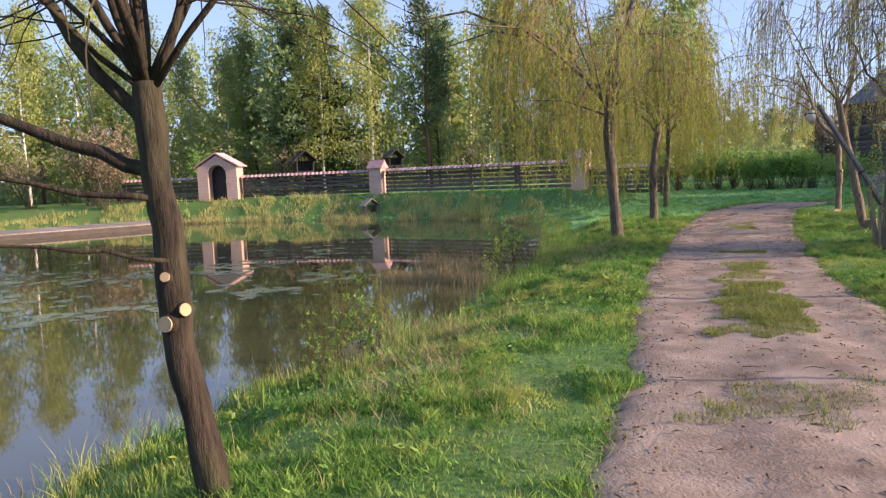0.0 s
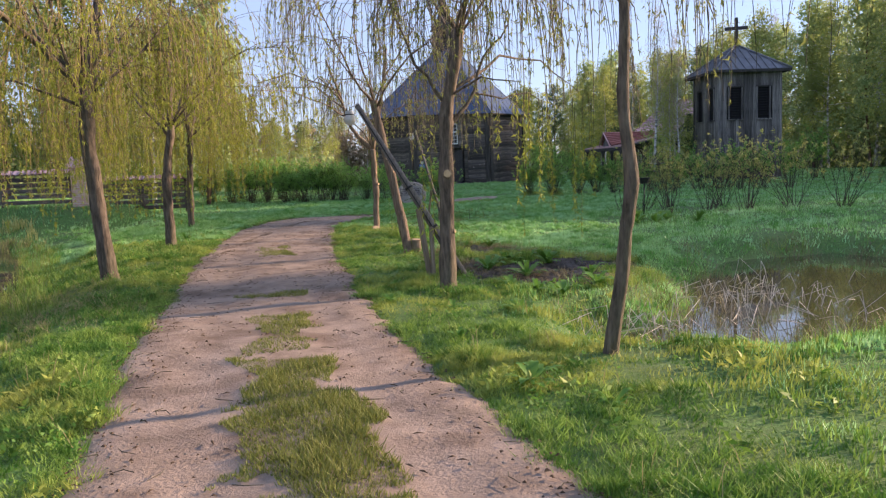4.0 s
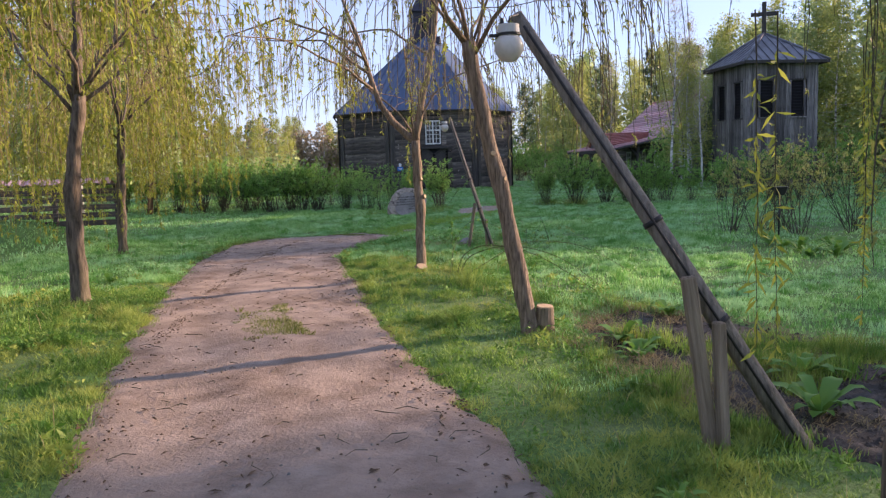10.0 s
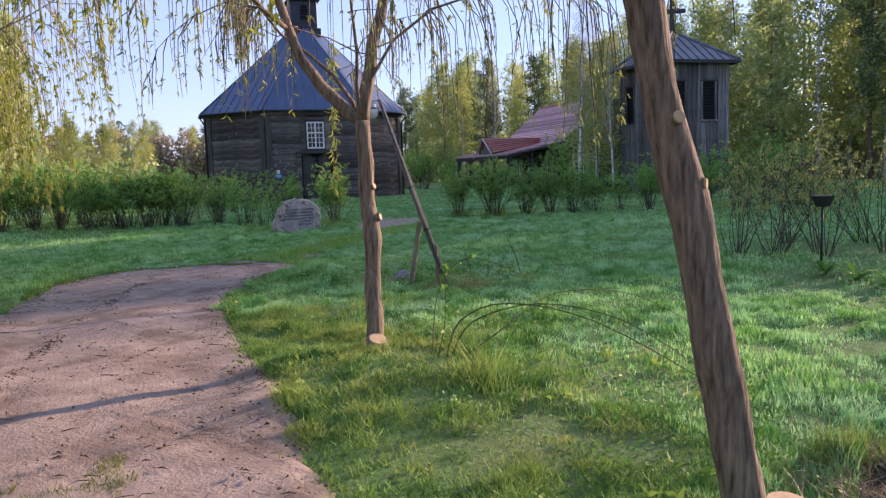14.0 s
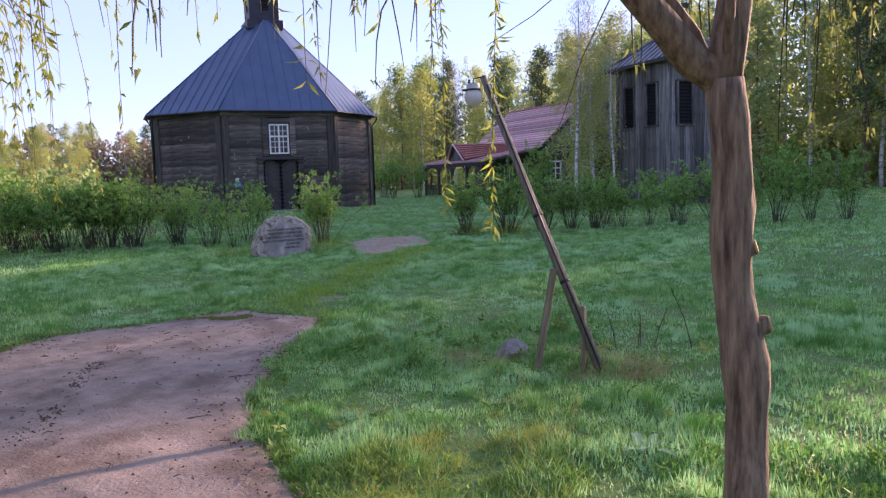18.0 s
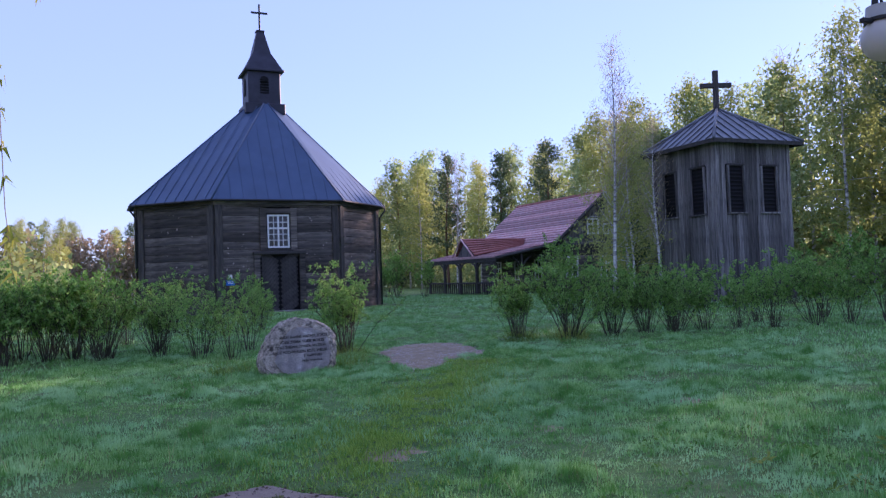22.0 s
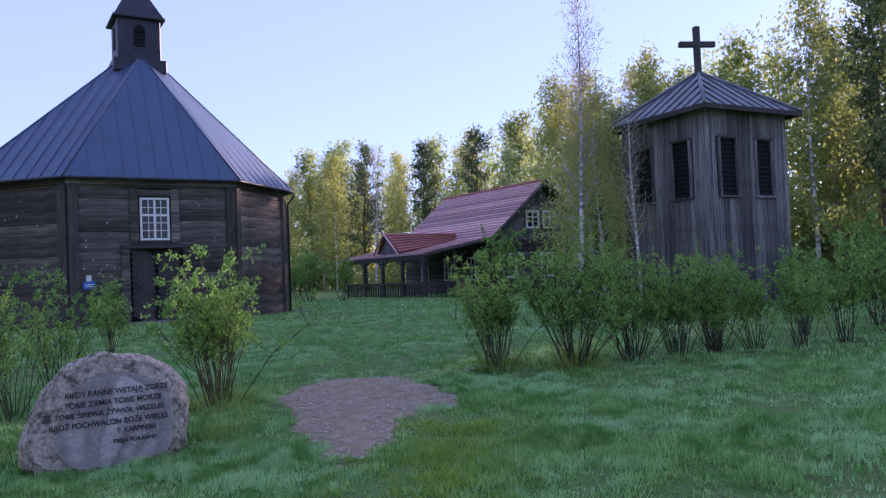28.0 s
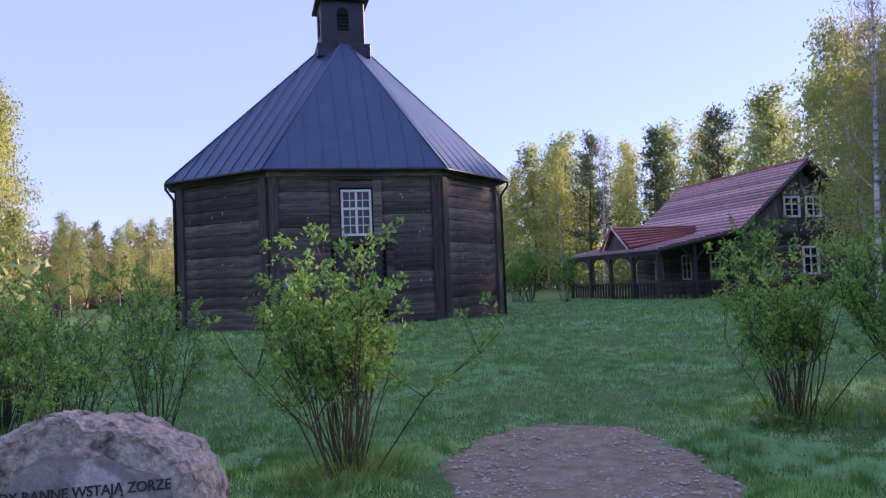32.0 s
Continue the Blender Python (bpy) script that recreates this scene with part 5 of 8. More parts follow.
        bmesh.ops.create_cone(bm, cap_ends=True, segments=16, radius1=r * 0.93, radius2=r * 0.9, depth=0.012, matrix=Matrix.Translation(c) @ q @ Matrix.Translation((0, 0, 0.016)))
        part("saw_cut", bm, M_CUT, tree, "pale sawn wood")
    if stump:
        sx, sy, r, h = stump
        bm = bmesh.new()
        bmesh.ops.create_cone(bm, cap_ends=True, segments=16, radius1=r * 1.15, radius2=r, depth=h + 0.1, matrix=Matrix.Translation((sx - base.x, sy - base.y, h / 2 - 0.05)))
        part("stump", bm, bark or M_BARKPALE, tree, "sawn-off side stem")
        bm = bmesh.new()
        bmesh.ops.create_cone(bm, cap_ends=True, segments=16, radius1=r * 0.96, radius2=r * 0.92, depth=0.015, matrix=Matrix.Translation((sx - base.x, sy - base.y, h + 0.006)) @ Matrix.Rotation(0.08, 4, "X"))
        part("saw_cut", bm, M_CUT, tree, "pale sawn wood")
    return tree


Y, G = M_WILLOW, M_WILLOWG
# pollarded willow on the pond bank
pol = [(-1.18, 3.75, -0.05), (-1.29, 3.74, 0.67), (-1.34, 3.73, 1.37), (-1.36, 3.72, 1.75), (-1.37, 3.72, 2.05)]
willow(pol, 0.078, 0.066, 11, 17, 14, (0.3, 0.7), 0.05, Y, "pollarded willow with sawn branches leaning over the pond", cuts=(((-1.38, 3.66, 0.9), (-0.3, -1, 0.1), 0.042), ((-1.22, 3.67, 0.96), (0.9, -0.8, 0.15), 0.034), ((-1.34, 3.65, 1.1), (-0.1, -1, 0.4), 0.026)),
       custom=(([(-1.36, 3.72, 1.62), (-1.75, 3.72, 1.78), (-2.4, 3.7, 2.05), (-3.4, 3.6, 2.3)], 0.04, 0.012), ([(-1.36, 3.72, 1.85), (-1.6, 3.7, 2.1), (-1.85, 3.7, 2.55), (-2.2, 3.7, 3.4)], 0.04, 0.015), ([(-1.36, 3.7, 1.5), (-1.7, 3.65, 1.55), (-2.3, 3.55, 1.68), (-3.0, 3.4, 1.8)], 0.018, 0.006),
               ([(-1.33, 3.7, 1.2), (-1.7, 3.6, 1.28), (-2.2, 3.5, 1.34), (-2.8, 3.4, 1.4)], 0.012, 0.004)), spread=(0.1, 0.75), limb_len=(1.4, 2.6), per=3, twig_mat=M_DARKTWIG, bark=M_BARK)
# willows on the pond side
willow([(3.58, 16.1, 0.05), (3.47, 16.1, 1.5), (3.42, 16.1, 2.9)], 0.115, 0.095, 21, 8, 1000, (1.8, 4.2), 0.075, Y, "weeping willow with yellow-green spring curtains at the pond edge", custom=(([(3.42, 16.1, 2.85), (3.65, 16.05, 3.8), (4.0, 16.0, 5.0)], 0.1, 0.05), ([(3.42, 16.1, 2.85), (2.9, 16.0, 3.4), (2.0, 15.8, 4.2), (0.6, 15.6, 4.7), (-0.6, 15.4, 4.5)], 0.06, 0.012), ([(2.0, 15.8, 4.2), (1.2, 16.8, 4.5), (0.0, 17.6, 4.3)], 0.03, 0.01), ([(2.6, 15.95, 3.7), (1.6, 14.9, 4.2), (0.5, 14.2, 4.2)], 0.03, 0.01), ([(3.44, 16.1, 2.6), (2.6, 16.6, 3.0), (1.6, 17.3, 3.1)], 0.025, 0.008)), limb_len=(2.2, 4.2), per=22)
willow([(5.75, 21.35, 0.0), (5.74, 21.33, 1.5), (5.9, 21.3, 2.66)], 0.11, 0.08, 22, 8, 620, (1.6, 3.6), 0.08, Y, "slender weeping willow with dense yellow-green curtains", limb_len=(2.0, 4.0), per=22, custom=(([(5.9, 21.3, 2.6), (5.95, 21.3, 4.0), (6.1, 21.2, 5.6)], 0.075, 0.025),))
willow([(7.97, 28.0, 0.0), (8.02, 28.0, 1.4), (8.12, 28.0, 2.7)], 0.1, 0.08, 23, 8, 560, (1.4, 3.4), 0.1, Y, "slender weeping willow with dense yellow-green curtains", limb_len=(2.2, 4.2), per=20, custom=(([(8.12, 28.0, 2.65), (8.1, 28.0, 4.0), (8.2, 27.9, 5.6)], 0.075, 0.025),))
# willows on the meadow side
willow([(6.06, 8.4, -0.1), (6.09, 8.26, 0.7), (6.1, 8.17, 1.38), (6.04, 8.18, 2.1), (6.05, 8.17, 2.9)], 0.062, 0.04, 31, 7, 260, (0.5, 1.5), 0.055, G, "young willow with bare spreading limbs beside the marsh", spread=(0.5, 0.9), limb_len=(1.8, 3.0), per=14, twig_mat=M_DARKTWIG)
willow([(6.83, 11.97, -0.02), (6.84, 11.94, 1.4), (6.86, 11.92, 2.15), (7.0, 11.8, 3.2)], 0.1, 0.075, 32, 7, 300, (0.6, 1.7), 0.06, G, "rough-barked willow with a sawn branch beside the path", cuts=(((6.79, 11.83, 1.47), (-0.5, -1, 0.05), 0.05), ((6.95, 11.88, 0.75), (0.9, -0.9, 0.1), 0.028)), per=16, twig_mat=M_DARKTWIG,
       custom=(([(6.95, 11.9, 2.5), (8.0, 12.3, 3.0), (9.2, 12.9, 3.05), (10.5, 13.5, 2.7)], 0.022, 0.006), ([(6.88, 11.92, 2.05), (7.2, 11.95, 2.3), (7.45, 11.9, 2.9), (7.75, 11.8, 3.3)], 0.03, 0.01), ([(7.3, 11.93, 2.45), (7.8, 12.0, 2.42), (8.3, 12.1, 2.5), (8.9, 12.1, 2.3)], 0.014, 0.004), ([(6.88, 11.92, 2.4), (7.1, 11.5, 2.6), (7.3, 11.0, 2.5)], 0.018, 0.005), ([(6.88, 11.92, 2.3), (6.5, 12.0, 2.8), (6.2, 12.1, 3.6)], 0.025, 0.01)),
       extra=[(7.3 + R.uniform(0, 1.3), 11.75 + R.uniform(-0.25, 0.3), R.uniform(2.2, 2.6), R.uniform(0.2, 0.7)) for k in range(8)] + [(8.0 + R.gauss(0, 0.14), 11.75 + R.gauss(0, 0.1), 2.45, R.uniform(0.7, 1.75)) for k in range(6)] + [(10.1 + R.gauss(0, 0.4), 13.3 + R.gauss(0, 0.25), R.uniform(2.4, 2.8), R.uniform(1.0, 2.2)) for k in range(16)] + [(7.02 + R.gauss(0, 0.06), 12.72 + R.gauss(0, 0.05), 2.3, R.uniform(1.2, 1.7)) for k in range(2)] + [(7.2 + R.gauss(0, 0.1), 11.1 + R.gauss(0, 0.1), 2.5, R.uniform(0.3, 0.7)) for k in range(3)])
willow([(8.74, 16.2, 0.0), (8.61, 16.33, 1.05), (8.47, 16.48, 1.95), (8.36, 16.58, 2.8)], 0.085, 0.066, 33, 8, 340, (0.6, 1.9), 0.055, G, "leaning willow beside its sawn-off stump", bark=M_BARKTAN, stump=(8.86, 16.12, 0.085, 0.24), per=13, twig_mat=M_DARKTWIG, limb_len=(2.0, 3.6),
       cuts=(((8.49, 16.35, 1.72), (-0.5, -1, 0.3), 0.026), ((8.56, 16.31, 1.5), (0.2, -1, 0.0), 0.02)))
willow([(10.08, 19.95, 0.1), (10.13, 20.0, 0.7), (10.15, 20.05, 1.4), (10.14, 20.08, 2.02)], 0.076, 0.062, 34, 3, 420, (0.5, 1.5), 0.055, G, "forked willow with a sawn root beside the path", per=13, bark=M_BARKTAN, twig_mat=M_DARKTWIG, limb_len=(1.8, 3.0), spread=(0.2, 0.45),
       custom=(([(10.16, 20.1, 1.98), (9.9, 20.28, 2.3), (9.7, 20.4, 2.65), (9.58, 20.48, 3.2), (9.3, 20.6, 4.1)], 0.06, 0.022), ([(10.16, 20.1, 1.98), (10.22, 20.04, 2.45), (10.32, 19.95, 3.1), (10.45, 19.8, 4.3)], 0.065, 0.032), ([(9.66, 20.42, 2.8), (9.0, 20.3, 3.1), (8.2, 20.1, 3.3), (7.4, 19.95, 3.3)], 0.022, 0.006),
               ([(10.42, 19.83, 4.0), (10.8, 20.7, 4.5), (11.3, 21.8, 4.5), (12.1, 22.95, 4.3)], 0.012, 0.004), ([(9.6, 20.46, 3.0), (9.2, 21.0, 3.5), (8.5, 21.8, 3.6)], 0.022, 0.007), ([(9.62, 20.45, 3.1), (9.1, 20.0, 3.5), (8.6, 19.4, 3.55)], 0.018, 0.006), ([(10.35, 19.92, 3.2), (10.2, 20.7, 3.7), (9.9, 21.6, 3.8), (10.1, 22.8, 3.6)], 0.02, 0.006), ([(9.58, 20.48, 3.2), (9.5, 21.5, 3.8), (9.6, 22.6, 3.7), (9.8, 23.6, 3.3)], 0.02, 0.005), ([(9.5, 20.5, 3.4), (8.8, 21.6, 3.9), (8.5, 22.9, 3.8), (8.6, 24.0, 3.4)], 0.02, 0.005)), cuts=(((10.02, 19.86, 0.2), (-0.1, -0.5, 1), 0.08), ((10.3, 20.02, 1.45), (0.3, -1, 0.3), 0.025), ((10.28, 20.03, 1.2), (0.5, -1, 0.2), 0.03)),
       extra=[(x + R.gauss(0, 0.16), y + R.gauss(0, 0.16), 3.5, R.uniform(0.7, 1.45), 16) for x, y in ((8.7, 22.8), (9.0, 22.9), (9.3, 23.0), (9.6, 22.7), (10.0, 22.3), (10.4, 21.9)) for k in range(5)] + [(11.22, 21.75, 4.5, 3.1, 36, 0.45), (12.05, 22.85, 4.3, 2.85, 28, 0.4), (12.1, 22.95, 4.3, 2.2, 20, 0.5)])


def forest_proto(name, kind, seed, h, label):
    """One tree for the woods, in metres, standing on its origin."""
    rng = np.random.default_rng(seed)
    tree = thing(name, Matrix(), label, "tree", "trees of the wood")
    v, f = [], []
    lean = rng.normal(0, 0.02, 2)
    ps = [np.array([lean[0] * z + 0.12 * math.sin(z * 0.5 + seed), lean[1] * z + 0.1 * math.sin(z * 0.37 + seed * 2), z]) for z in np.linspace(-0.3, h, 9)]
    r0 = h * {"birch": 0.0085, "pine": 0.012, "spruce": 0.013, "leafy": 0.01, "bare": 0.009}[kind]
    tube_geo(ps, [r0 * (1.02 - i / 8.2) for i in range(9)], 6, v, f)
    at, way, size = [], [], []
    lo = {"birch": 0.2, "pine": 0.3, "spruce": 0.06, "leafy": 0.1, "bare": 0.3}[kind]
    nb = {"birch": 46, "pine": 40, "spruce": 75, "leafy": 46, "bare": 40}[kind]
    for b in range(nb):
        s = lo + (0.99 - lo) * (b + rng.uniform(0, 1)) / nb
        p = ps[min(7, int(s * 8))] + (ps[min(8, int(s * 8) + 1)] - ps[min(7, int(s * 8))]) * (s * 8 - int(s * 8))
        a = rng.uniform(0, 2 * math.pi)
        prof = {"birch": 0.22 * (1 - s) ** 0.6 + 0.03, "pine": 0.17 * math.sqrt(max(0, 1 - s)) + 0.025, "spruce": 0.23 * (1 - s) + 0.01, "leafy": 0.2 * math.sqrt(max(0.02, 1 - s)) + 0.03, "bare": 0.15 * (1 - s) ** 0.6 + 0.02}[kind]
        ln = h * prof * rng.uniform(0.65, 1.2)
        upw = {"birch": 0.8, "pine": 0.35, "spruce": -0.1, "leafy": 0.7, "bare": 1.1}[kind]
        q = bend(rng, p, (math.cos(a), math.sin(a), upw), ln, 4, 0.14, {"birch": -0.22, "pine": 0.05, "spruce": -0.02, "leafy": -0.05, "bare": 0.05}[kind])
        tube_geo(q[::2], [r0 * 0.28 * (1 - s * 0.6) * (1 - i / 5) for i in (0, 2, 4)], 3, v, f, False)
        k = {"birch": 135, "pine": 85, "spruce": 90, "leafy": 92, "bare": 40}[kind]
        for _ in range(k):
            u = rng.uniform(0.2, 1.05) * 4
            j = min(3, int(u))
            c = q[j] + (q[j + 1] - q[j]) * (u - j)
            off = rng.normal(0, 1, 3) * h * {"birch": 0.024, "pine": 0.017, "spruce": 0.012, "leafy": 0.026, "bare": 0.02}[kind]
            if kind == "birch":
                off[2] -= abs(rng.normal(0, 0.45))
            at.append(c + off)
            way.append((math.cos(a) * 0.4, math.sin(a) * 0.4, {"birch": -0.9, "pine": 0.5, "spruce": -0.2, "leafy": 0.0, "bare": 0.8}[kind]))
    mesh_ob("trunk", v, f, {"birch": M_BIRCH, "pine": M_PINE, "spruce": M_PINE, "leafy": M_PINE, "bare": M_BIRCH}[kind], tree, smooth=True)
    leaf = {"birch": 0.2, "pine": 0.36, "spruce": 0.34, "leafy": 0.31, "bare": 0.45}[kind]
    wide = {"birch": 0.11, "pine": 0.11, "spruce": 0.13, "leafy": 0.18, "bare": 0.022}[kind]
    big_mesh("crown", leaves(rng, np.array(at), np.array(way), leaf, wide, three=True), 3, {"birch": M_BIRCHLEAF, "pine": M_NEEDLE, "spruce": M_NEEDLE, "leafy": M_MIXLEAF, "bare": M_GREYBUD}[kind], tree)
    return tree


PROTO = {
    "birch": [forest_proto("birch_tree", "birch", s, 15.0, "slender white-barked birch in yellow-green spring leaf") for s in (1, 2, 3)],
    "pine": [forest_proto("pine_tree", "pine", s, 15.0, "tall dark pine at the edge of the wood") for s in (4, 5)],
    "spruce": [forest_proto("spruce_tree", "spruce", 6, 12.0, "dark conical spruce with drooping boughs")],
    "leafy": [forest_proto("broadleaf_tree", "leafy", s, 14.0, "broadleaf tree in fresh spring leaf") for s in (7, 8, 9)],
    "bare": [forest_proto("budding_tree", "bare", 10, 15.0, "tall budding birch still almost bare")],
}
used = set()
SKYLINE = [(10, 0.085), (30, 0.09), (40, 0.12), (46.4, 0.14), (49, 0.165), (54, 0.18), (59, 0.195), (62, 0.215), (66, 0.225), (68.2, 0.235), (70.5, 0.245), (73, 0.26), (76, 0.29), (79, 0.305), (82, 0.325), (90, 0.335)]


def tallest(x, y):
    """How high the eastern and northern wood grows: low at its far end, rising towards the slope, lower behind the house."""
    if x < 6:
        return 9.5 if -16 < x < -12.8 else 17.0 if x > -12.2 else 15.0
    dx, dy = x - 15, y - 27
    a, d = math.degrees(math.atan2(dx, dy)), math.hypot(dx, dy)
    if d < 26 or a < 10 or (x < 36 and y < 100):
        return 40.0
    top = 40.0
    for (a0, k0), (a1, k1) in zip(SKYLINE, SKYLINE[1:]):
        if a <= a1:
            return min(top, 1.5 + d * (k0 + (k1 - k0) * (a - a0) / (a1 - a0)))
    return 23.0


def plant(kind, x, y, s, rng=R, free=False):
    p = PROTO[kind][rng.randrange(len(PROTO[kind]))]
    s = s if free else min(s, tallest(x, y) * rng.uniform(0.88, 1.02) / {"birch": 15, "pine": 15, "spruce": 12, "leafy": 14, "bare": 15}[kind])
    m = Matrix.Translation((x, y, height(x, y) - 0.05)) @ Matrix.Rotation(rng.uniform(0, 6.28), 4, "Z") @ Matrix.Scale(s, 4)
    if p.name not in used:
        used.add(p.name)
        p.matrix_world = m
    else:
        copy_thing(p, Matrix.Translation(m.translation) @ m.to_3x3().normalized().to_4x4() @ Matrix.Scale(s / p.scale[0], 4))


def wood(edge, depth, step_, kinds, hmin, hmax, seed):
    """Trees behind an edge line, on its left when walked along."""
    rng = random.Random(seed)
    for (ax, ay), (bx, by) in zip(edge, edge[1:]):
        ln = math.hypot(bx - ax, by - ay)
        nx, ny = -(by - ay) / ln, (bx - ax) / ln
        d = 0.0
        while d < depth:
            k = rng.uniform(0, step_)
            while k < ln:
                o = d + rng.uniform(-1.2, 1.2)
                x, y = ax + (bx - ax) * k / ln + nx * o, ay + (by - ay) * k / ln + ny * o
                kind = rng.choices(list(kinds), list(kinds.values()))[0]
                plant(kind, x, y, rng.uniform(hmin, hmax), rng)
                k += step_ * rng.uniform(0.7, 1.4) * (1 + d / depth * 0.5)
            d += step_ * 0.95


wood([(14, 43), (4, 46), (-12, 47), (-34, 46)][::-1], 4.5, 2.9, {"birch": 8, "leafy": 4, "pine": 0.4}, 0.66, 0.9, 41)
wood([(-34, 46), (-52, 30)][::-1], 8, 5.0, {"pine": 4, "leafy": 2, "birch": 2}, 0.8, 1.1, 42)
# thin row out of view, added to dapple the sun on the path
wood([(54, -14), (57, 12)][::-1], 4, 6.0, {"birch": 4, "leafy": 2, "bare": 3}, 0.8, 1.0, 49)
wood([(57, 12), (54, 24), (62, 42), (70, 60), (74, 84)][::-1], 4.5, 3.6, {"birch": 6, "leafy": 5, "pine": 2.5, "bare": 2}, 0.85, 1.1, 43)
# bare trees out of view, added to filter the sun over the path
wood([(58, 0), (60, 15)][::-1], 3, 5.8, {"bare": 6, "birch": 2}, 1.2, 1.4, 50)
wood([(57, 25), (58, 29)][::-1], 3, 3.2, {"birch": 2, "leafy": 2}, 1.0, 1.1, 51)
wood([(74, 84), (69, 104)][::-1], 6, 4.5, {"leafy": 4, "pine": 6, "birch": 3}, 0.75, 1.0, 44)
wood([(68, 108), (44, 126)][::-1], 5, 4.5, {"bare": 4, "pine": 3, "birch": 3}, 0.5, 0.68, 46)
wood([(12, 96), (24, 92), (32.5, 92)], 8, 3.6, {"birch": 6, "leafy": 1}, 1.0, 1.3, 45)
wood([(33.5, 92), (46, 98)], 5, 3.0, {"birch": 5, "leafy": 2}, 0.45, 0.65, 48)
wood([(12, 104), (30, 140), (60, 150)][::-1], 6, 7.0, {"leafy": 3, "pine": 3, "birch": 2}, 0.45, 0.65, 47)
for kind, x, y, s in (("spruce", -8.2, 47.5, 1.05), ("spruce", -6.8, 49, 0.95), ("bare", 38.2, 35.0, 0.48), ("spruce", 44.5, 38.6, 0.42), ("spruce", 42.6, 37.8, 0.34), ("birch", 50.0, 41.0, 0.72), ("leafy", 49.6, 39.6, 0.6), ("birch", 46.8, 40.2, 0.55), ("birch", 50.5, 38.5, 0.75), ("birch", 39.2, 36.5, 0.5), ("birch", 40.6, 37.9, 0.55), ("bare", 38.4, 36.9, 0.68), ("bare", 40.7, 37.5, 0.6)):
    plant(kind, x, y, s, free=True)


def bush_proto(seed, h, stems, n, spread, leaf, mat, label):
    rng = np.random.default_rng(seed)
    b = thing("bush", Matrix(), label, "bush", "bushes of the meadow")
    v, f, at, way = [], [], [], []
    for k in range(stems):
        a = rng.uniform(0, 2 * math.pi)
        s = rng.uniform(0.05, spread)
        r = rng.uniform(0, 0.2)
        q = bend(rng, (math.cos(a) * r, math.sin(a) * r, -0.05), (math.cos(a) * s, math.sin(a) * s, 1), h * rng.uniform(0.55, 1.05), 6, 0.09, 0.03)
        tube_geo(q, [0.011 * (1 - i / 7.5) for i in range(7)], 3, v, f, False)
        tips = [q]
        for _ in range(6):
            i = int(rng.integers(3, 7))
            a2 = rng.uniform(0, 2 * math.pi)
            w = bend(rng, q[i], (math.cos(a2) * 0.7, math.sin(a2) * 0.7, 0.9), h * rng.uniform(0.14, 0.32), 2, 0.15, 0.02)
            tube_geo(w, [0.005, 0.004, 0.0015], 3, v, f, False)
            tips.append(w)
        for _ in range(n // stems // 7):
            w = tips[int(rng.integers(0, len(tips)))]
            lo = 0.6 if w is q else 0.35
            u = (lo + (1 - lo) * rng.uniform(0, 1) ** 0.7) * (len(w) - 1)
            j = min(int(u), len(w) - 2)
            c = w[j] + (w[j + 1] - w[j]) * (u - j)
            d = (w[j + 1] - w[j]) / np.linalg.norm(w[j + 1] - w[j])
            for _k in range(7):
                at.append(c + rng.normal(0, 0.022, 3))
                way.append(d * 0.5 + rng.normal(0, 0.45, 3))
    tagged(mesh_ob("stem_clump", v, f, M_DARKTWIG, b, smooth=True), kind="stuff")
    big_mesh("foliage", leaves(rng, np.array(at), np.array(way), leaf, leaf * 0.55, 0.1), 4, mat, b)
    tagged(b.children[-1], kind="stuff")
    return b


NEARBUSH = [bush_proto(s, 1.85, 40, 6600, 0.6, 0.057, M_BUSH, "multi-stemmed green shrub with fresh spring leaves") for s in (151, 152, 153)]
OPENBUSH = [bush_proto(s, 1.9, 15, 2300, 0.5, 0.057, M_BUSH, "open-branched green shrub with sparse spring leaves") for s in (154, 155)]
BUSH = [bush_proto(s, 1.85, 18, 1900, 0.55, 0.085, M_BUSH, "multi-stemmed green shrub with fresh spring leaves") for s in (51, 52, 53)]
THIN = [bush_proto(s, 2.1, 15, 1100, 0.7, 0.055, M_BUDLEAF, "sparse upright shrub just coming into leaf") for s in (54, 55)]


SHOOT = [bush_proto(s, 1.6, 9, 420, 0.16, 0.075, M_GRASS, "upright lime-green willow shoots on the pond bank") for s in (57, 58)]


def set_bush(protos, x, y, s, sz=None):
    p = protos[R.randrange(len(protos))]
    m = Matrix.Translation((x, y, height(x, y))) @ Matrix.Rotation(R.uniform(0, 6.28), 4, "Z") @ Matrix.Diagonal((s, s, sz or s, 1))
    if p.name not in used:
        used.add(p.name)
        p.matrix_world = m
    else:
        c = copy_thing(p, m @ Matrix.Diagonal((1 / p.scale[0], 1 / p.scale[1], 1 / p.scale[2], 1)))


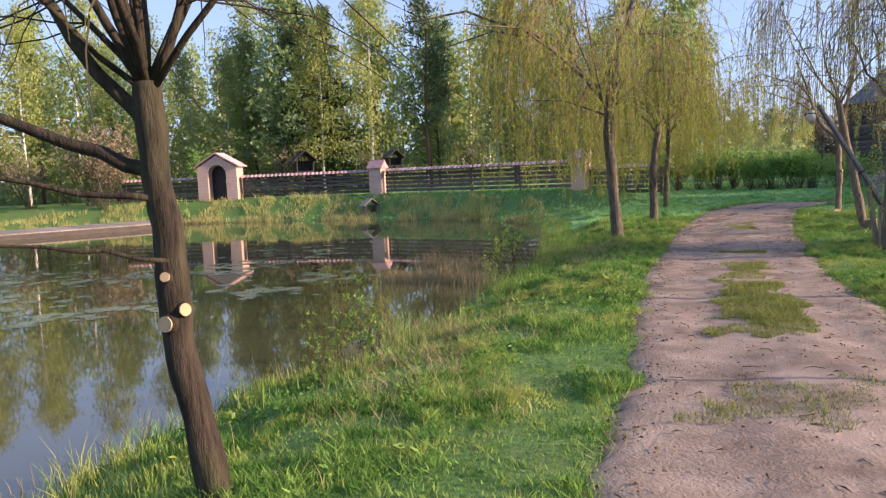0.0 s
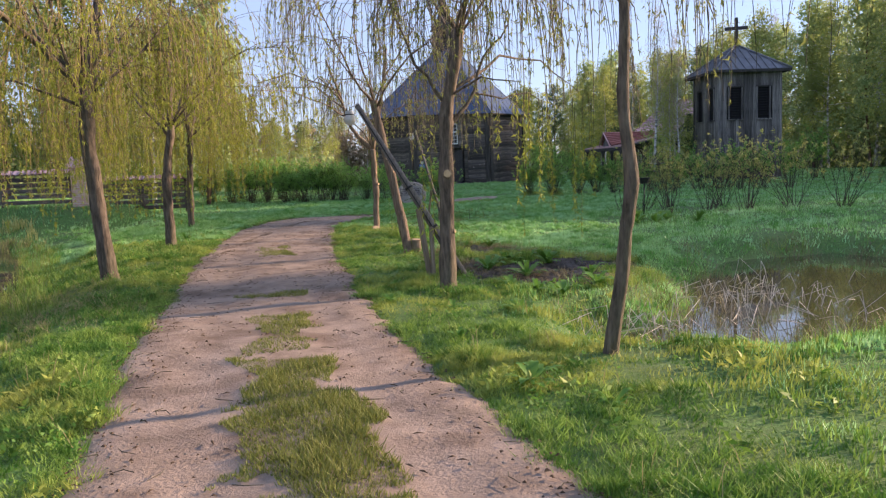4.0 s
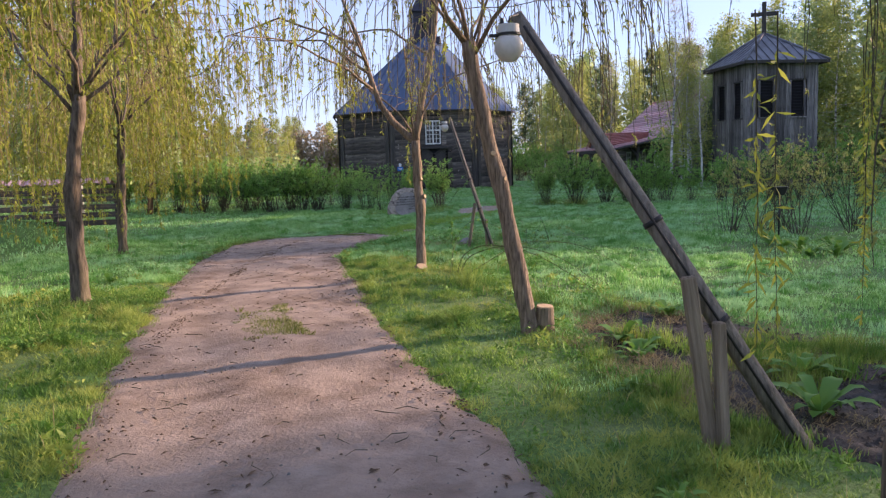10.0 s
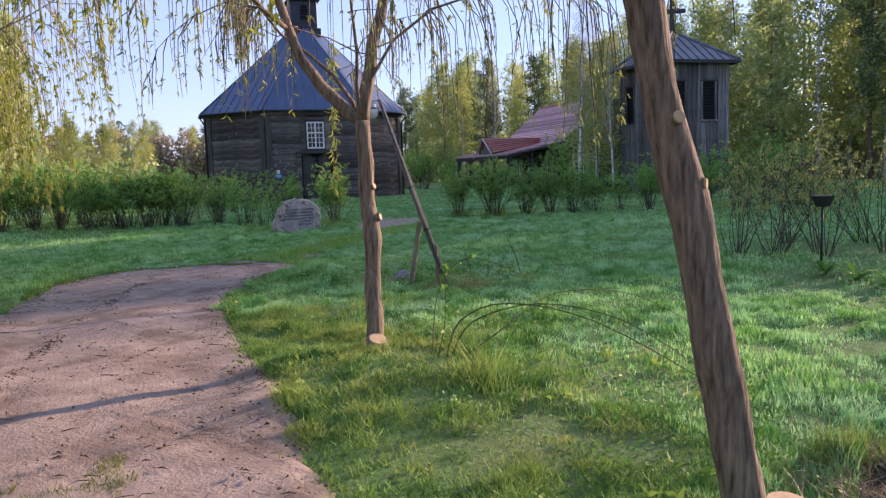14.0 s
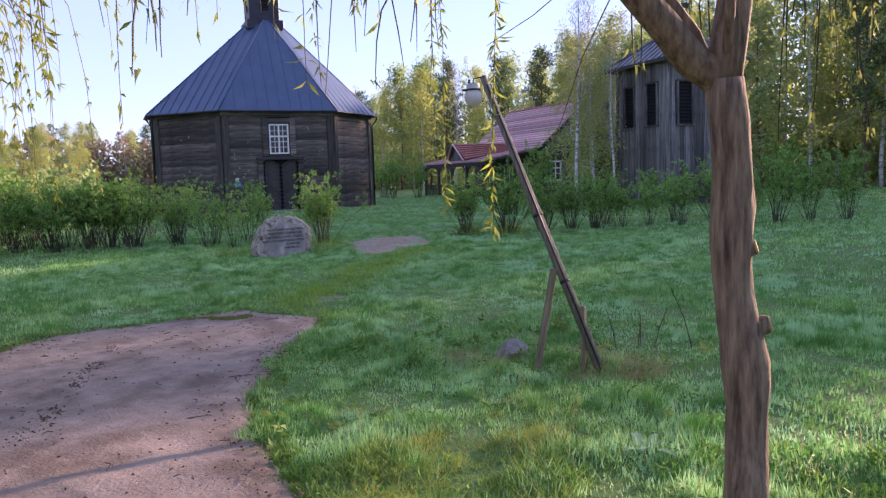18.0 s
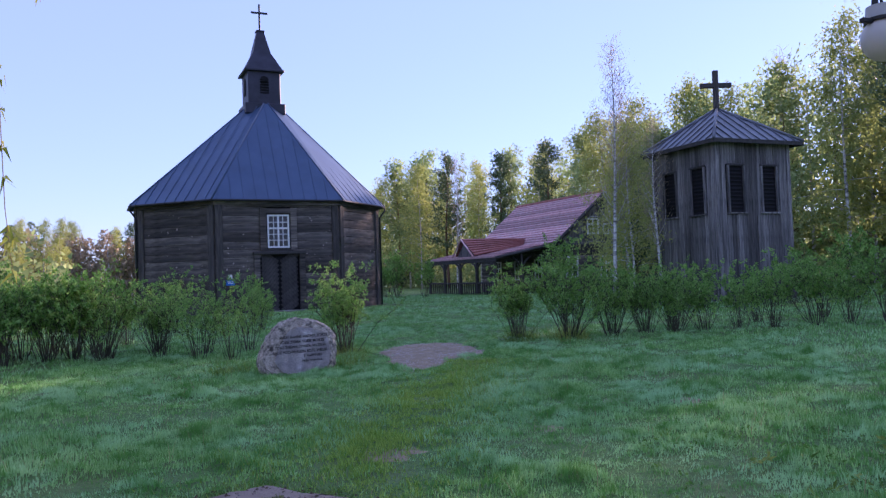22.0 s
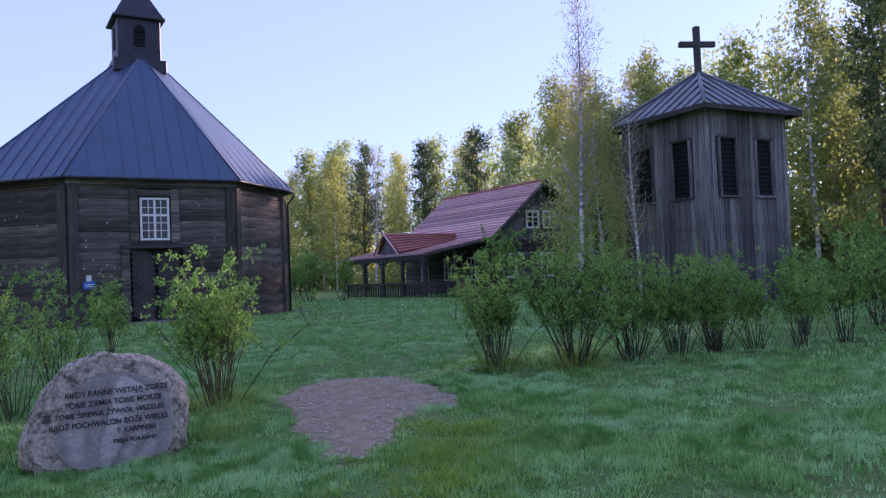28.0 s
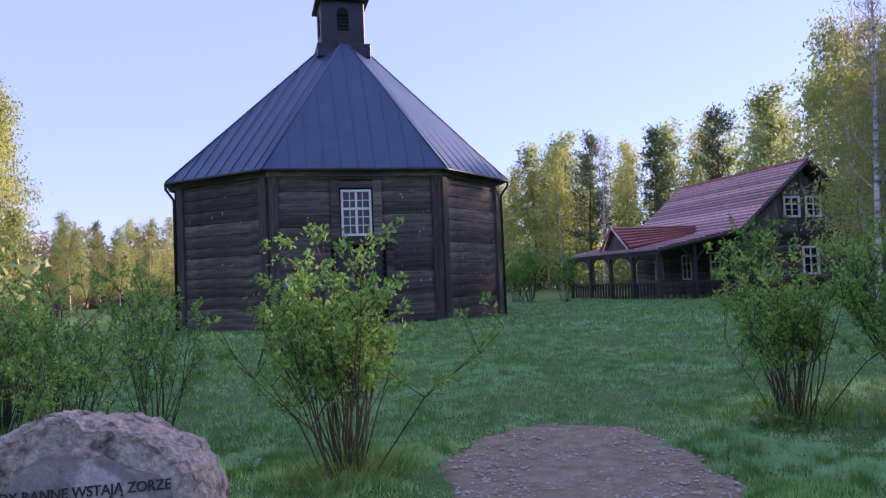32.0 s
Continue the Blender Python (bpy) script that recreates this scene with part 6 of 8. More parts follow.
for x, y, s in ((17.0, 43.9, 1.0), (16.0, 45.6, 1.05), (18.6, 41.6, 0.95), (14.2, 47.0, 1.1), (13.0, 48.0, 1.1), (11.0, 48.4, 1.1), (9.4, 47.6, 1.05), (18.2, 44.6, 0.95), (17.2, 46.4, 1.0), (20.0, 39.6, 0.85), (21.35, 34.75, 0.98), (18.6, 39.4, 0.95), (17.9, 40.6, 1.0), (17.3, 41.6, 1.05), (16.7, 42.6, 1.05), (16.2, 43.6, 1.1), (15.5, 44.4, 1.1), (14.7, 45.2, 1.1), (13.8, 45.9, 1.1), (12.8, 46.4, 1.1), (11.7, 46.8, 1.1), (10.6, 47.0, 1.05), (16.9, 45.2, 1.0), (18.0, 43.0, 0.95), (19.2, 41.0, 0.9), (15.8, 46.6, 1.0), (20.6, 42.0, 0.8), (24.8, 41.8, 0.7), (22.9, 43.4, 0.75), (26.6, 44.6, 0.7), (17.0, 42.1, 1.0), (17.6, 41.1, 1.0), (18.25, 40.0, 0.95), (15.8, 42.6, 0.95), (16.4, 41.6, 0.9), (17.0, 40.5, 0.9), (17.7, 40.1, 0.9), (18.3, 40.2, 0.9), (15.3, 43.4, 1.0), (14.5, 44.2, 1.0)):
    set_bush(NEARBUSH if y < 40 else BUSH, x, y, s * R.uniform(0.92, 1.08))
for x, y, s in ((20.8, 37.3, 0.8), (20.2, 38.0, 0.8), (19.4, 38.5, 0.9), (19.5, 37.2, 0.75), (19.9, 36.6, 0.7)):
    set_bush(OPENBUSH, x, y, s)
for x, y, s in ((25.4, 33.1, 0.92), (25.95, 32.05, 0.95), (27.1, 31.5, 0.85), (27.75, 30.95, 0.8), (28.4, 30.5, 0.8), (29.1, 30.0, 0.85), (29.6, 29.35, 0.85), (30.5, 28.75, 0.9), (31.4, 27.95, 0.95), (31.9, 27.25, 0.95), (32.3, 26.5, 1.0), (33.1, 25.7, 1.0), (33.6, 24.8, 1.0), (29.9, 31.0, 0.75), (32.0, 29.6, 0.82), (34.2, 28.4, 0.95)):
    set_bush(NEARBUSH if x < 29 else BUSH, x, y, s * R.uniform(0.95, 1.1))
for x, y, s in ((18.8, 20.6, 0.85), (19.05, 20.1, 0.9), (19.5, 19.4, 1.0), (20.3, 18.7, 1.0), (21.1, 18.0, 1.05), (20.6, 20.4, 0.9), (22.2, 17.2, 1.1), (21.9, 19.4, 1.0), (23.2, 16.4, 1.1)):
    set_bush(THIN, x, y, s)
for x, y, s in ((46.7, 56.0, 1.5), (47.8, 58.0, 1.4), (46.3, 53.4, 1.2), (49, 60.5, 1.5), (43, 56.5, 1.1), (50.5, 62.5, 1.6), (44.5, 36.5, 1.0), (45.5, 39.5, 1.4), (40.5, 37.5, 0.75), (48, 45, 1.6), (49.8, 46.5, 1.4), (37.5, 33.0, 0.75), (39.5, 30.6, 0.95), (42.5, 29.2, 1.4), (-20, 41.5, 1.0)):
    set_bush(BUSH if x > 0 else THIN, x, y, s)

for x, y, s in ((1.35, 15.3, 0.5), (1.15, 16.3, 0.55), (-0.84, 7.15, 0.5), (-0.75, 7.9, 0.38), (-1.05, 6.4, 0.36), (1.6, 17.6, 0.45), (0.75, 12.6, 0.35), (1.3, 18.9, 0.6), (1.0, 14.2, 0.45), (-0.95, 6.9, 0.4)):
    set_bush(SHOOT, x, y, s)

TAN = [bush_proto(s, 2.1, 26, 2100, 0.6, 0.08, M_GREYBUD, "tan budding shrub on the sunny bank") for s in (56,)]
for x, y, s in ((-18.2, 40.6, 1.9), (-16.9, 41.2, 1.75), (-17.4, 40.0, 1.5), (-21.4, 40.4, 1.25), (-9.0, 44.6, 1.2), (-3.5, 45.2, 1.1), (1.5, 45.0, 1.2)):
    set_bush(TAN, x, y, s)
set_bush(BUSH, -13.4, 43.9, 1.4)


# dense depth of the woods: undergrowth and the trees behind the first rows
def thicket(name, line, width, h, n, leaf, mat, label, seed, lo=0.0):
    rng = np.random.default_rng(seed)
    out = []
    lens = [math.hypot(b[0] - a[0], b[1] - a[1]) for a, b in zip(line, line[1:])]
    for (a, b), ln in zip(zip(line, line[1:]), lens):
        k = int(n * ln / sum(lens))
        t, o, u = rng.uniform(0, 1, k), rng.uniform(0, width, k), rng.uniform(0, 1, k)
        nx, ny = -(b[1] - a[1]) / ln, (b[0] - a[0]) / ln
        x, y = a[0] + (b[0] - a[0]) * t + nx * o, a[1] + (b[1] - a[1]) * t + ny * o
        top = h * (0.72 + 0.2 * np.sin(x * 0.9 + y * 0.7) + 0.14 * np.sin(x * 2.3 - y * 1.9) + 0.1 * np.sin(x * 5.1 + y * 4.3))
        out.append(np.stack([x, y, lo + 0.05 + u * top], -1))
    at = np.concatenate(out)
    ob = big_mesh(name, leaves(rng, at, rng.normal(0, 1, at.shape), leaf, leaf * 0.7, three=True), 3, mat)
    return tagged(ob, label, "wood", kind="stuff")


def deep_wood(line, width, gap, hmin, hmax, radius, count, leaf, mat, label, seed, cone=0.5):
    """Crown beside crown behind the first trees: for each a tapering cloud of leaves with a trunk, as one mesh of stuff."""
    rng = np.random.default_rng(seed)
    out, size, tv, tf = [], [], [], []
    for a, b in zip(line, line[1:]):
        ln = math.hypot(b[0] - a[0], b[1] - a[1])
        nx, ny = -(b[1] - a[1]) / ln, (b[0] - a[0]) / ln
        for _ in range(max(1, int(ln * width / gap ** 2))):
            t, o = rng.uniform(0, 1), rng.uniform(0, width)
            cx, cy = a[0] + (b[0] - a[0]) * t + nx * o, a[1] + (b[1] - a[1]) * t + ny * o
            h, r = rng.uniform(hmin, hmax), radius * rng.uniform(0.8, 1.25)
            g = height(cx, cy)
            h = min(h, tallest(cx, cy) * rng.uniform(0.84, 0.99) - max(0, g))
            u = rng.uniform(0.06, 1, count) ** 0.85
            rr = r * (1.02 - u) ** cone * np.sqrt(rng.uniform(0.1, 1, count)) * (0.8 + 0.2 * np.sin(u * 23 + seed))
            an = rng.uniform(0, 2 * np.pi, count)
            out.append(np.stack([cx + rr * np.cos(an), cy + rr * np.sin(an), g + h * u], -1))
            size.append(leaf * (1.35 - 0.75 * u))
            tube_geo([(cx, cy, g - 0.3), (cx + 0.2, cy, g + h * 0.5), (cx, cy, g + h * 0.97)], [0.13, 0.09, 0.02], 4, tv, tf, False)
            m = count // 5
            u = rng.uniform(0.03, 0.9, m)
            rr = r * 0.62 * (1.02 - u) ** cone * np.sqrt(rng.uniform(0, 1, m))
            an = rng.uniform(0, 2 * np.pi, m)
            out.append(np.stack([cx + rr * np.cos(an), cy + rr * np.sin(an), g + h * u], -1))
            size.append(np.full(m, 0.95) * (1.1 - 0.6 * u))
    at = np.concatenate(out)
    ob = big_mesh("far_wood", leaves(rng, at, rng.normal(0, 1, at.shape), np.concatenate(size), np.concatenate(size) * 0.6, three=True), 3, mat)
    tagged(ob, label, "wood", kind="stuff")
    tagged(mesh_ob("trunks", tv, tf, M_BIRCH, ob), kind="stuff")


NORTH = [(20, 44), (14, 47), (4, 50), (-12, 52), (-34, 51), (-55, 34)][::-1]
EAST = [(61, 13), (58, 25), (67, 43), (75, 60), (79, 86), (72, 108)][::-1]
thicket("undergrowth", NORTH, 9, 2.6, 20000, 0.24, M_MIXLEAF, "dense spring undergrowth at the foot of the wood", 61, 0.6)
# added out of view: lets the sun through in dapples
deep_wood([(63, 8), (64, -14)], 7, 5.0, 15.0, 19.0, 3.0, 420, 0.5, M_MIXLEAF, "unseen open wood to the south, added to dapple the sunlight", 74, 0.4)
thicket("undergrowth", [(x + 13, y + 3) for x, y in EAST[1:]], 4, 5.5, 14000, 0.5, M_MIXLEAF, "dense young growth within the wood", 75)
thicket("undergrowth", EAST, 8, 3.4, 20000, 0.28, M_MIXLEAF, "fresh green undergrowth along the edge of the wood", 62)
deep_wood([(x, y + 6) for x, y in NORTH[:-2]], 8, 3.0, 10, 13.5, 2.6, 560, 0.34, M_MIXLEAF, "deep wood of young trees behind the fence", 63)
deep_wood([(x, y + 8) for x, y in NORTH[:-2]], 6, 4.0, 11, 14.0, 2.6, 520, 0.32, M_BIRCHLEAF, "tall yellow-green birches behind the fence", 67)
deep_wood([(x + 6, y + 2) for x, y in EAST], 6, 3.7, 13, 17, 3.0, 800, 0.33, M_MIXLEAF, "deep wood of mixed trees on the rising ground", 64)
deep_wood([(x + 5, y + 2) for x, y in EAST], 6, 6.6, 14, 18, 2.7, 950, 0.32, M_NEEDLE, "dark pines standing within the wood", 66, 0.45)
deep_wood([(x + 7, y + 2) for x, y in EAST], 6, 4.4, 14, 18, 2.8, 750, 0.3, M_BIRCHLEAF, "yellow-green birches standing within the wood", 68)
deep_wood([(72, 112), (42, 140), (10, 146), (-30, 120), (-60, 80)], 10, 4.2, 6.5, 9.0, 3.0, 420, 0.55, M_GREYBUD, "distant pale spring wood beyond the fields", 65, 0.4)
deep_wood([(70, 110), (42, 136), (10, 142)], 8, 10.0, 8, 10.5, 2.6, 420, 0.5, M_NEEDLE, "distant dark pines beyond the fields", 69, 0.5)
thicket("undergrowth", [(8, 118), (28, 112), (52, 116)], 8, 8.5, 11000, 0.7, M_GREYBUD, "pale far wood beyond the church", 76)
deep_wood([(69, 47), (62, 29)], 5, 2.9, 14.0, 17.0, 3.0, 620, 0.36, M_MIXLEAF, "dense wood behind the bell tower", 72, 0.35)
deep_wood([(62, 30), (62, 23)], 6, 3.4, 16.5, 20.0, 3.0, 560, 0.34, M_MIXLEAF, "tall airy wood on the eastern slope", 70, 0.4)
# added out of view to keep the sun off the meadow
deep_wood([(61, 23), (62, 11)], 9, 2.3, 19.0, 22.5, 3.4, 420, 0.6, M_MIXLEAF, "unseen dense wood to the south-east, added to shade the meadow", 73, 0.3)
# added out of view, its height set by where the meadow's shade should end
deep_wood([(61, 12), (62, 2)], 6, 2.0, 16.2, 17.3, 3.4, 480, 0.6, M_MIXLEAF, "unseen dense wood to the south, added to cut sunlight on the meadow", 77, 0.25)
# ring added out of view, so the window panes mirror something dark
deep_wood([(-60, 80), (-85, 20), (-60, -50), (0, -85), (52, -62)], 10, 7.0, 9, 12.5, 3.4, 160, 0.9, M_MIXLEAF, "unseen ring of distant wood, added to darken window reflections", 71, 0.4)

# ---- grass, herbs and small things ----
GX, GY, GH = np.array(gx), np.array(gy), np.array([v[2] for v in gv]).reshape(len(gy), len(gx))


def lie(x, y):
    """The height of the ground sheet under arrays of points."""
    i = np.clip(np.searchsorted(GX, x) - 1, 0, len(GX) - 2)
    j = np.clip(np.searchsorted(GY, y) - 1, 0, len(GY) - 2)
    u, v = (x - GX[i]) / (GX[i + 1] - GX[i]), (y - GY[j]) / (GY[j + 1] - GY[j])
    return GH[j, i] * (1 - u) * (1 - v) + GH[j, i + 1] * u * (1 - v) + GH[j + 1, i] * (1 - u) * v + GH[j + 1, i + 1] * u * v


def far_in(poly, x, y):
    """signed() for arrays."""
    inside, best = np.zeros(len(x), bool), np.full(len(x), 1e9)
    for i in range(len(poly)):
        (ax, ay), (bx, by) = poly[i - 1], poly[i]
        with np.errstate(divide="ignore", invalid="ignore"):
            cross_ = ((ay > y) != (by > y)) & (x < (bx - ax) * (y - ay) / ((by - ay) or 1e-9) + ax)
        inside ^= cross_
        dx, dy = bx - ax, by - ay
        k = np.clip(((x - ax) * dx + (y - ay) * dy) / (dx * dx + dy * dy), 0, 1)
        best = np.minimum(best, np.hypot(ax + k * dx - x, ay + k * dy - y))
    return np.where(inside, best, -best)


def lattice(x, y, seed):
    """Smooth value noise over arrays of points, one cell to the unit, 0 to 1."""
    i, j = np.floor(x).astype(np.int64), np.floor(y).astype(np.int64)
    u, v = x - i, y - j
    u, v = u * u * (3 - 2 * u), v * v * (3 - 2 * v)

    def at(a, b):
        h = (a * 374761393 + b * 668265263 + seed * 974711) & 0x7FFFFFFF
        h = ((h ^ (h >> 13)) * 1274126177) & 0x7FFFFFFF
        return ((h ^ (h >> 16)) & 0xFFFF) / 65535.0
    return (at(i, j) * (1 - u) + at(i + 1, j) * u) * (1 - v) + (at(i, j + 1) * (1 - u) + at(i + 1, j + 1) * u) * v


def clumpy(x, y, s=1.0):
    """Uneven clumps between 0 and 1, about a metre across at s = 1."""
    x, y = np.asarray(x, float), np.asarray(y, float)
    c = 0.5 * lattice(x * 0.95 * s + 40, y * 0.95 * s + 70, 1) + 0.32 * lattice(x * 2.3 * s + 15, y * 2.3 * s + 33, 2) + 0.18 * lattice(x * 5.3 * s + 9, y * 5.3 * s + 21, 3)
    return np.clip(0.5 + 1.7 * (c - 0.5), 0, 1)


def blades(name, x, y, z, lo, hi, width, mat, label, category, seed, lean=0.5, parent=None, simple=False):
    """Curved blades of grass, each of one quad and a tip, as one mesh of stuff."""
    rng = np.random.default_rng(seed)
    n = len(x)
    a, b = rng.uniform(0, 2 * np.pi, n), rng.uniform(0, 2 * np.pi, n)
    ln = np.asarray(lo + (hi - lo) * rng.beta(1.6, 2.2, n)) * np.ones(n)
    ln = ln * (0.42 + 0.5 * clumpy(x, y, 0.8) + 1.15 * clumpy(y, x + 5, 2.6) ** 2)
    w = width * rng.uniform(0.6, 1.2, n)
    le = lean * rng.uniform(0.15, 1.1, n) * ln
    base = np.stack([x, y, z], -1)
    s = np.stack([np.cos(b), np.sin(b), np.zeros(n)], -1) * w[:, None] / 2
    d = np.stack([np.cos(a), np.sin(a), np.zeros(n)], -1) * le[:, None]
    up = np.stack([np.zeros(n), np.zeros(n), ln], -1)
    if simple:
        v = np.stack([base - s, base + s, base + d + up * 0.92], 1)
        ob = big_mesh(name, v.reshape(-1, 3), 3, mat, parent)
        return tagged(ob, label, category, kind="stuff")
    v = np.empty((n, 5, 3), np.float32)
    v[:, 0], v[:, 1] = base - s, base + s
    v[:, 2], v[:, 3] = base - s * 0.75 + d * 0.35 + up * 0.55, base + s * 0.75 + d * 0.35 + up * 0.55
    v[:, 4] = base + d + up * 0.92
    me = bpy.data.meshes.new(name)
    me.vertices.add(5 * n)
    me.vertices.foreach_set("co", v.ravel())
    idx = (np.arange(n, dtype=np.int32) * 5)[:, None] + np.array([0, 1, 3, 2, 2, 3, 4], np.int32)
    me.loops.add(7 * n)
    me.loops.foreach_set("vertex_index", idx.ravel())
    me.polygons.add(2 * n)
    st = (np.arange(n, dtype=np.int32) * 7)[:, None] + np.array([0, 4], np.int32)
    me.polygons.foreach_set("loop_start", st.ravel())
    me.update(calc_edges=True)
    me.materials.append(mat)
    ob = new(name, me)
    if parent:
        ob.parent = parent
    return tagged(ob, label, category, kind="stuff")


SPINE = [(0, 0), (1.7, 4.5), (3.3, 9.5), (5.0, 13.5), (7.0, 17.9), (9.0, 21.6), (12.4, 25.2), (18.0, 29.7), (20, 31.5), (23, 34), (27, 37.5)]
PATHPOLY, DIRTPOLY = LEFT + RIGHT[::-1], DIRT_A + DIRT_B[::-1]
OUTLINE = [(-5, -4), (16, -4), (34, 20), (40, 40), (28, 47), (14, 47), (4, 32), (-1.5, 10), (-5, 3)]


def sow(n, near, far, seed, dens=0.35, along=False):
    """Points on the turf between near and far metres from the middle of the way."""
    rng = np.random.default_rng(seed)
    if along:
        seg = [math.hypot(b[0] - a[0], b[1] - a[1]) for a, b in zip(SPINE, SPINE[1:])]
        k = rng.choice(len(seg), n, p=np.array(seg) / sum(seg))
        a, b = np.array(SPINE)[k], np.array(SPINE)[k + 1]
        d = (b - a) / np.hypot(*(b - a).T)[:, None]
        p = a + (b - a) * np.where(k == len(seg) - 1, rng.uniform(-0.1, 2.4, n), rng.uniform(-0.08, 1.08, n))[:, None] + np.stack([-d[:, 1], d[:, 0]], -1) * rng.uniform(-far, far, n)[:, None]
        x, y = p[:, 0], p[:, 1]
    else:
        x, y = rng.uniform(-8, 60, n), rng.uniform(-3, 58, n)
    best = np.full(n, 1e9)
    for (ax, ay), (bx, by) in zip(SPINE, SPINE[1:]):
        dx, dy = bx - ax, by - ay
        k = np.clip(((x - ax) * dx + (y - ay) * dy) / (dx * dx + dy * dy), 0, 1)
        best = np.minimum(best, np.hypot(ax + k * dx - x, ay + k * dy - y))
    ok = (best >= near) & (best < far)
    x, y = x[ok], y[ok]
    rag = 0.1 * np.sin(x * 9 + y * 4) + 0.08 * np.sin(y * 13 - x * 5)
    ok = (far_in(PATHPOLY, x, y) < 0.06 + rag) & (far_in(DIRTPOLY, x, y) < 0.04 + rag) & (far_in(POND, x, y) < -0.08) & (far_in(MARSH, x, y) < -0.1) & (far_in(MUD, x, y) < -0.05 + 0.3 * (clumpy(x, y, 1.5) - 0.5))
    lx, ly = (x - 31.69) * 0.889 - (y - 49.14) * 0.458, (x - 31.69) * 0.458 + (y - 49.14) * 0.889
    ok &= ~((np.abs(lx) < 6) & (ly > 0) & (ly < 8))
    ok &= rng.uniform(0, 1, len(x)) < np.maximum(0.34, dens * 0.7 + 1.9 * (0.35 * clumpy(x, y, 0.8) + 0.65 * clumpy(y, x + 5, 2.6) - 0.28))
    x, y = x[ok], y[ok]
    return x, y, lie(x, y) - 0.01 + 0.06 * clumpy(y, x + 5, 2.6) ** 2


MUD = [(7.9, 11.9), (7.7, 12.6), (8.2, 14.2), (9.3, 16.1), (10.2, 16.2), (10.4, 15.2), (10.2, 13.6), (10.4, 12.2), (9.4, 11.2), (8.4, 11.0)]
mv, mf = [], []
for i in range(91):
    for j in range(61):
        x, y = 7.4 + 3.4 * j / 60, 10.8 + 5.6 * i / 90
        s = signed(MUD, x, y)
        rough = 0.03 * noise.noise((x * 4, y * 4, 2)) + 0.03 * abs(noise.noise((x * 11, y * 11, 5))) + 0.018 * noise.noise((x * 23, y * 23, 7))
        mv.append((x, y, height(x, y) - 0.03 + 0.045 * step((s + 0.15) / 0.3) + rough * step(s / 0.2 + 0.5)))
        if i and j:
            k = i * 61 + j
            mf.append((k - 62, k - 61, k, k - 1))
tagged(mesh_ob("mud", mv, mf, M_MUD, smooth=True), "wet black mud with rotting leaves beside the marsh", "mud", kind="structure")

def dewy(x, y, seed):
    """Whether a point lies on the dewy, shaded meadow side, past a ragged border."""
    best, side = np.full(len(x), 1e9), np.zeros(len(x))
    for (ax, ay), (bx, by) in zip(SPINE, SPINE[1:]):
        dx, dy = bx - ax, by - ay
        k = np.clip(((x - ax) * dx + (y - ay) * dy) / (dx * dx + dy * dy), 0, 1)
        d = np.hypot(ax + k * dx - x, ay + k * dy - y)
        side = np.where(d < best, np.sign((x - ax) * dy - (y - ay) * dx), side)
        best = np.minimum(best, d)
    edge = best * side + 2.2 * (clumpy(x, y, 0.8) - 0.5) + np.random.default_rng(seed).normal(0, 0.5, len(x)) + np.clip((y - 15) * 0.12, -3, 1.5)
    return (edge > 3.0) | (y + 1.6 * (clumpy(x, y, 0.9) - 0.5) > 22.6) | ((x > 14) & (y > 25) & (edge + 1.2 * (x - 14) > 2.4))


x, y, z = sow(1000000, 0.0, 2.9, 71, 0.5, True)
sel = ~dewy(x, y, 68)
blades("grass", x[sel], y[sel], z[sel], 0.025, 0.085, 0.011, M_GRASS, "short bright spring grass along the path edges", "grass", 72, 1.2, simple=True)
tx, ty = 0.878, 0.479
ta, to = (x - 13.6) * tx + (y - 27.2) * ty, np.abs((y - 27.2) * tx - (x - 13.6) * ty)
trail = (ta > -0.5) & (ta < 9.2) & (np.random.default_rng(66).uniform(0, 1, len(x)) < 0.85 * np.exp(-(to / 0.8) ** 2) * (0.5 + clumpy(x, y, 1.2)))
blades("grass", x[trail], y[trail], z[trail], 0.02, 0.07, 0.0125, M_MOSS, "short yellow-green trodden grass leading to the boulder", "grass", 69, 0.8, simple=True)
sel |= trail
blades("grass", x[~sel], y[~sel], z[~sel], 0.025, 0.085, 0.012, M_DEW, "dewy grey-green meadow grass in the shade", "grass", 70, simple=True)
x, y, z = sow(950000, 2.9, 7.0, 73, 0.5, True)
sel = ~dewy(x, y, 67)
blades("grass", x[sel], y[sel], z[sel], 0.035, 0.11, 0.015, M_GRASS, "lush spring grass on the banks beside the path", "grass", 74, simple=True)
blades("grass", x[~sel], y[~sel], z[~sel], 0.03, 0.09, 0.018, M_DEW, "dewy grey-green meadow grass in the shade", "grass", 75, simple=True)
x, y, z = sow(620000, 7.0, 32.0, 76, 0.5)
blades("grass", x, y, z, 0.04, 0.1, 0.036, M_DEW, "dewy grey-green meadow grass in the shade", "grass", 77, simple=True)
# taller tufts on the pond bank, dry stems and reeds
rng = np.random.default_rng(78)
def ringed(poly, n, lo, hi, seed, box_):
    g = np.random.default_rng(seed)
    x, y = g.uniform(box_[0], box_[1], n), g.uniform(box_[2], box_[3], n)
    s = far_in(poly, x, y)
    ok = (s > lo) & (s < hi) & (clumpy(x, y, 1.2) > 0.5)
    return x[ok], y[ok], lie(x[ok], y[ok])
x, y, z = ringed(POND, 130000, -0.75, 0.1, 79, (-5, 4.5, 2, 33))
blades("tall_grass", x, y, z, 0.1, 0.34, 0.008, M_GRASS, "tall green grass leaning over the pond bank", "grass", 80, 0.7)
x, y, z = ringed(POND, 26000, -0.6, 0.3, 81, (-5, 4.5, 2, 33))
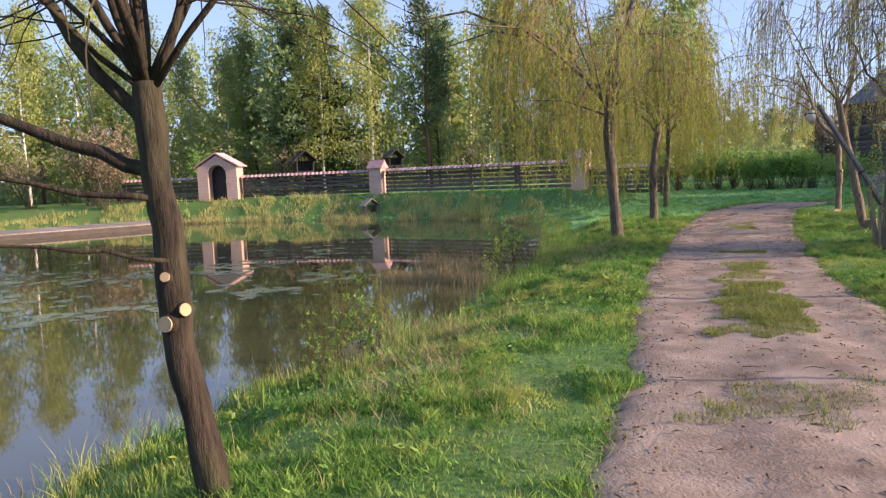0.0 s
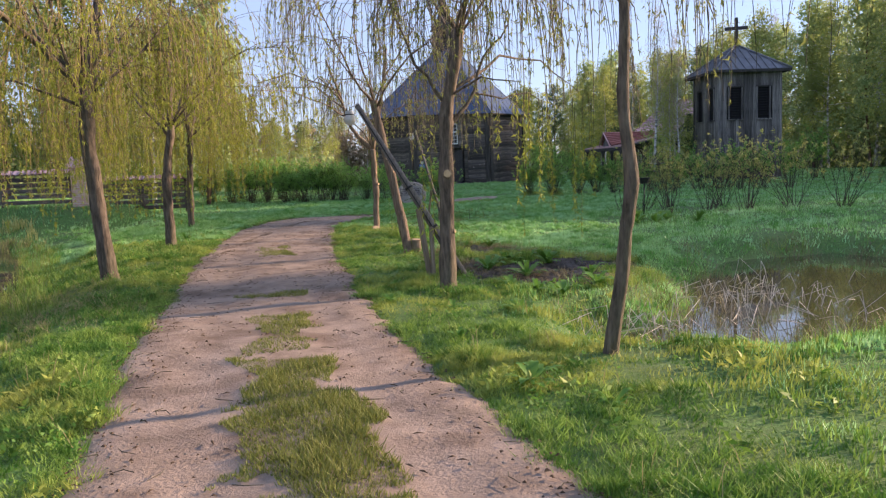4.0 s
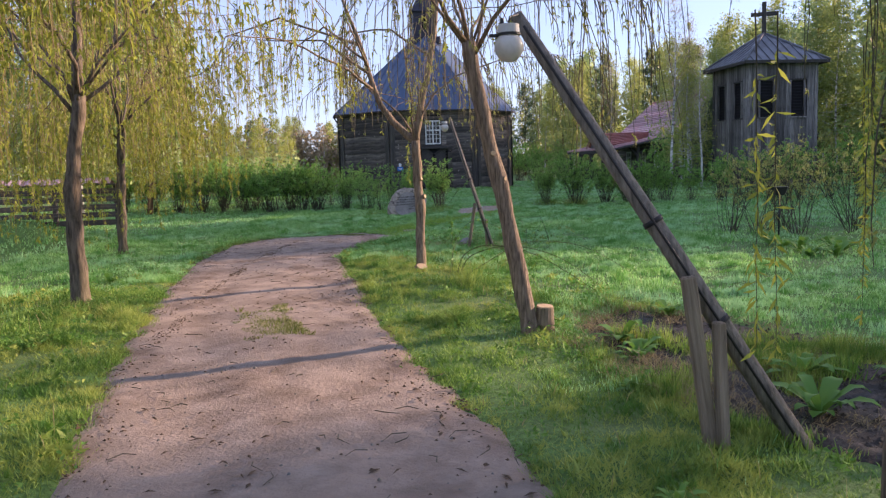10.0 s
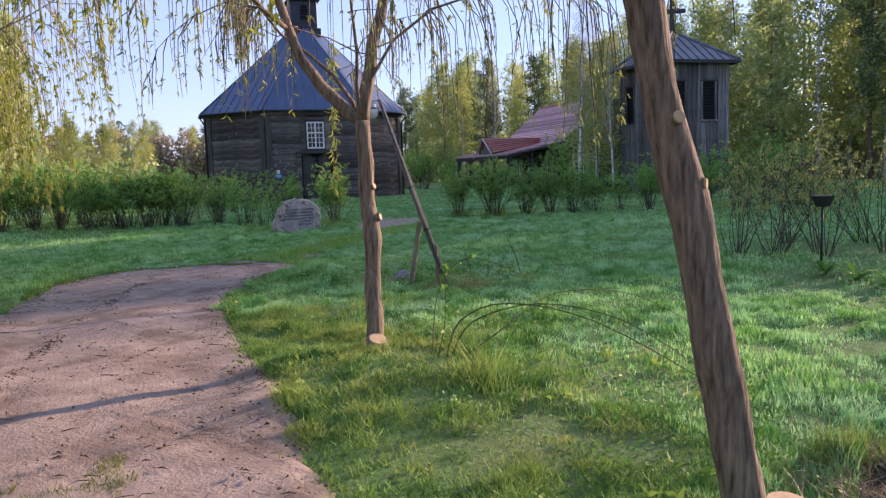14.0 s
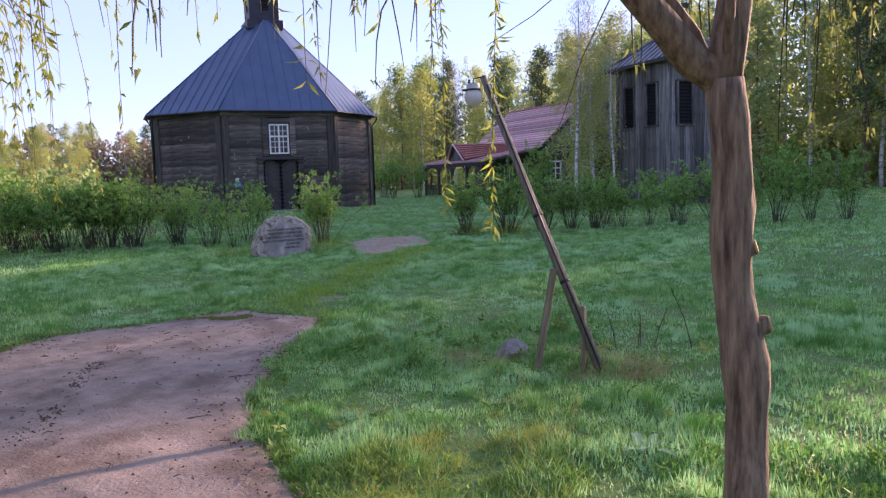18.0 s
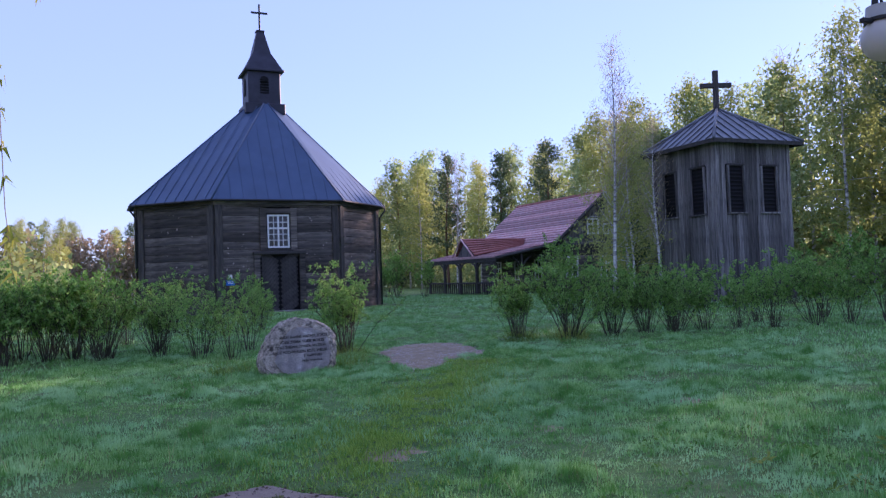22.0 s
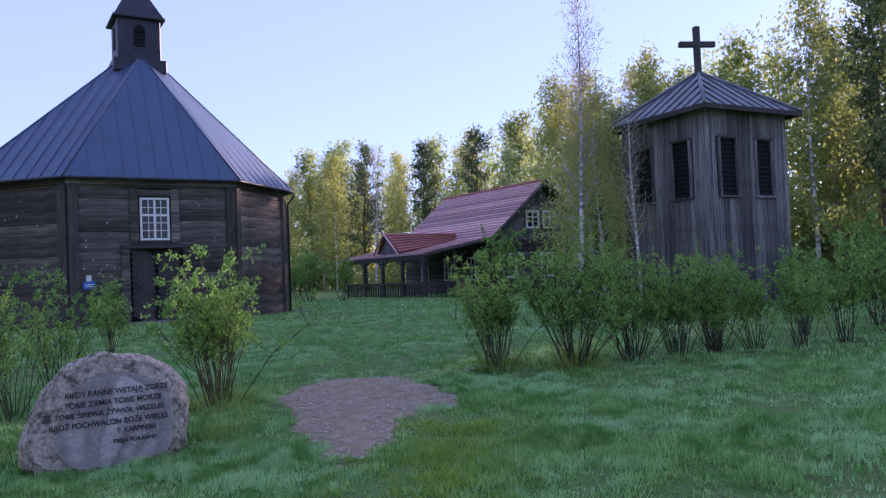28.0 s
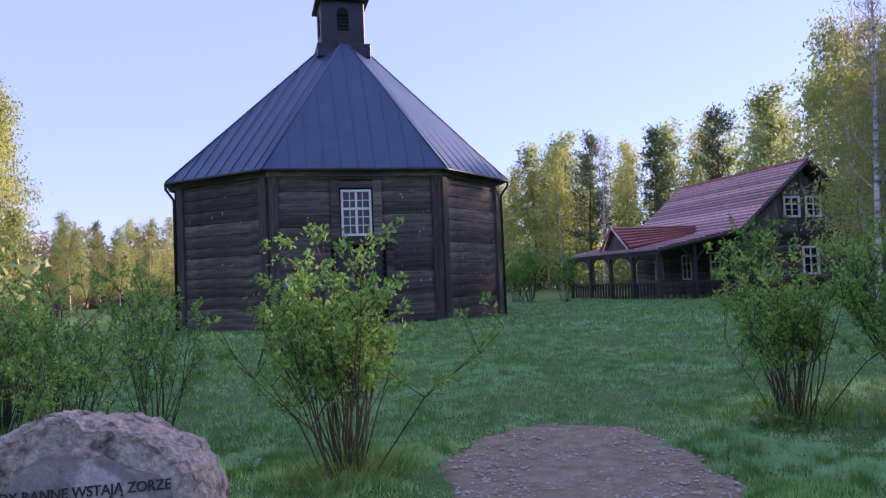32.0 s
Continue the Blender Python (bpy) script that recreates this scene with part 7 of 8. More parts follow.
blades("dry_reeds", x, y, z, 0.1, 0.36, 0.006, M_REED, "dry straw-coloured reeds along the water", "reeds", 82, 0.6)
x, y, z = ringed(POND, 160000, -2.2, 0.4, 83, (-32, 4, 28, 42))
blades("tall_grass", x, y, z, 0.12, 0.42, 0.02, M_BANK, "pale tall grass on the far pond bank, coloured as if sunlit", "grass", 84, 0.6)
x, y, z = ringed(POND, 90000, -0.6, 0.5, 85, (-32, 4, 28, 42))
blades("dry_reeds", x, y, z, 0.1, 0.4, 0.02, M_REED, "dry straw-coloured reeds along the water", "reeds", 86, 0.6)
g = np.random.default_rng(211)
t = g.uniform(0, 1, 2600)
x = np.where(t < 0.75, -1.1 + 1.9 * t / 0.75, -0.6 + 1.4 * (t - 0.75) / 0.25) + g.normal(0, 0.12, 2600)
y = np.where(t < 0.75, 14.4 - 1.0 * t / 0.75, 16.6 - 0.5 * (t - 0.75) / 0.25) + g.normal(0, 0.28, 2600)
blades("dry_reeds", x, y, np.full(2600, WATER_Z - 0.04), 0.16, 0.4, 0.009, M_REED, "stand of dry brown reeds in the pond shallows", "reeds", 212, 0.5)
x, y, z = ringed(MARSH, 15000, -0.7, 0.5, 87, (6.5, 16, 5, 13))
z = np.maximum(z, WATER_Z - 0.05)
blades("dry_reeds", x, y, z, 0.1, 0.34, 0.008, M_STALE, "matted dead reeds in the marsh", "reeds", 88, 1.2)
x, y, z = ringed(MARSH, 22000, -1.0, 0.05, 187, (6.5, 16, 5, 13))
blades("tall_grass", x, y, z, 0.1, 0.32, 0.009, M_GRASS, "tufts of green sedge round the marsh", "grass", 188, 0.7, simple=True)
g = np.random.default_rng(189)
tv, tf = [], []
for k in range(130):
    x, y = (g.normal(8.0, 0.5), g.normal(9.5, 0.4)) if k < 50 else (g.normal(10.2, 0.9), g.normal(9.9, 0.7))
    if signed(MARSH, x, y) < -0.3:
        continue
    a, h, b = g.uniform(0, 6.28), g.uniform(0.12, 0.45), g.uniform(0.1, 0.45)
    z = WATER_Z - 0.05
    top_ = (x + 0.12 * math.cos(a), y + 0.12 * math.sin(a), z + h)
    tube_geo([(x, y, z), top_, (top_[0] + b * math.cos(a + 0.5), top_[1] + b * math.sin(a + 0.5), z + h * g.uniform(0.2, 0.9))], [0.006, 0.005, 0.003], 4, tv, tf, False)
tagged(mesh_ob("broken_stalks", tv, tf, M_STALK), "broken pale reed stalks standing in the marsh", "reeds", kind="stuff")
x, y, z = sow(14000, 0.3, 4.5, 89, 0.0, True)
k = rng.uniform(0, 1, len(x)) < 0.6
blades("dry_grass", x[k], y[k], z[k], 0.06, 0.2, 0.006, M_DRY, "scattered dry grass stems in the turf", "grass", 90, 0.8)

# knolls of longer grass
def knolls(spots, per, lo, hi, width, mat, label, seed, lean=0.9, wide=0.07):
    g = np.random.default_rng(seed)
    n = len(spots)
    c = np.repeat(np.array(spots), per, axis=0)
    s = np.repeat(g.uniform(0.6, 1.4, n), per)
    x, y = c[:, 0] + g.normal(0, wide, n * per) * s, c[:, 1] + g.normal(0, wide, n * per) * s
    return blades("tall_grass", x, y, lie(x, y) - 0.01, lo, hi, width, mat, label, "grass", seed, lean, simple=True)


def strewn(n, near, far, seed):
    x, y, _z = sow(n * 4, near, far, seed, 0.5, True)
    return list(zip(x, y))[:n]


g = np.random.default_rng(213)
knolls(list(zip(g.normal(-0.15, 0.45, 60), g.normal(7.2, 1.2, 60))) + list(zip(g.normal(2.6, 0.35, 40), g.normal(14.6, 1.0, 40))), 34, 0.08, 0.3, 0.007, M_DRY, "tussocks of dead straw grass on the pond bank", 214, 1.3, 0.12)
sp = strewn(1500, 0.6, 3.2, 201)
knolls([p for p in sp if p[1] < 24], 22, 0.05, 0.15, 0.007, M_GRASS, "tussocks of longer grass beside the path", 202)
knolls([p for p in sp if p[1] >= 24] + strewn(2600, 3.2, 9.0, 203), 24, 0.05, 0.14, 0.011, M_DEW, "dewy tussocks in the meadow", 204, 0.9, 0.11)
g = np.random.default_rng(217)
knolls(list(zip(g.normal(13.5, 0.18, 14), g.normal(22.4, 0.16, 14))) + list(zip(g.normal(13.4, 0.2, 12), g.normal(23.3, 0.14, 12))), 30, 0.05, 0.2, 0.006, M_DRY, "dead straw round the foot of the lamp post", 218, 1.5, 0.07)
knolls(list(zip(g.normal(13.68, 0.12, 16), g.normal(22.06, 0.1, 16))) + list(zip(g.normal(13.15, 0.16, 12), g.normal(23.62, 0.14, 12))) + list(zip(g.normal(14.0, 0.14, 8), g.normal(22.3, 0.12, 8))), 40, 0.05, 0.15, 0.008, M_DRY, "heap of dead straw between the post and the stone", 219, 1.6, 0.05)
# dead weed stems standing round the lamp post
tv, tf = [], []
for x, y, h, lx, ly in ((14.3, 22.62, 0.42, -0.12, 0.05), (14.45, 22.45, 0.34, 0.05, 0.02), (14.55, 22.36, 0.4, 0.16, -0.08), (14.75, 22.05, 0.6, -0.14, 0.16), (14.5, 22.5, 0.26, -0.02, -0.04)):
    z = height(x, y)
    tube_geo([(x, y, z - 0.03), (x + lx * 0.4, y + ly * 0.4, z + h * 0.5), (x + lx, y + ly, z + h)], [0.006, 0.005, 0.003], 5, tv, tf, False)
    for k in range(3):
        q = 0.45 + 0.2 * k
        tube_geo([(x + lx * q, y + ly * q, z + h * q), (x + lx * q + g.normal(0, 0.04), y + ly * q + g.normal(0, 0.04), z + h * q + 0.06)], [0.003, 0.0015], 4, tv, tf, False)
tagged(mesh_ob("dead_stems", tv, tf, M_DARKTWIG), "thin dead weed stems standing in the meadow grass", "weeds", kind="stuff")
# ragged grass creeping over the path's edges
g = np.random.default_rng(231)
x, y = g.uniform(-2, 15, 560000), g.uniform(-1, 30, 560000)
s = far_in(PATHPOLY, x, y)
k = (s > -0.15) & (s < 0.02 + 0.16 * clumpy(x, y, 3.0)) & (g.uniform(0, 1, len(x)) < 0.35 + 0.65 * clumpy(x, y, 1.6))
x, y = x[k], y[k]
blades("tall_grass", x, y, lie(x, y) - 0.005, 0.03, 0.12, 0.007, M_GRASS, "ragged grass creeping over the path edges", "grass", 232, 1.1, simple=True)
# low broad-leaved weeds in the verges
x, y, z = sow(20000, 0.0, 3.8, 208, 0.0, True)
k = (clumpy(x, y, 1.1) > 0.55) & (y < 26)
x, y, z = (np.repeat(q[k], 7) for q in (x, y, z))
g = np.random.default_rng(209)
at = np.stack([x + g.normal(0, 0.035, len(x)), y + g.normal(0, 0.035, len(x)), z + g.uniform(0.03, 0.1, len(x))], -1)
way = np.stack([g.normal(0, 1, len(x)), g.normal(0, 1, len(x)), g.uniform(0.0, 0.5, len(x))], -1)
tagged(big_mesh("weeds", leaves(g, at, way, 0.04, 0.02), 4, M_HERB), "low broad-leaved weeds in the grass verges", "weeds", kind="stuff")
x, y, z = sow(9000, 0.0, 4.2, 215, 0.0, True)
k = (clumpy(x + 11, y, 0.9) > 0.6) & (y < 25)
x, y, z = (np.repeat(q[k], 6) for q in (x, y, z))
at = np.stack([x + g.normal(0, 0.03, len(x)), y + g.normal(0, 0.03, len(x)), z + g.uniform(0.02, 0.07, len(x))], -1)
way = np.stack([g.normal(0, 1, len(x)), g.normal(0, 1, len(x)), g.uniform(0.1, 0.8, len(x))], -1)
tagged(big_mesh("weeds", leaves(g, at, way, 0.085, 0.028), 4, M_GRASS), "fresh dandelion leaves in the grass verges", "weeds", kind="stuff")
# grass leaning in over the path edges
gx_, gy_ = g.uniform(-1, 15, 200000), g.uniform(-1, 29, 200000)
es = far_in(PATHPOLY, gx_, gy_)
k = (es > -0.05) & (es < 0.09 + 0.1 * (clumpy(gx_, gy_, 2.5) - 0.5)) & (clumpy(gy_, gx_, 3.0) > 0.4)
knolls(list(zip(gx_[k], gy_[k]))[:2600], 9, 0.03, 0.12, 0.011, M_GRASS, "grass leaning in over the path edges", 210, 1.0, 0.04)
for i, (bx, by, br) in enumerate(((15.12, 27.8, 0.26), (16.9, 27.2, 0.2), (18.7, 27.3, 0.2), (19.05, 26.6, 0.2), (20.94, 30.75, 0.2), (13.9, 23.1, 0.3))):
    vs = [(bx, by, height(bx, by) + 0.022)]
    for q in range(28):
        a = 2 * math.pi * q / 28
        r = br * (1 + 0.5 * noise.noise((math.cos(a) * 2, math.sin(a) * 2, i * 3.3)))
        vs.append((bx + r * math.cos(a) * 1.3, by + r * math.sin(a), height(bx + r * math.cos(a), by + r * math.sin(a)) - 0.004))
    tagged(mesh_ob("bare_earth", vs, [(0, q + 1, (q + 1) % 28 + 1) for q in range(28)], M_EARTH, smooth=True), "small bare spot of dark earth in the grass", "earth patch", kind="structure")
knolls(strewn(1700, 9.0, 20.0, 205), 14, 0.07, 0.18, 0.024, M_DEW, "dewy tussocks in the meadow", 206, 0.9, 0.14)
knolls([(9.85, 18.6), (9.95, 18.5), (10.1, 18.56), (9.7, 18.7), (20.0, 33.4), (20.2, 33.3), (18.3, 34.4), (18.1, 34.6)] + [(21.35 + 0.3 * math.cos(k), 34.75 + 0.3 * math.sin(k)) for k in range(7)] + [(25.4 + 0.3 * math.cos(k), 33.1 + 0.3 * math.sin(k)) for k in range(7)] + [(25.95 + 0.3 * math.cos(k), 32.05 + 0.3 * math.sin(k)) for k in range(7)], 90, 0.15, 0.42, 0.011, M_GRASS, "lush long grass round the shrubs and the willow", 207, 0.9, 0.13)

# worn grass tufts in the middle of the path
TUFTS = [((2.8, 6.7), (3.85, 9.8), 0.42, 1.0), ((4.0, 10.3), (4.55, 11.7), 0.28, 0.6), ((2.0, 4.5), (2.55, 5.2), 0.42, 0.35), ((6.85, 17.8), (7.15, 19.2), 0.34, 0.45), ((4.7, 13.35), (5.3, 13.15), 0.2, 0.5), ((12.95, 27.95), (13.45, 27.45), 0.2, 1.3)]
px, py = [], []
for a, b, w, thick in TUFTS:
    ln = math.hypot(b[0] - a[0], b[1] - a[1])
    dx, dy = (b[0] - a[0]) / ln, (b[1] - a[1]) / ln
    n = int(26000 * (ln + w) * w * thick)
    t, o = rng.uniform(-w, ln + w, n), rng.uniform(-1.5, 1.5, n) * w
    x, y = a[0] + dx * t - dy * o, a[1] + dy * t + dx * o
    off = np.maximum(np.abs(o) / w, np.maximum(-t, t - ln) / w + 0.5)
    k = clumpy(x, y, 2.2) - 0.75 * (off - 0.75) > 0.42
    px.append(x[k])
    py.append(y[k])
px, py = np.concatenate(px), np.concatenate(py)
pz = np.array([height(a, b) for a, b in zip(px, py)]) + 0.012
blades("grass_tuft", px, py, pz, 0.015, 0.07, 0.009, M_WORN, "worn grass growing between the wheel ruts", "grass", 91, 0.9, simple=True)

# pebbles and twigs on the path, chips on the bare patch
def scatter(name, poly, n, lo, hi, mat, label, category, seed, flat=0.5):
    g = np.random.default_rng(seed)
    xs, ys = [p[0] for p in poly], [p[1] for p in poly]
    x, y = g.uniform(min(xs), max(xs), n * 3), g.uniform(min(ys), max(ys), n * 3)
    k = far_in(poly, x, y) > 0.02
    x, y = x[k][:n], y[k][:n]
    vs, fs = [], []
    for a, b in zip(x, y):
        r = lo + (hi - lo) * g.beta(1, 4)
        c = Vector((a, b, height(a, b) + 0.022))
        t = g.uniform(0, 6.28)
        e = len(vs)
        for q in range(5):
            u = t + q * 1.2566
            rr = r * g.uniform(0.7, 1.2)
            vs.append(c + Vector((math.cos(u) * rr, math.sin(u) * rr, 0)))
        vs.append(c + Vector((0, 0, r * flat * 1.6)))
        fs += [(e + q, e + (q + 1) % 5, e + 5) for q in range(5)]
    return tagged(mesh_ob(name, vs, fs, mat), label, category, kind="stuff")


scatter("pebbles", [p for p in PATHPOLY if p[1] > -2], 1500, 0.005, 0.024, M_ROCK, "small pale pebbles strewn on the path", "pebbles", 92)
scatter("chips", DIRTPOLY, 1500, 0.008, 0.036, M_CHIP, "stone chips trodden into bare earth", "stone chips", 93, 0.3)
scatter("soil_crumbs", MUD, 2600, 0.008, 0.035, M_MUD, "black crumbs of wet soil", "soil", 94, 0.5)
g = np.random.default_rng(97)
x, y = g.uniform(7.6, 10.5, 16000), g.uniform(10.8, 16.4, 16000)
k = (far_in(MUD, x, y) > 0.0) & (clumpy(x, y, 2.2) > 0.62)
blades("straw", x[k], y[k], lie(x[k], y[k]) + 0.02, 0.03, 0.1, 0.007, M_REED, "straw and rotting stems lying on the mud", "straw", 98, 2.6)
k = (far_in(MUD, x, y) > -0.35) & (far_in(MUD, x, y) < 0.25) & (clumpy(y, x, 2.6) > 0.55)
blades("straw", x[k], y[k], lie(x[k], y[k]) + 0.015, 0.04, 0.16, 0.006, M_REED, "pale flattened stems round the rim of the mud", "straw", 197, 2.8)
k = (far_in(MUD, x, y) > -0.3) & (clumpy(x + 4, y, 1.3) > 0.52)
blades("grass", np.repeat(x[k], 5) + g.normal(0, 0.05, 5 * k.sum()), np.repeat(y[k], 5) + g.normal(0, 0.05, 5 * k.sum()), np.repeat(lie(x[k], y[k]), 5), 0.05, 0.2, 0.011, M_GRASS, "sparse grass growing through the mud", "grass", 99, simple=True)
# dark crumbs and leaf litter along both edges of the path
ex, ey = g.uniform(-1, 15, 150000), g.uniform(-1, 29, 150000)
es = far_in(PATHPOLY, ex, ey)
k = (es > 0.0) & (g.uniform(0, 1, len(ex)) < np.clip(1.05 - es / 0.45, 0.06, 1) * clumpy(ex, ey, 2.0) * 1.2)
ex, ey = ex[k], ey[k]
vs, fs = [], []
for a, b in zip(ex, ey):
    r, t, z = 0.006 + 0.02 * g.beta(1, 3), g.uniform(0, 6.28), height(a, b) + 0.024
    e = len(vs)
    vs += [(a + r * math.cos(t + q * 2.09), b + r * math.sin(t + q * 2.09), z) for q in range(3)] + [(a, b, z + r * 0.7)]
    fs += [(e, e + 1, e + 3), (e + 1, e + 2, e + 3), (e + 2, e, e + 3)]
# a rut of churned dark crumbs curving along the path
RUT = [(5.8, 18.3), (6.9, 20.3), (7.93, 22.09), (8.66, 23.25), (9.8, 24.9), (10.6, 25.9), (11.6, 27.2)]
for k in range(1500):
    q = g.uniform(0, len(RUT) - 1.001)
    i = int(q)
    a = RUT[i][0] + (RUT[i + 1][0] - RUT[i][0]) * (q - i) + g.normal(0, 0.05)
    b = RUT[i][1] + (RUT[i + 1][1] - RUT[i][1]) * (q - i) + g.normal(0, 0.05)
    if math.sin(q * 5.0) + math.sin(q * 13.0) < -0.3:
        continue
    r, t, z = 0.004 + 0.016 * g.beta(1, 3), g.uniform(0, 6.28), height(a, b) + 0.016
    e = len(vs)
    vs += [(a + r * math.cos(t + u * 2.09), b + r * math.sin(t + u * 2.09), z) for u in range(3)] + [(a, b, z + r * 0.9)]
    fs += [(e, e + 1, e + 3), (e + 1, e + 2, e + 3), (e + 2, e, e + 3)]
# scraps of dead leaf trodden into the path
for k in range(7000):
    a, b = g.uniform(-1, 15), g.uniform(0, 29)
    s = signed(PATHPOLY, a, b)
    if s < 0.02 or clumpy(a, b, 0.9) < g.uniform(0.15, 0.75):
        continue
    t, ln, w = g.uniform(0, 6.28), g.uniform(0.012, 0.055), g.uniform(0.006, 0.014)
    c, d, z, e = math.cos(t), math.sin(t), height(a, b) + 0.021, len(vs)
    vs += [(a - c * ln, b - d * ln, z), (a + d * w, b - c * w, z + 0.006), (a + c * ln, b + d * ln, z), (a - d * w, b + c * w, z + 0.006), (a, b, z + 0.013)]
    fs += [(e, e + 1, e + 4), (e + 1, e + 2, e + 4), (e + 2, e + 3, e + 4), (e + 3, e, e + 4)]
tagged(mesh_ob("edge_litter", vs, fs, M_LITTER), "dark crumbs and leaf litter along the path edges", "litter", kind="stuff")
g = np.random.default_rng(95)
tv, tf = [], []
k = 0
while k < 260:
    x, y = g.uniform(0, 14), g.uniform(1, 28)
    s = signed(PATHPOLY, x, y)
    if s < 0.02 or (s > 0.6 and g.uniform() < 0.5):
        continue
    a, ln = g.uniform(0, 6.28), g.uniform(0.04, 0.2)
    z = height(x, y) + 0.028
    tube_geo([(x, y, z), (x + math.cos(a) * ln * 0.5, y + math.sin(a) * ln * 0.5, z + 0.008), (x + math.cos(a + 0.4) * ln, y + math.sin(a + 0.4) * ln, z - 0.002)], [0.003, 0.003, 0.0015], 4, tv, tf, False)
    k += 1
tagged(mesh_ob("fallen_twigs", tv, tf, M_DARKTWIG), "thin fallen twigs littering the path", "twigs", kind="stuff")


leaf_me = {}


def leaf_mesh(w, mat):
    if (w, mat.name) not in leaf_me:
        vs, fs = [], []
        for t, ww, zz in ((0.0, 0.12, 0.0), (0.3, 0.75, 0.42), (0.62, 1.0, 0.68), (0.86, 0.6, 0.68), (1.0, 0.05, 0.55)):
            vs += [(t, -w * ww * 0.5, zz + 0.03), (t, 0, zz), (t, w * ww * 0.5, zz + 0.03)]
        for r in range(4):
            b = 3 * r
            fs += [(b, b + 1, b + 4, b + 3), (b + 1, b + 2, b + 5, b + 4)]
        me = bpy.data.meshes.new("leaf")
        me.from_pydata(vs, [], fs)
        me.polygons.foreach_set("use_smooth", [True] * len(fs))
        me.materials.append(mat)
        leaf_me[(w, mat.name)] = me
    return leaf_me[(w, mat.name)]


def herb(x, y, s, n, mat, label, seed):
    """A rosette of broad leaves, each of its own."""
    g = np.random.default_rng(seed)
    plant_ = thing("herb", Matrix.Translation((x, y, height(x, y) + 0.005)), label, "plant", "broad-leaved herbs")
    for i in range(n):
        a = 6.28 * i / n + g.uniform(-0.3, 0.3)
        ln, up = s * g.uniform(0.6, 1.1), g.uniform(0.35, 1.0)
        ob = new("leaf", leaf_mesh((0.24, 0.32)[i % 2], mat))
        ob.parent = plant_
        ob.matrix_local = Matrix.Rotation(a, 4, "Z") @ Matrix.Diagonal((ln * (1.15 - 0.4 * up), ln, ln * up, 1))


HL = "broad-leaved green herb growing in a rosette"
for i, (x, y, s, n) in enumerate(((8.27, 13.08, 0.34, 16), (9.34, 12.99, 0.36, 18), (8.32, 12.23, 0.34, 16), (7.63, 11.7, 0.26, 11), (9.0, 13.6, 0.33, 15), (10.22, 15.69, 0.3, 13), (9.03, 15.3, 0.32, 15), (7.65, 11.2, 0.26, 14), (7.7, 10.8, 0.3, 16), (8.35, 10.9, 0.28, 15), (8.9, 11.6, 0.3, 14), (5.15, 8.2, 0.2, 9), (5.0, 7.3, 0.2, 10), (5.4, 9.6, 0.18, 8), (6.2, 10.9, 0.16, 8), (6.6, 12.9, 0.16, 8), (7.9, 14.2, 0.2, 9),
                               (17.0, 18.6, 0.4, 14), (16.6, 18.1, 0.42, 14), (16.2, 17.6, 0.42, 14), (16.1, 16.9, 0.44, 16), (16.7, 17.1, 0.42, 14), (17.2, 17.6, 0.4, 14), (15.8, 17.2, 0.38, 12), (16.9, 16.3, 0.42, 14), (6.0, 22.6, 0.25, 12), (6.6, 23.4, 0.28, 12), (5.86, 11.71, 0.2, 10), (6.67, 10.3, 0.24, 12), (4.95, 8.03, 0.24, 12), (8.73, 14.87, 0.26, 14), (8.6, 14.75, 0.2, 10))):
    herb(x, y, s, n, M_HERB, HL, 100 + i)
for i, (x, y, s, n) in enumerate(((11.85, 21.17, 0.22, 7), (25.16, 33.2, 0.22, 12), (25.3, 33.05, 0.2, 11), (27.37, 31.8, 0.22, 12), (27.6, 31.6, 0.2, 11), (20.9, 35.74, 0.16, 10), (21.0, 35.6, 0.15, 9), (25.0, 33.35, 0.18, 10))):
    herb(x, y, s, n, M_PALEHERB, "pale dew-covered broad-leaved herb in the grass", 160 + i)

# arching brambles
def bramble(points, r, seed):
    g = np.random.default_rng(seed)
    b = thing("bramble", Matrix.Translation(points[0]), "long arching green bramble cane over the grass", "bramble", "brambles")
    ps = [Vector(p) - Vector(points[0]) for p in points]
    fine = []
    for i in range(len(ps) - 1):
        p0, p1, p2, p3 = ps[max(0, i - 1)], ps[i], ps[i + 1], ps[min(len(ps) - 1, i + 2)]
        for t in (0, 0.25, 0.5, 0.75):
            fine.append(0.5 * (2 * p1 + (p2 - p0) * t + (2 * p0 - 5 * p1 + 4 * p2 - p3) * t * t + (3 * p1 - p0 - 3 * p2 + p3) * t ** 3))
    fine.append(ps[-1])
    tube("cane", fine, [r * (1 - 0.6 * i / len(fine)) for i in range(len(fine))], M_HERBSTEM, b, 5)
    at = np.array([np.array(fine[int(g.integers(len(fine) // 3, len(fine)))]) for _ in range(26)])
    big_mesh("foliage", leaves(g, at, g.normal(0, 1, at.shape), 0.05, 0.03), 4, M_HERB, b)


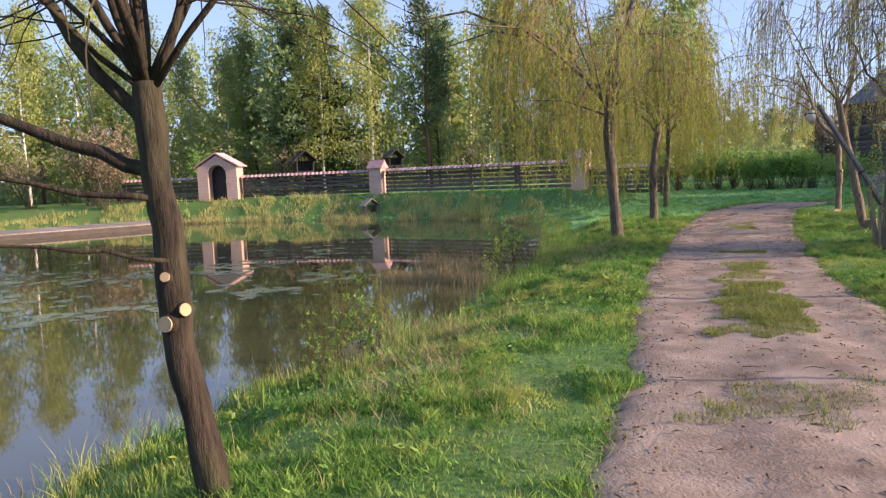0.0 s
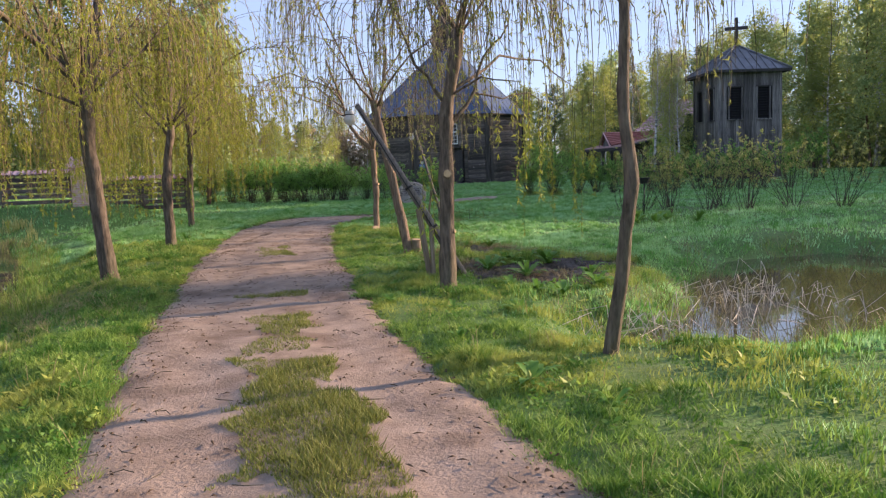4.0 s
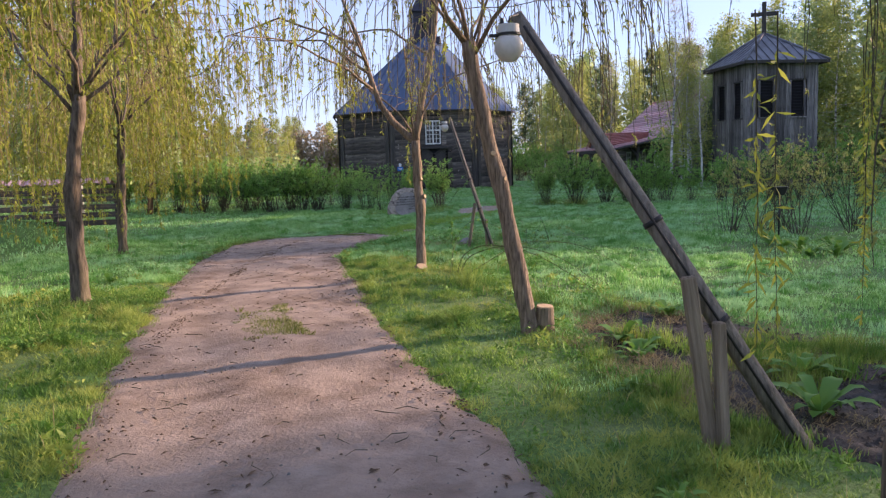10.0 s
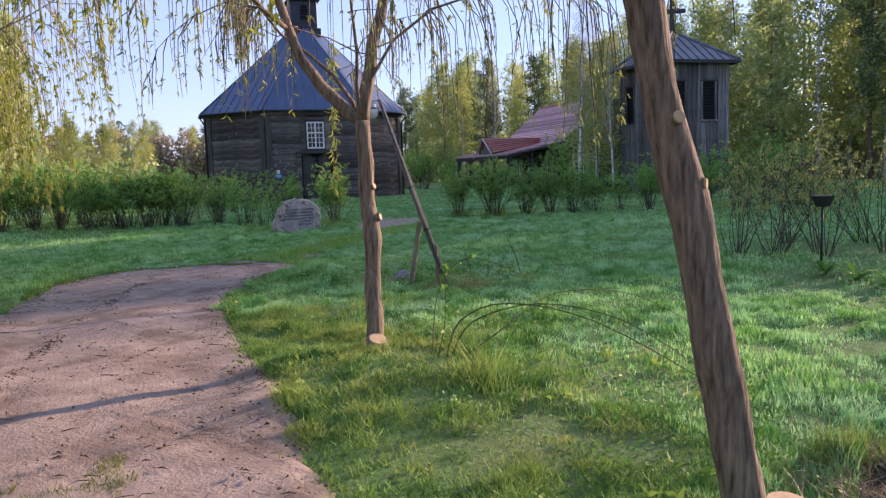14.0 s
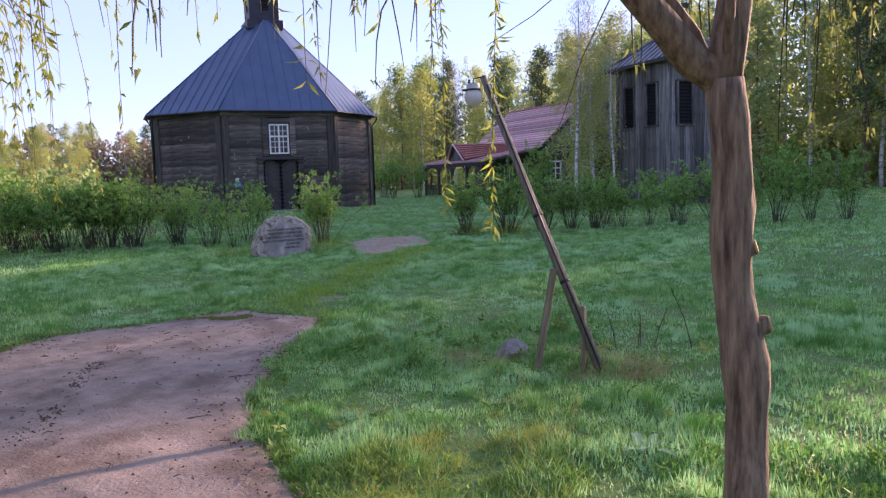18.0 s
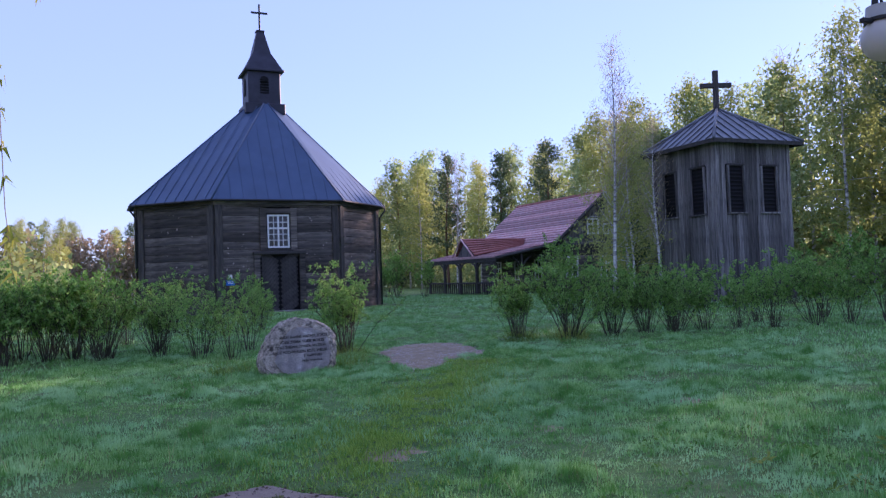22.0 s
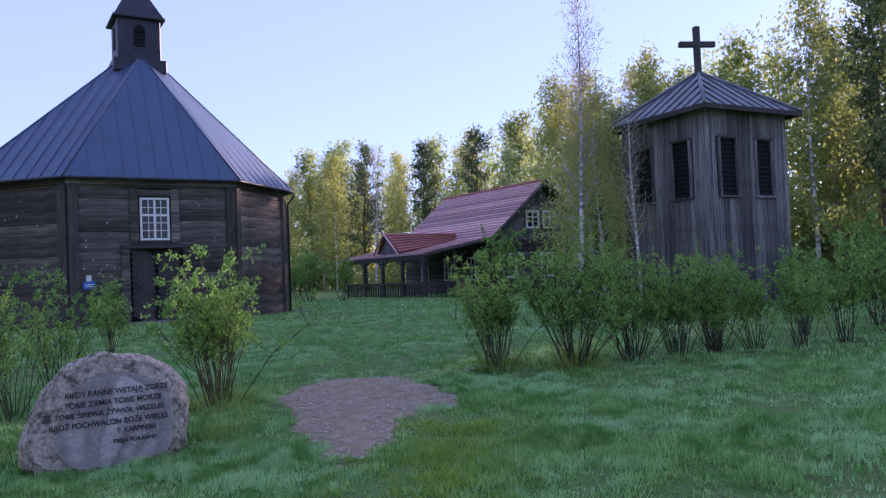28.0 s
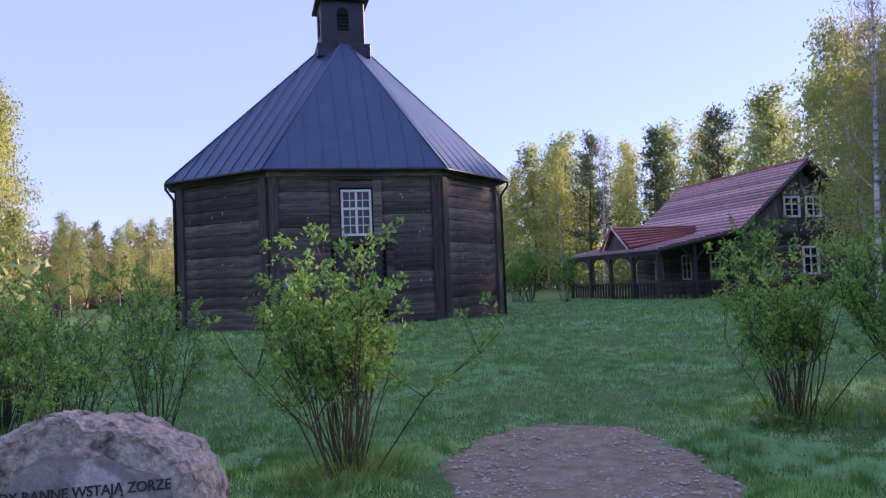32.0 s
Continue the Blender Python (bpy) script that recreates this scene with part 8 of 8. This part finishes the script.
M_HERBSTEM = material("green_cane", (0.07, 0.1, 0.03), (0.13, 0.15, 0.05), 5.0, rough=0.6, bump=0)
bramble([(10.15, 19.2, 0.1), (10.22, 19.1, 0.42), (10.45, 18.8, 0.55), (10.75, 18.2, 0.42), (10.9, 17.3, 0.02)], 0.009, 1)
bramble([(10.18, 19.18, 0.1), (10.3, 19.05, 0.4), (10.7, 18.7, 0.52), (11.1, 18.2, 0.38), (11.3, 17.6, 0.02)], 0.008, 2)
bramble([(10.2, 19.15, 0.08), (10.5, 18.95, 0.3), (11.2, 18.9, 0.52), (12.0, 18.6, 0.42), (12.6, 18.2, 0.02)], 0.007, 3)
bramble([(10.1, 19.25, 0.1), (9.95, 19.0, 0.5), (9.85, 18.9, 0.9)], 0.005, 4)
bramble([(10.1, 19.3, 0.1), (10.4, 19.5, 0.6), (10.7, 19.4, 0.85), (11.2, 19.1, 0.6)], 0.006, 5)

# lily pads
g = np.random.default_rng(96)
vs = [(0.0, 0.0, 0.003)] + [(math.cos(0.25 + 5.78 * k / 14), math.sin(0.25 + 5.78 * k / 14), 0.004) for k in range(15)] + [(0.95 * math.cos(0.25 + 5.78 * k / 14), 0.95 * math.sin(0.25 + 5.78 * k / 14), -0.004) for k in range(15)]
pad_me = bpy.data.meshes.new("lily_pad")
pad_me.from_pydata(vs, [], [(0, k + 1, k + 2) for k in range(14)] + [(k + 1, k + 16, k + 17, k + 2) for k in range(14)])
pad_me.materials.append(M_PAD)
k = 0
while k < 300:
    cx, cy, sp = [(-9.4, 16.6, 0.9), (-8.0, 16.2, 0.8), (-6.5, 16.6, 0.7), (-6.2, 11.6, 0.6), (-5.2, 12.3, 0.5), (-5.0, 17.0, 0.5), (-4.2, 18.4, 0.6), (-3.2, 13.4, 0.45), (-3.4, 20.8, 0.9), (-2.4, 15.3, 0.5), (-7.6, 13.6, 0.7), (-10.5, 18.0, 1.0)][k % 12]
    x, y = g.normal(cx, sp), g.normal(cy, sp * 1.1)
    k += 1
    if signed(POND, x, y) < 1.0:
        continue
    ob = new("lily_pad", pad_me)
    r = g.uniform(0.08, 0.19)
    ob.matrix_world = Matrix.Translation((x, y, WATER_Z + 0.004)) @ Matrix.Rotation(g.uniform(0, 6.28), 4, "Z") @ Matrix.Scale(r, 4)
    tagged(ob, "flat pale lily pad floating on the pond", "lily pad", "lily pads")
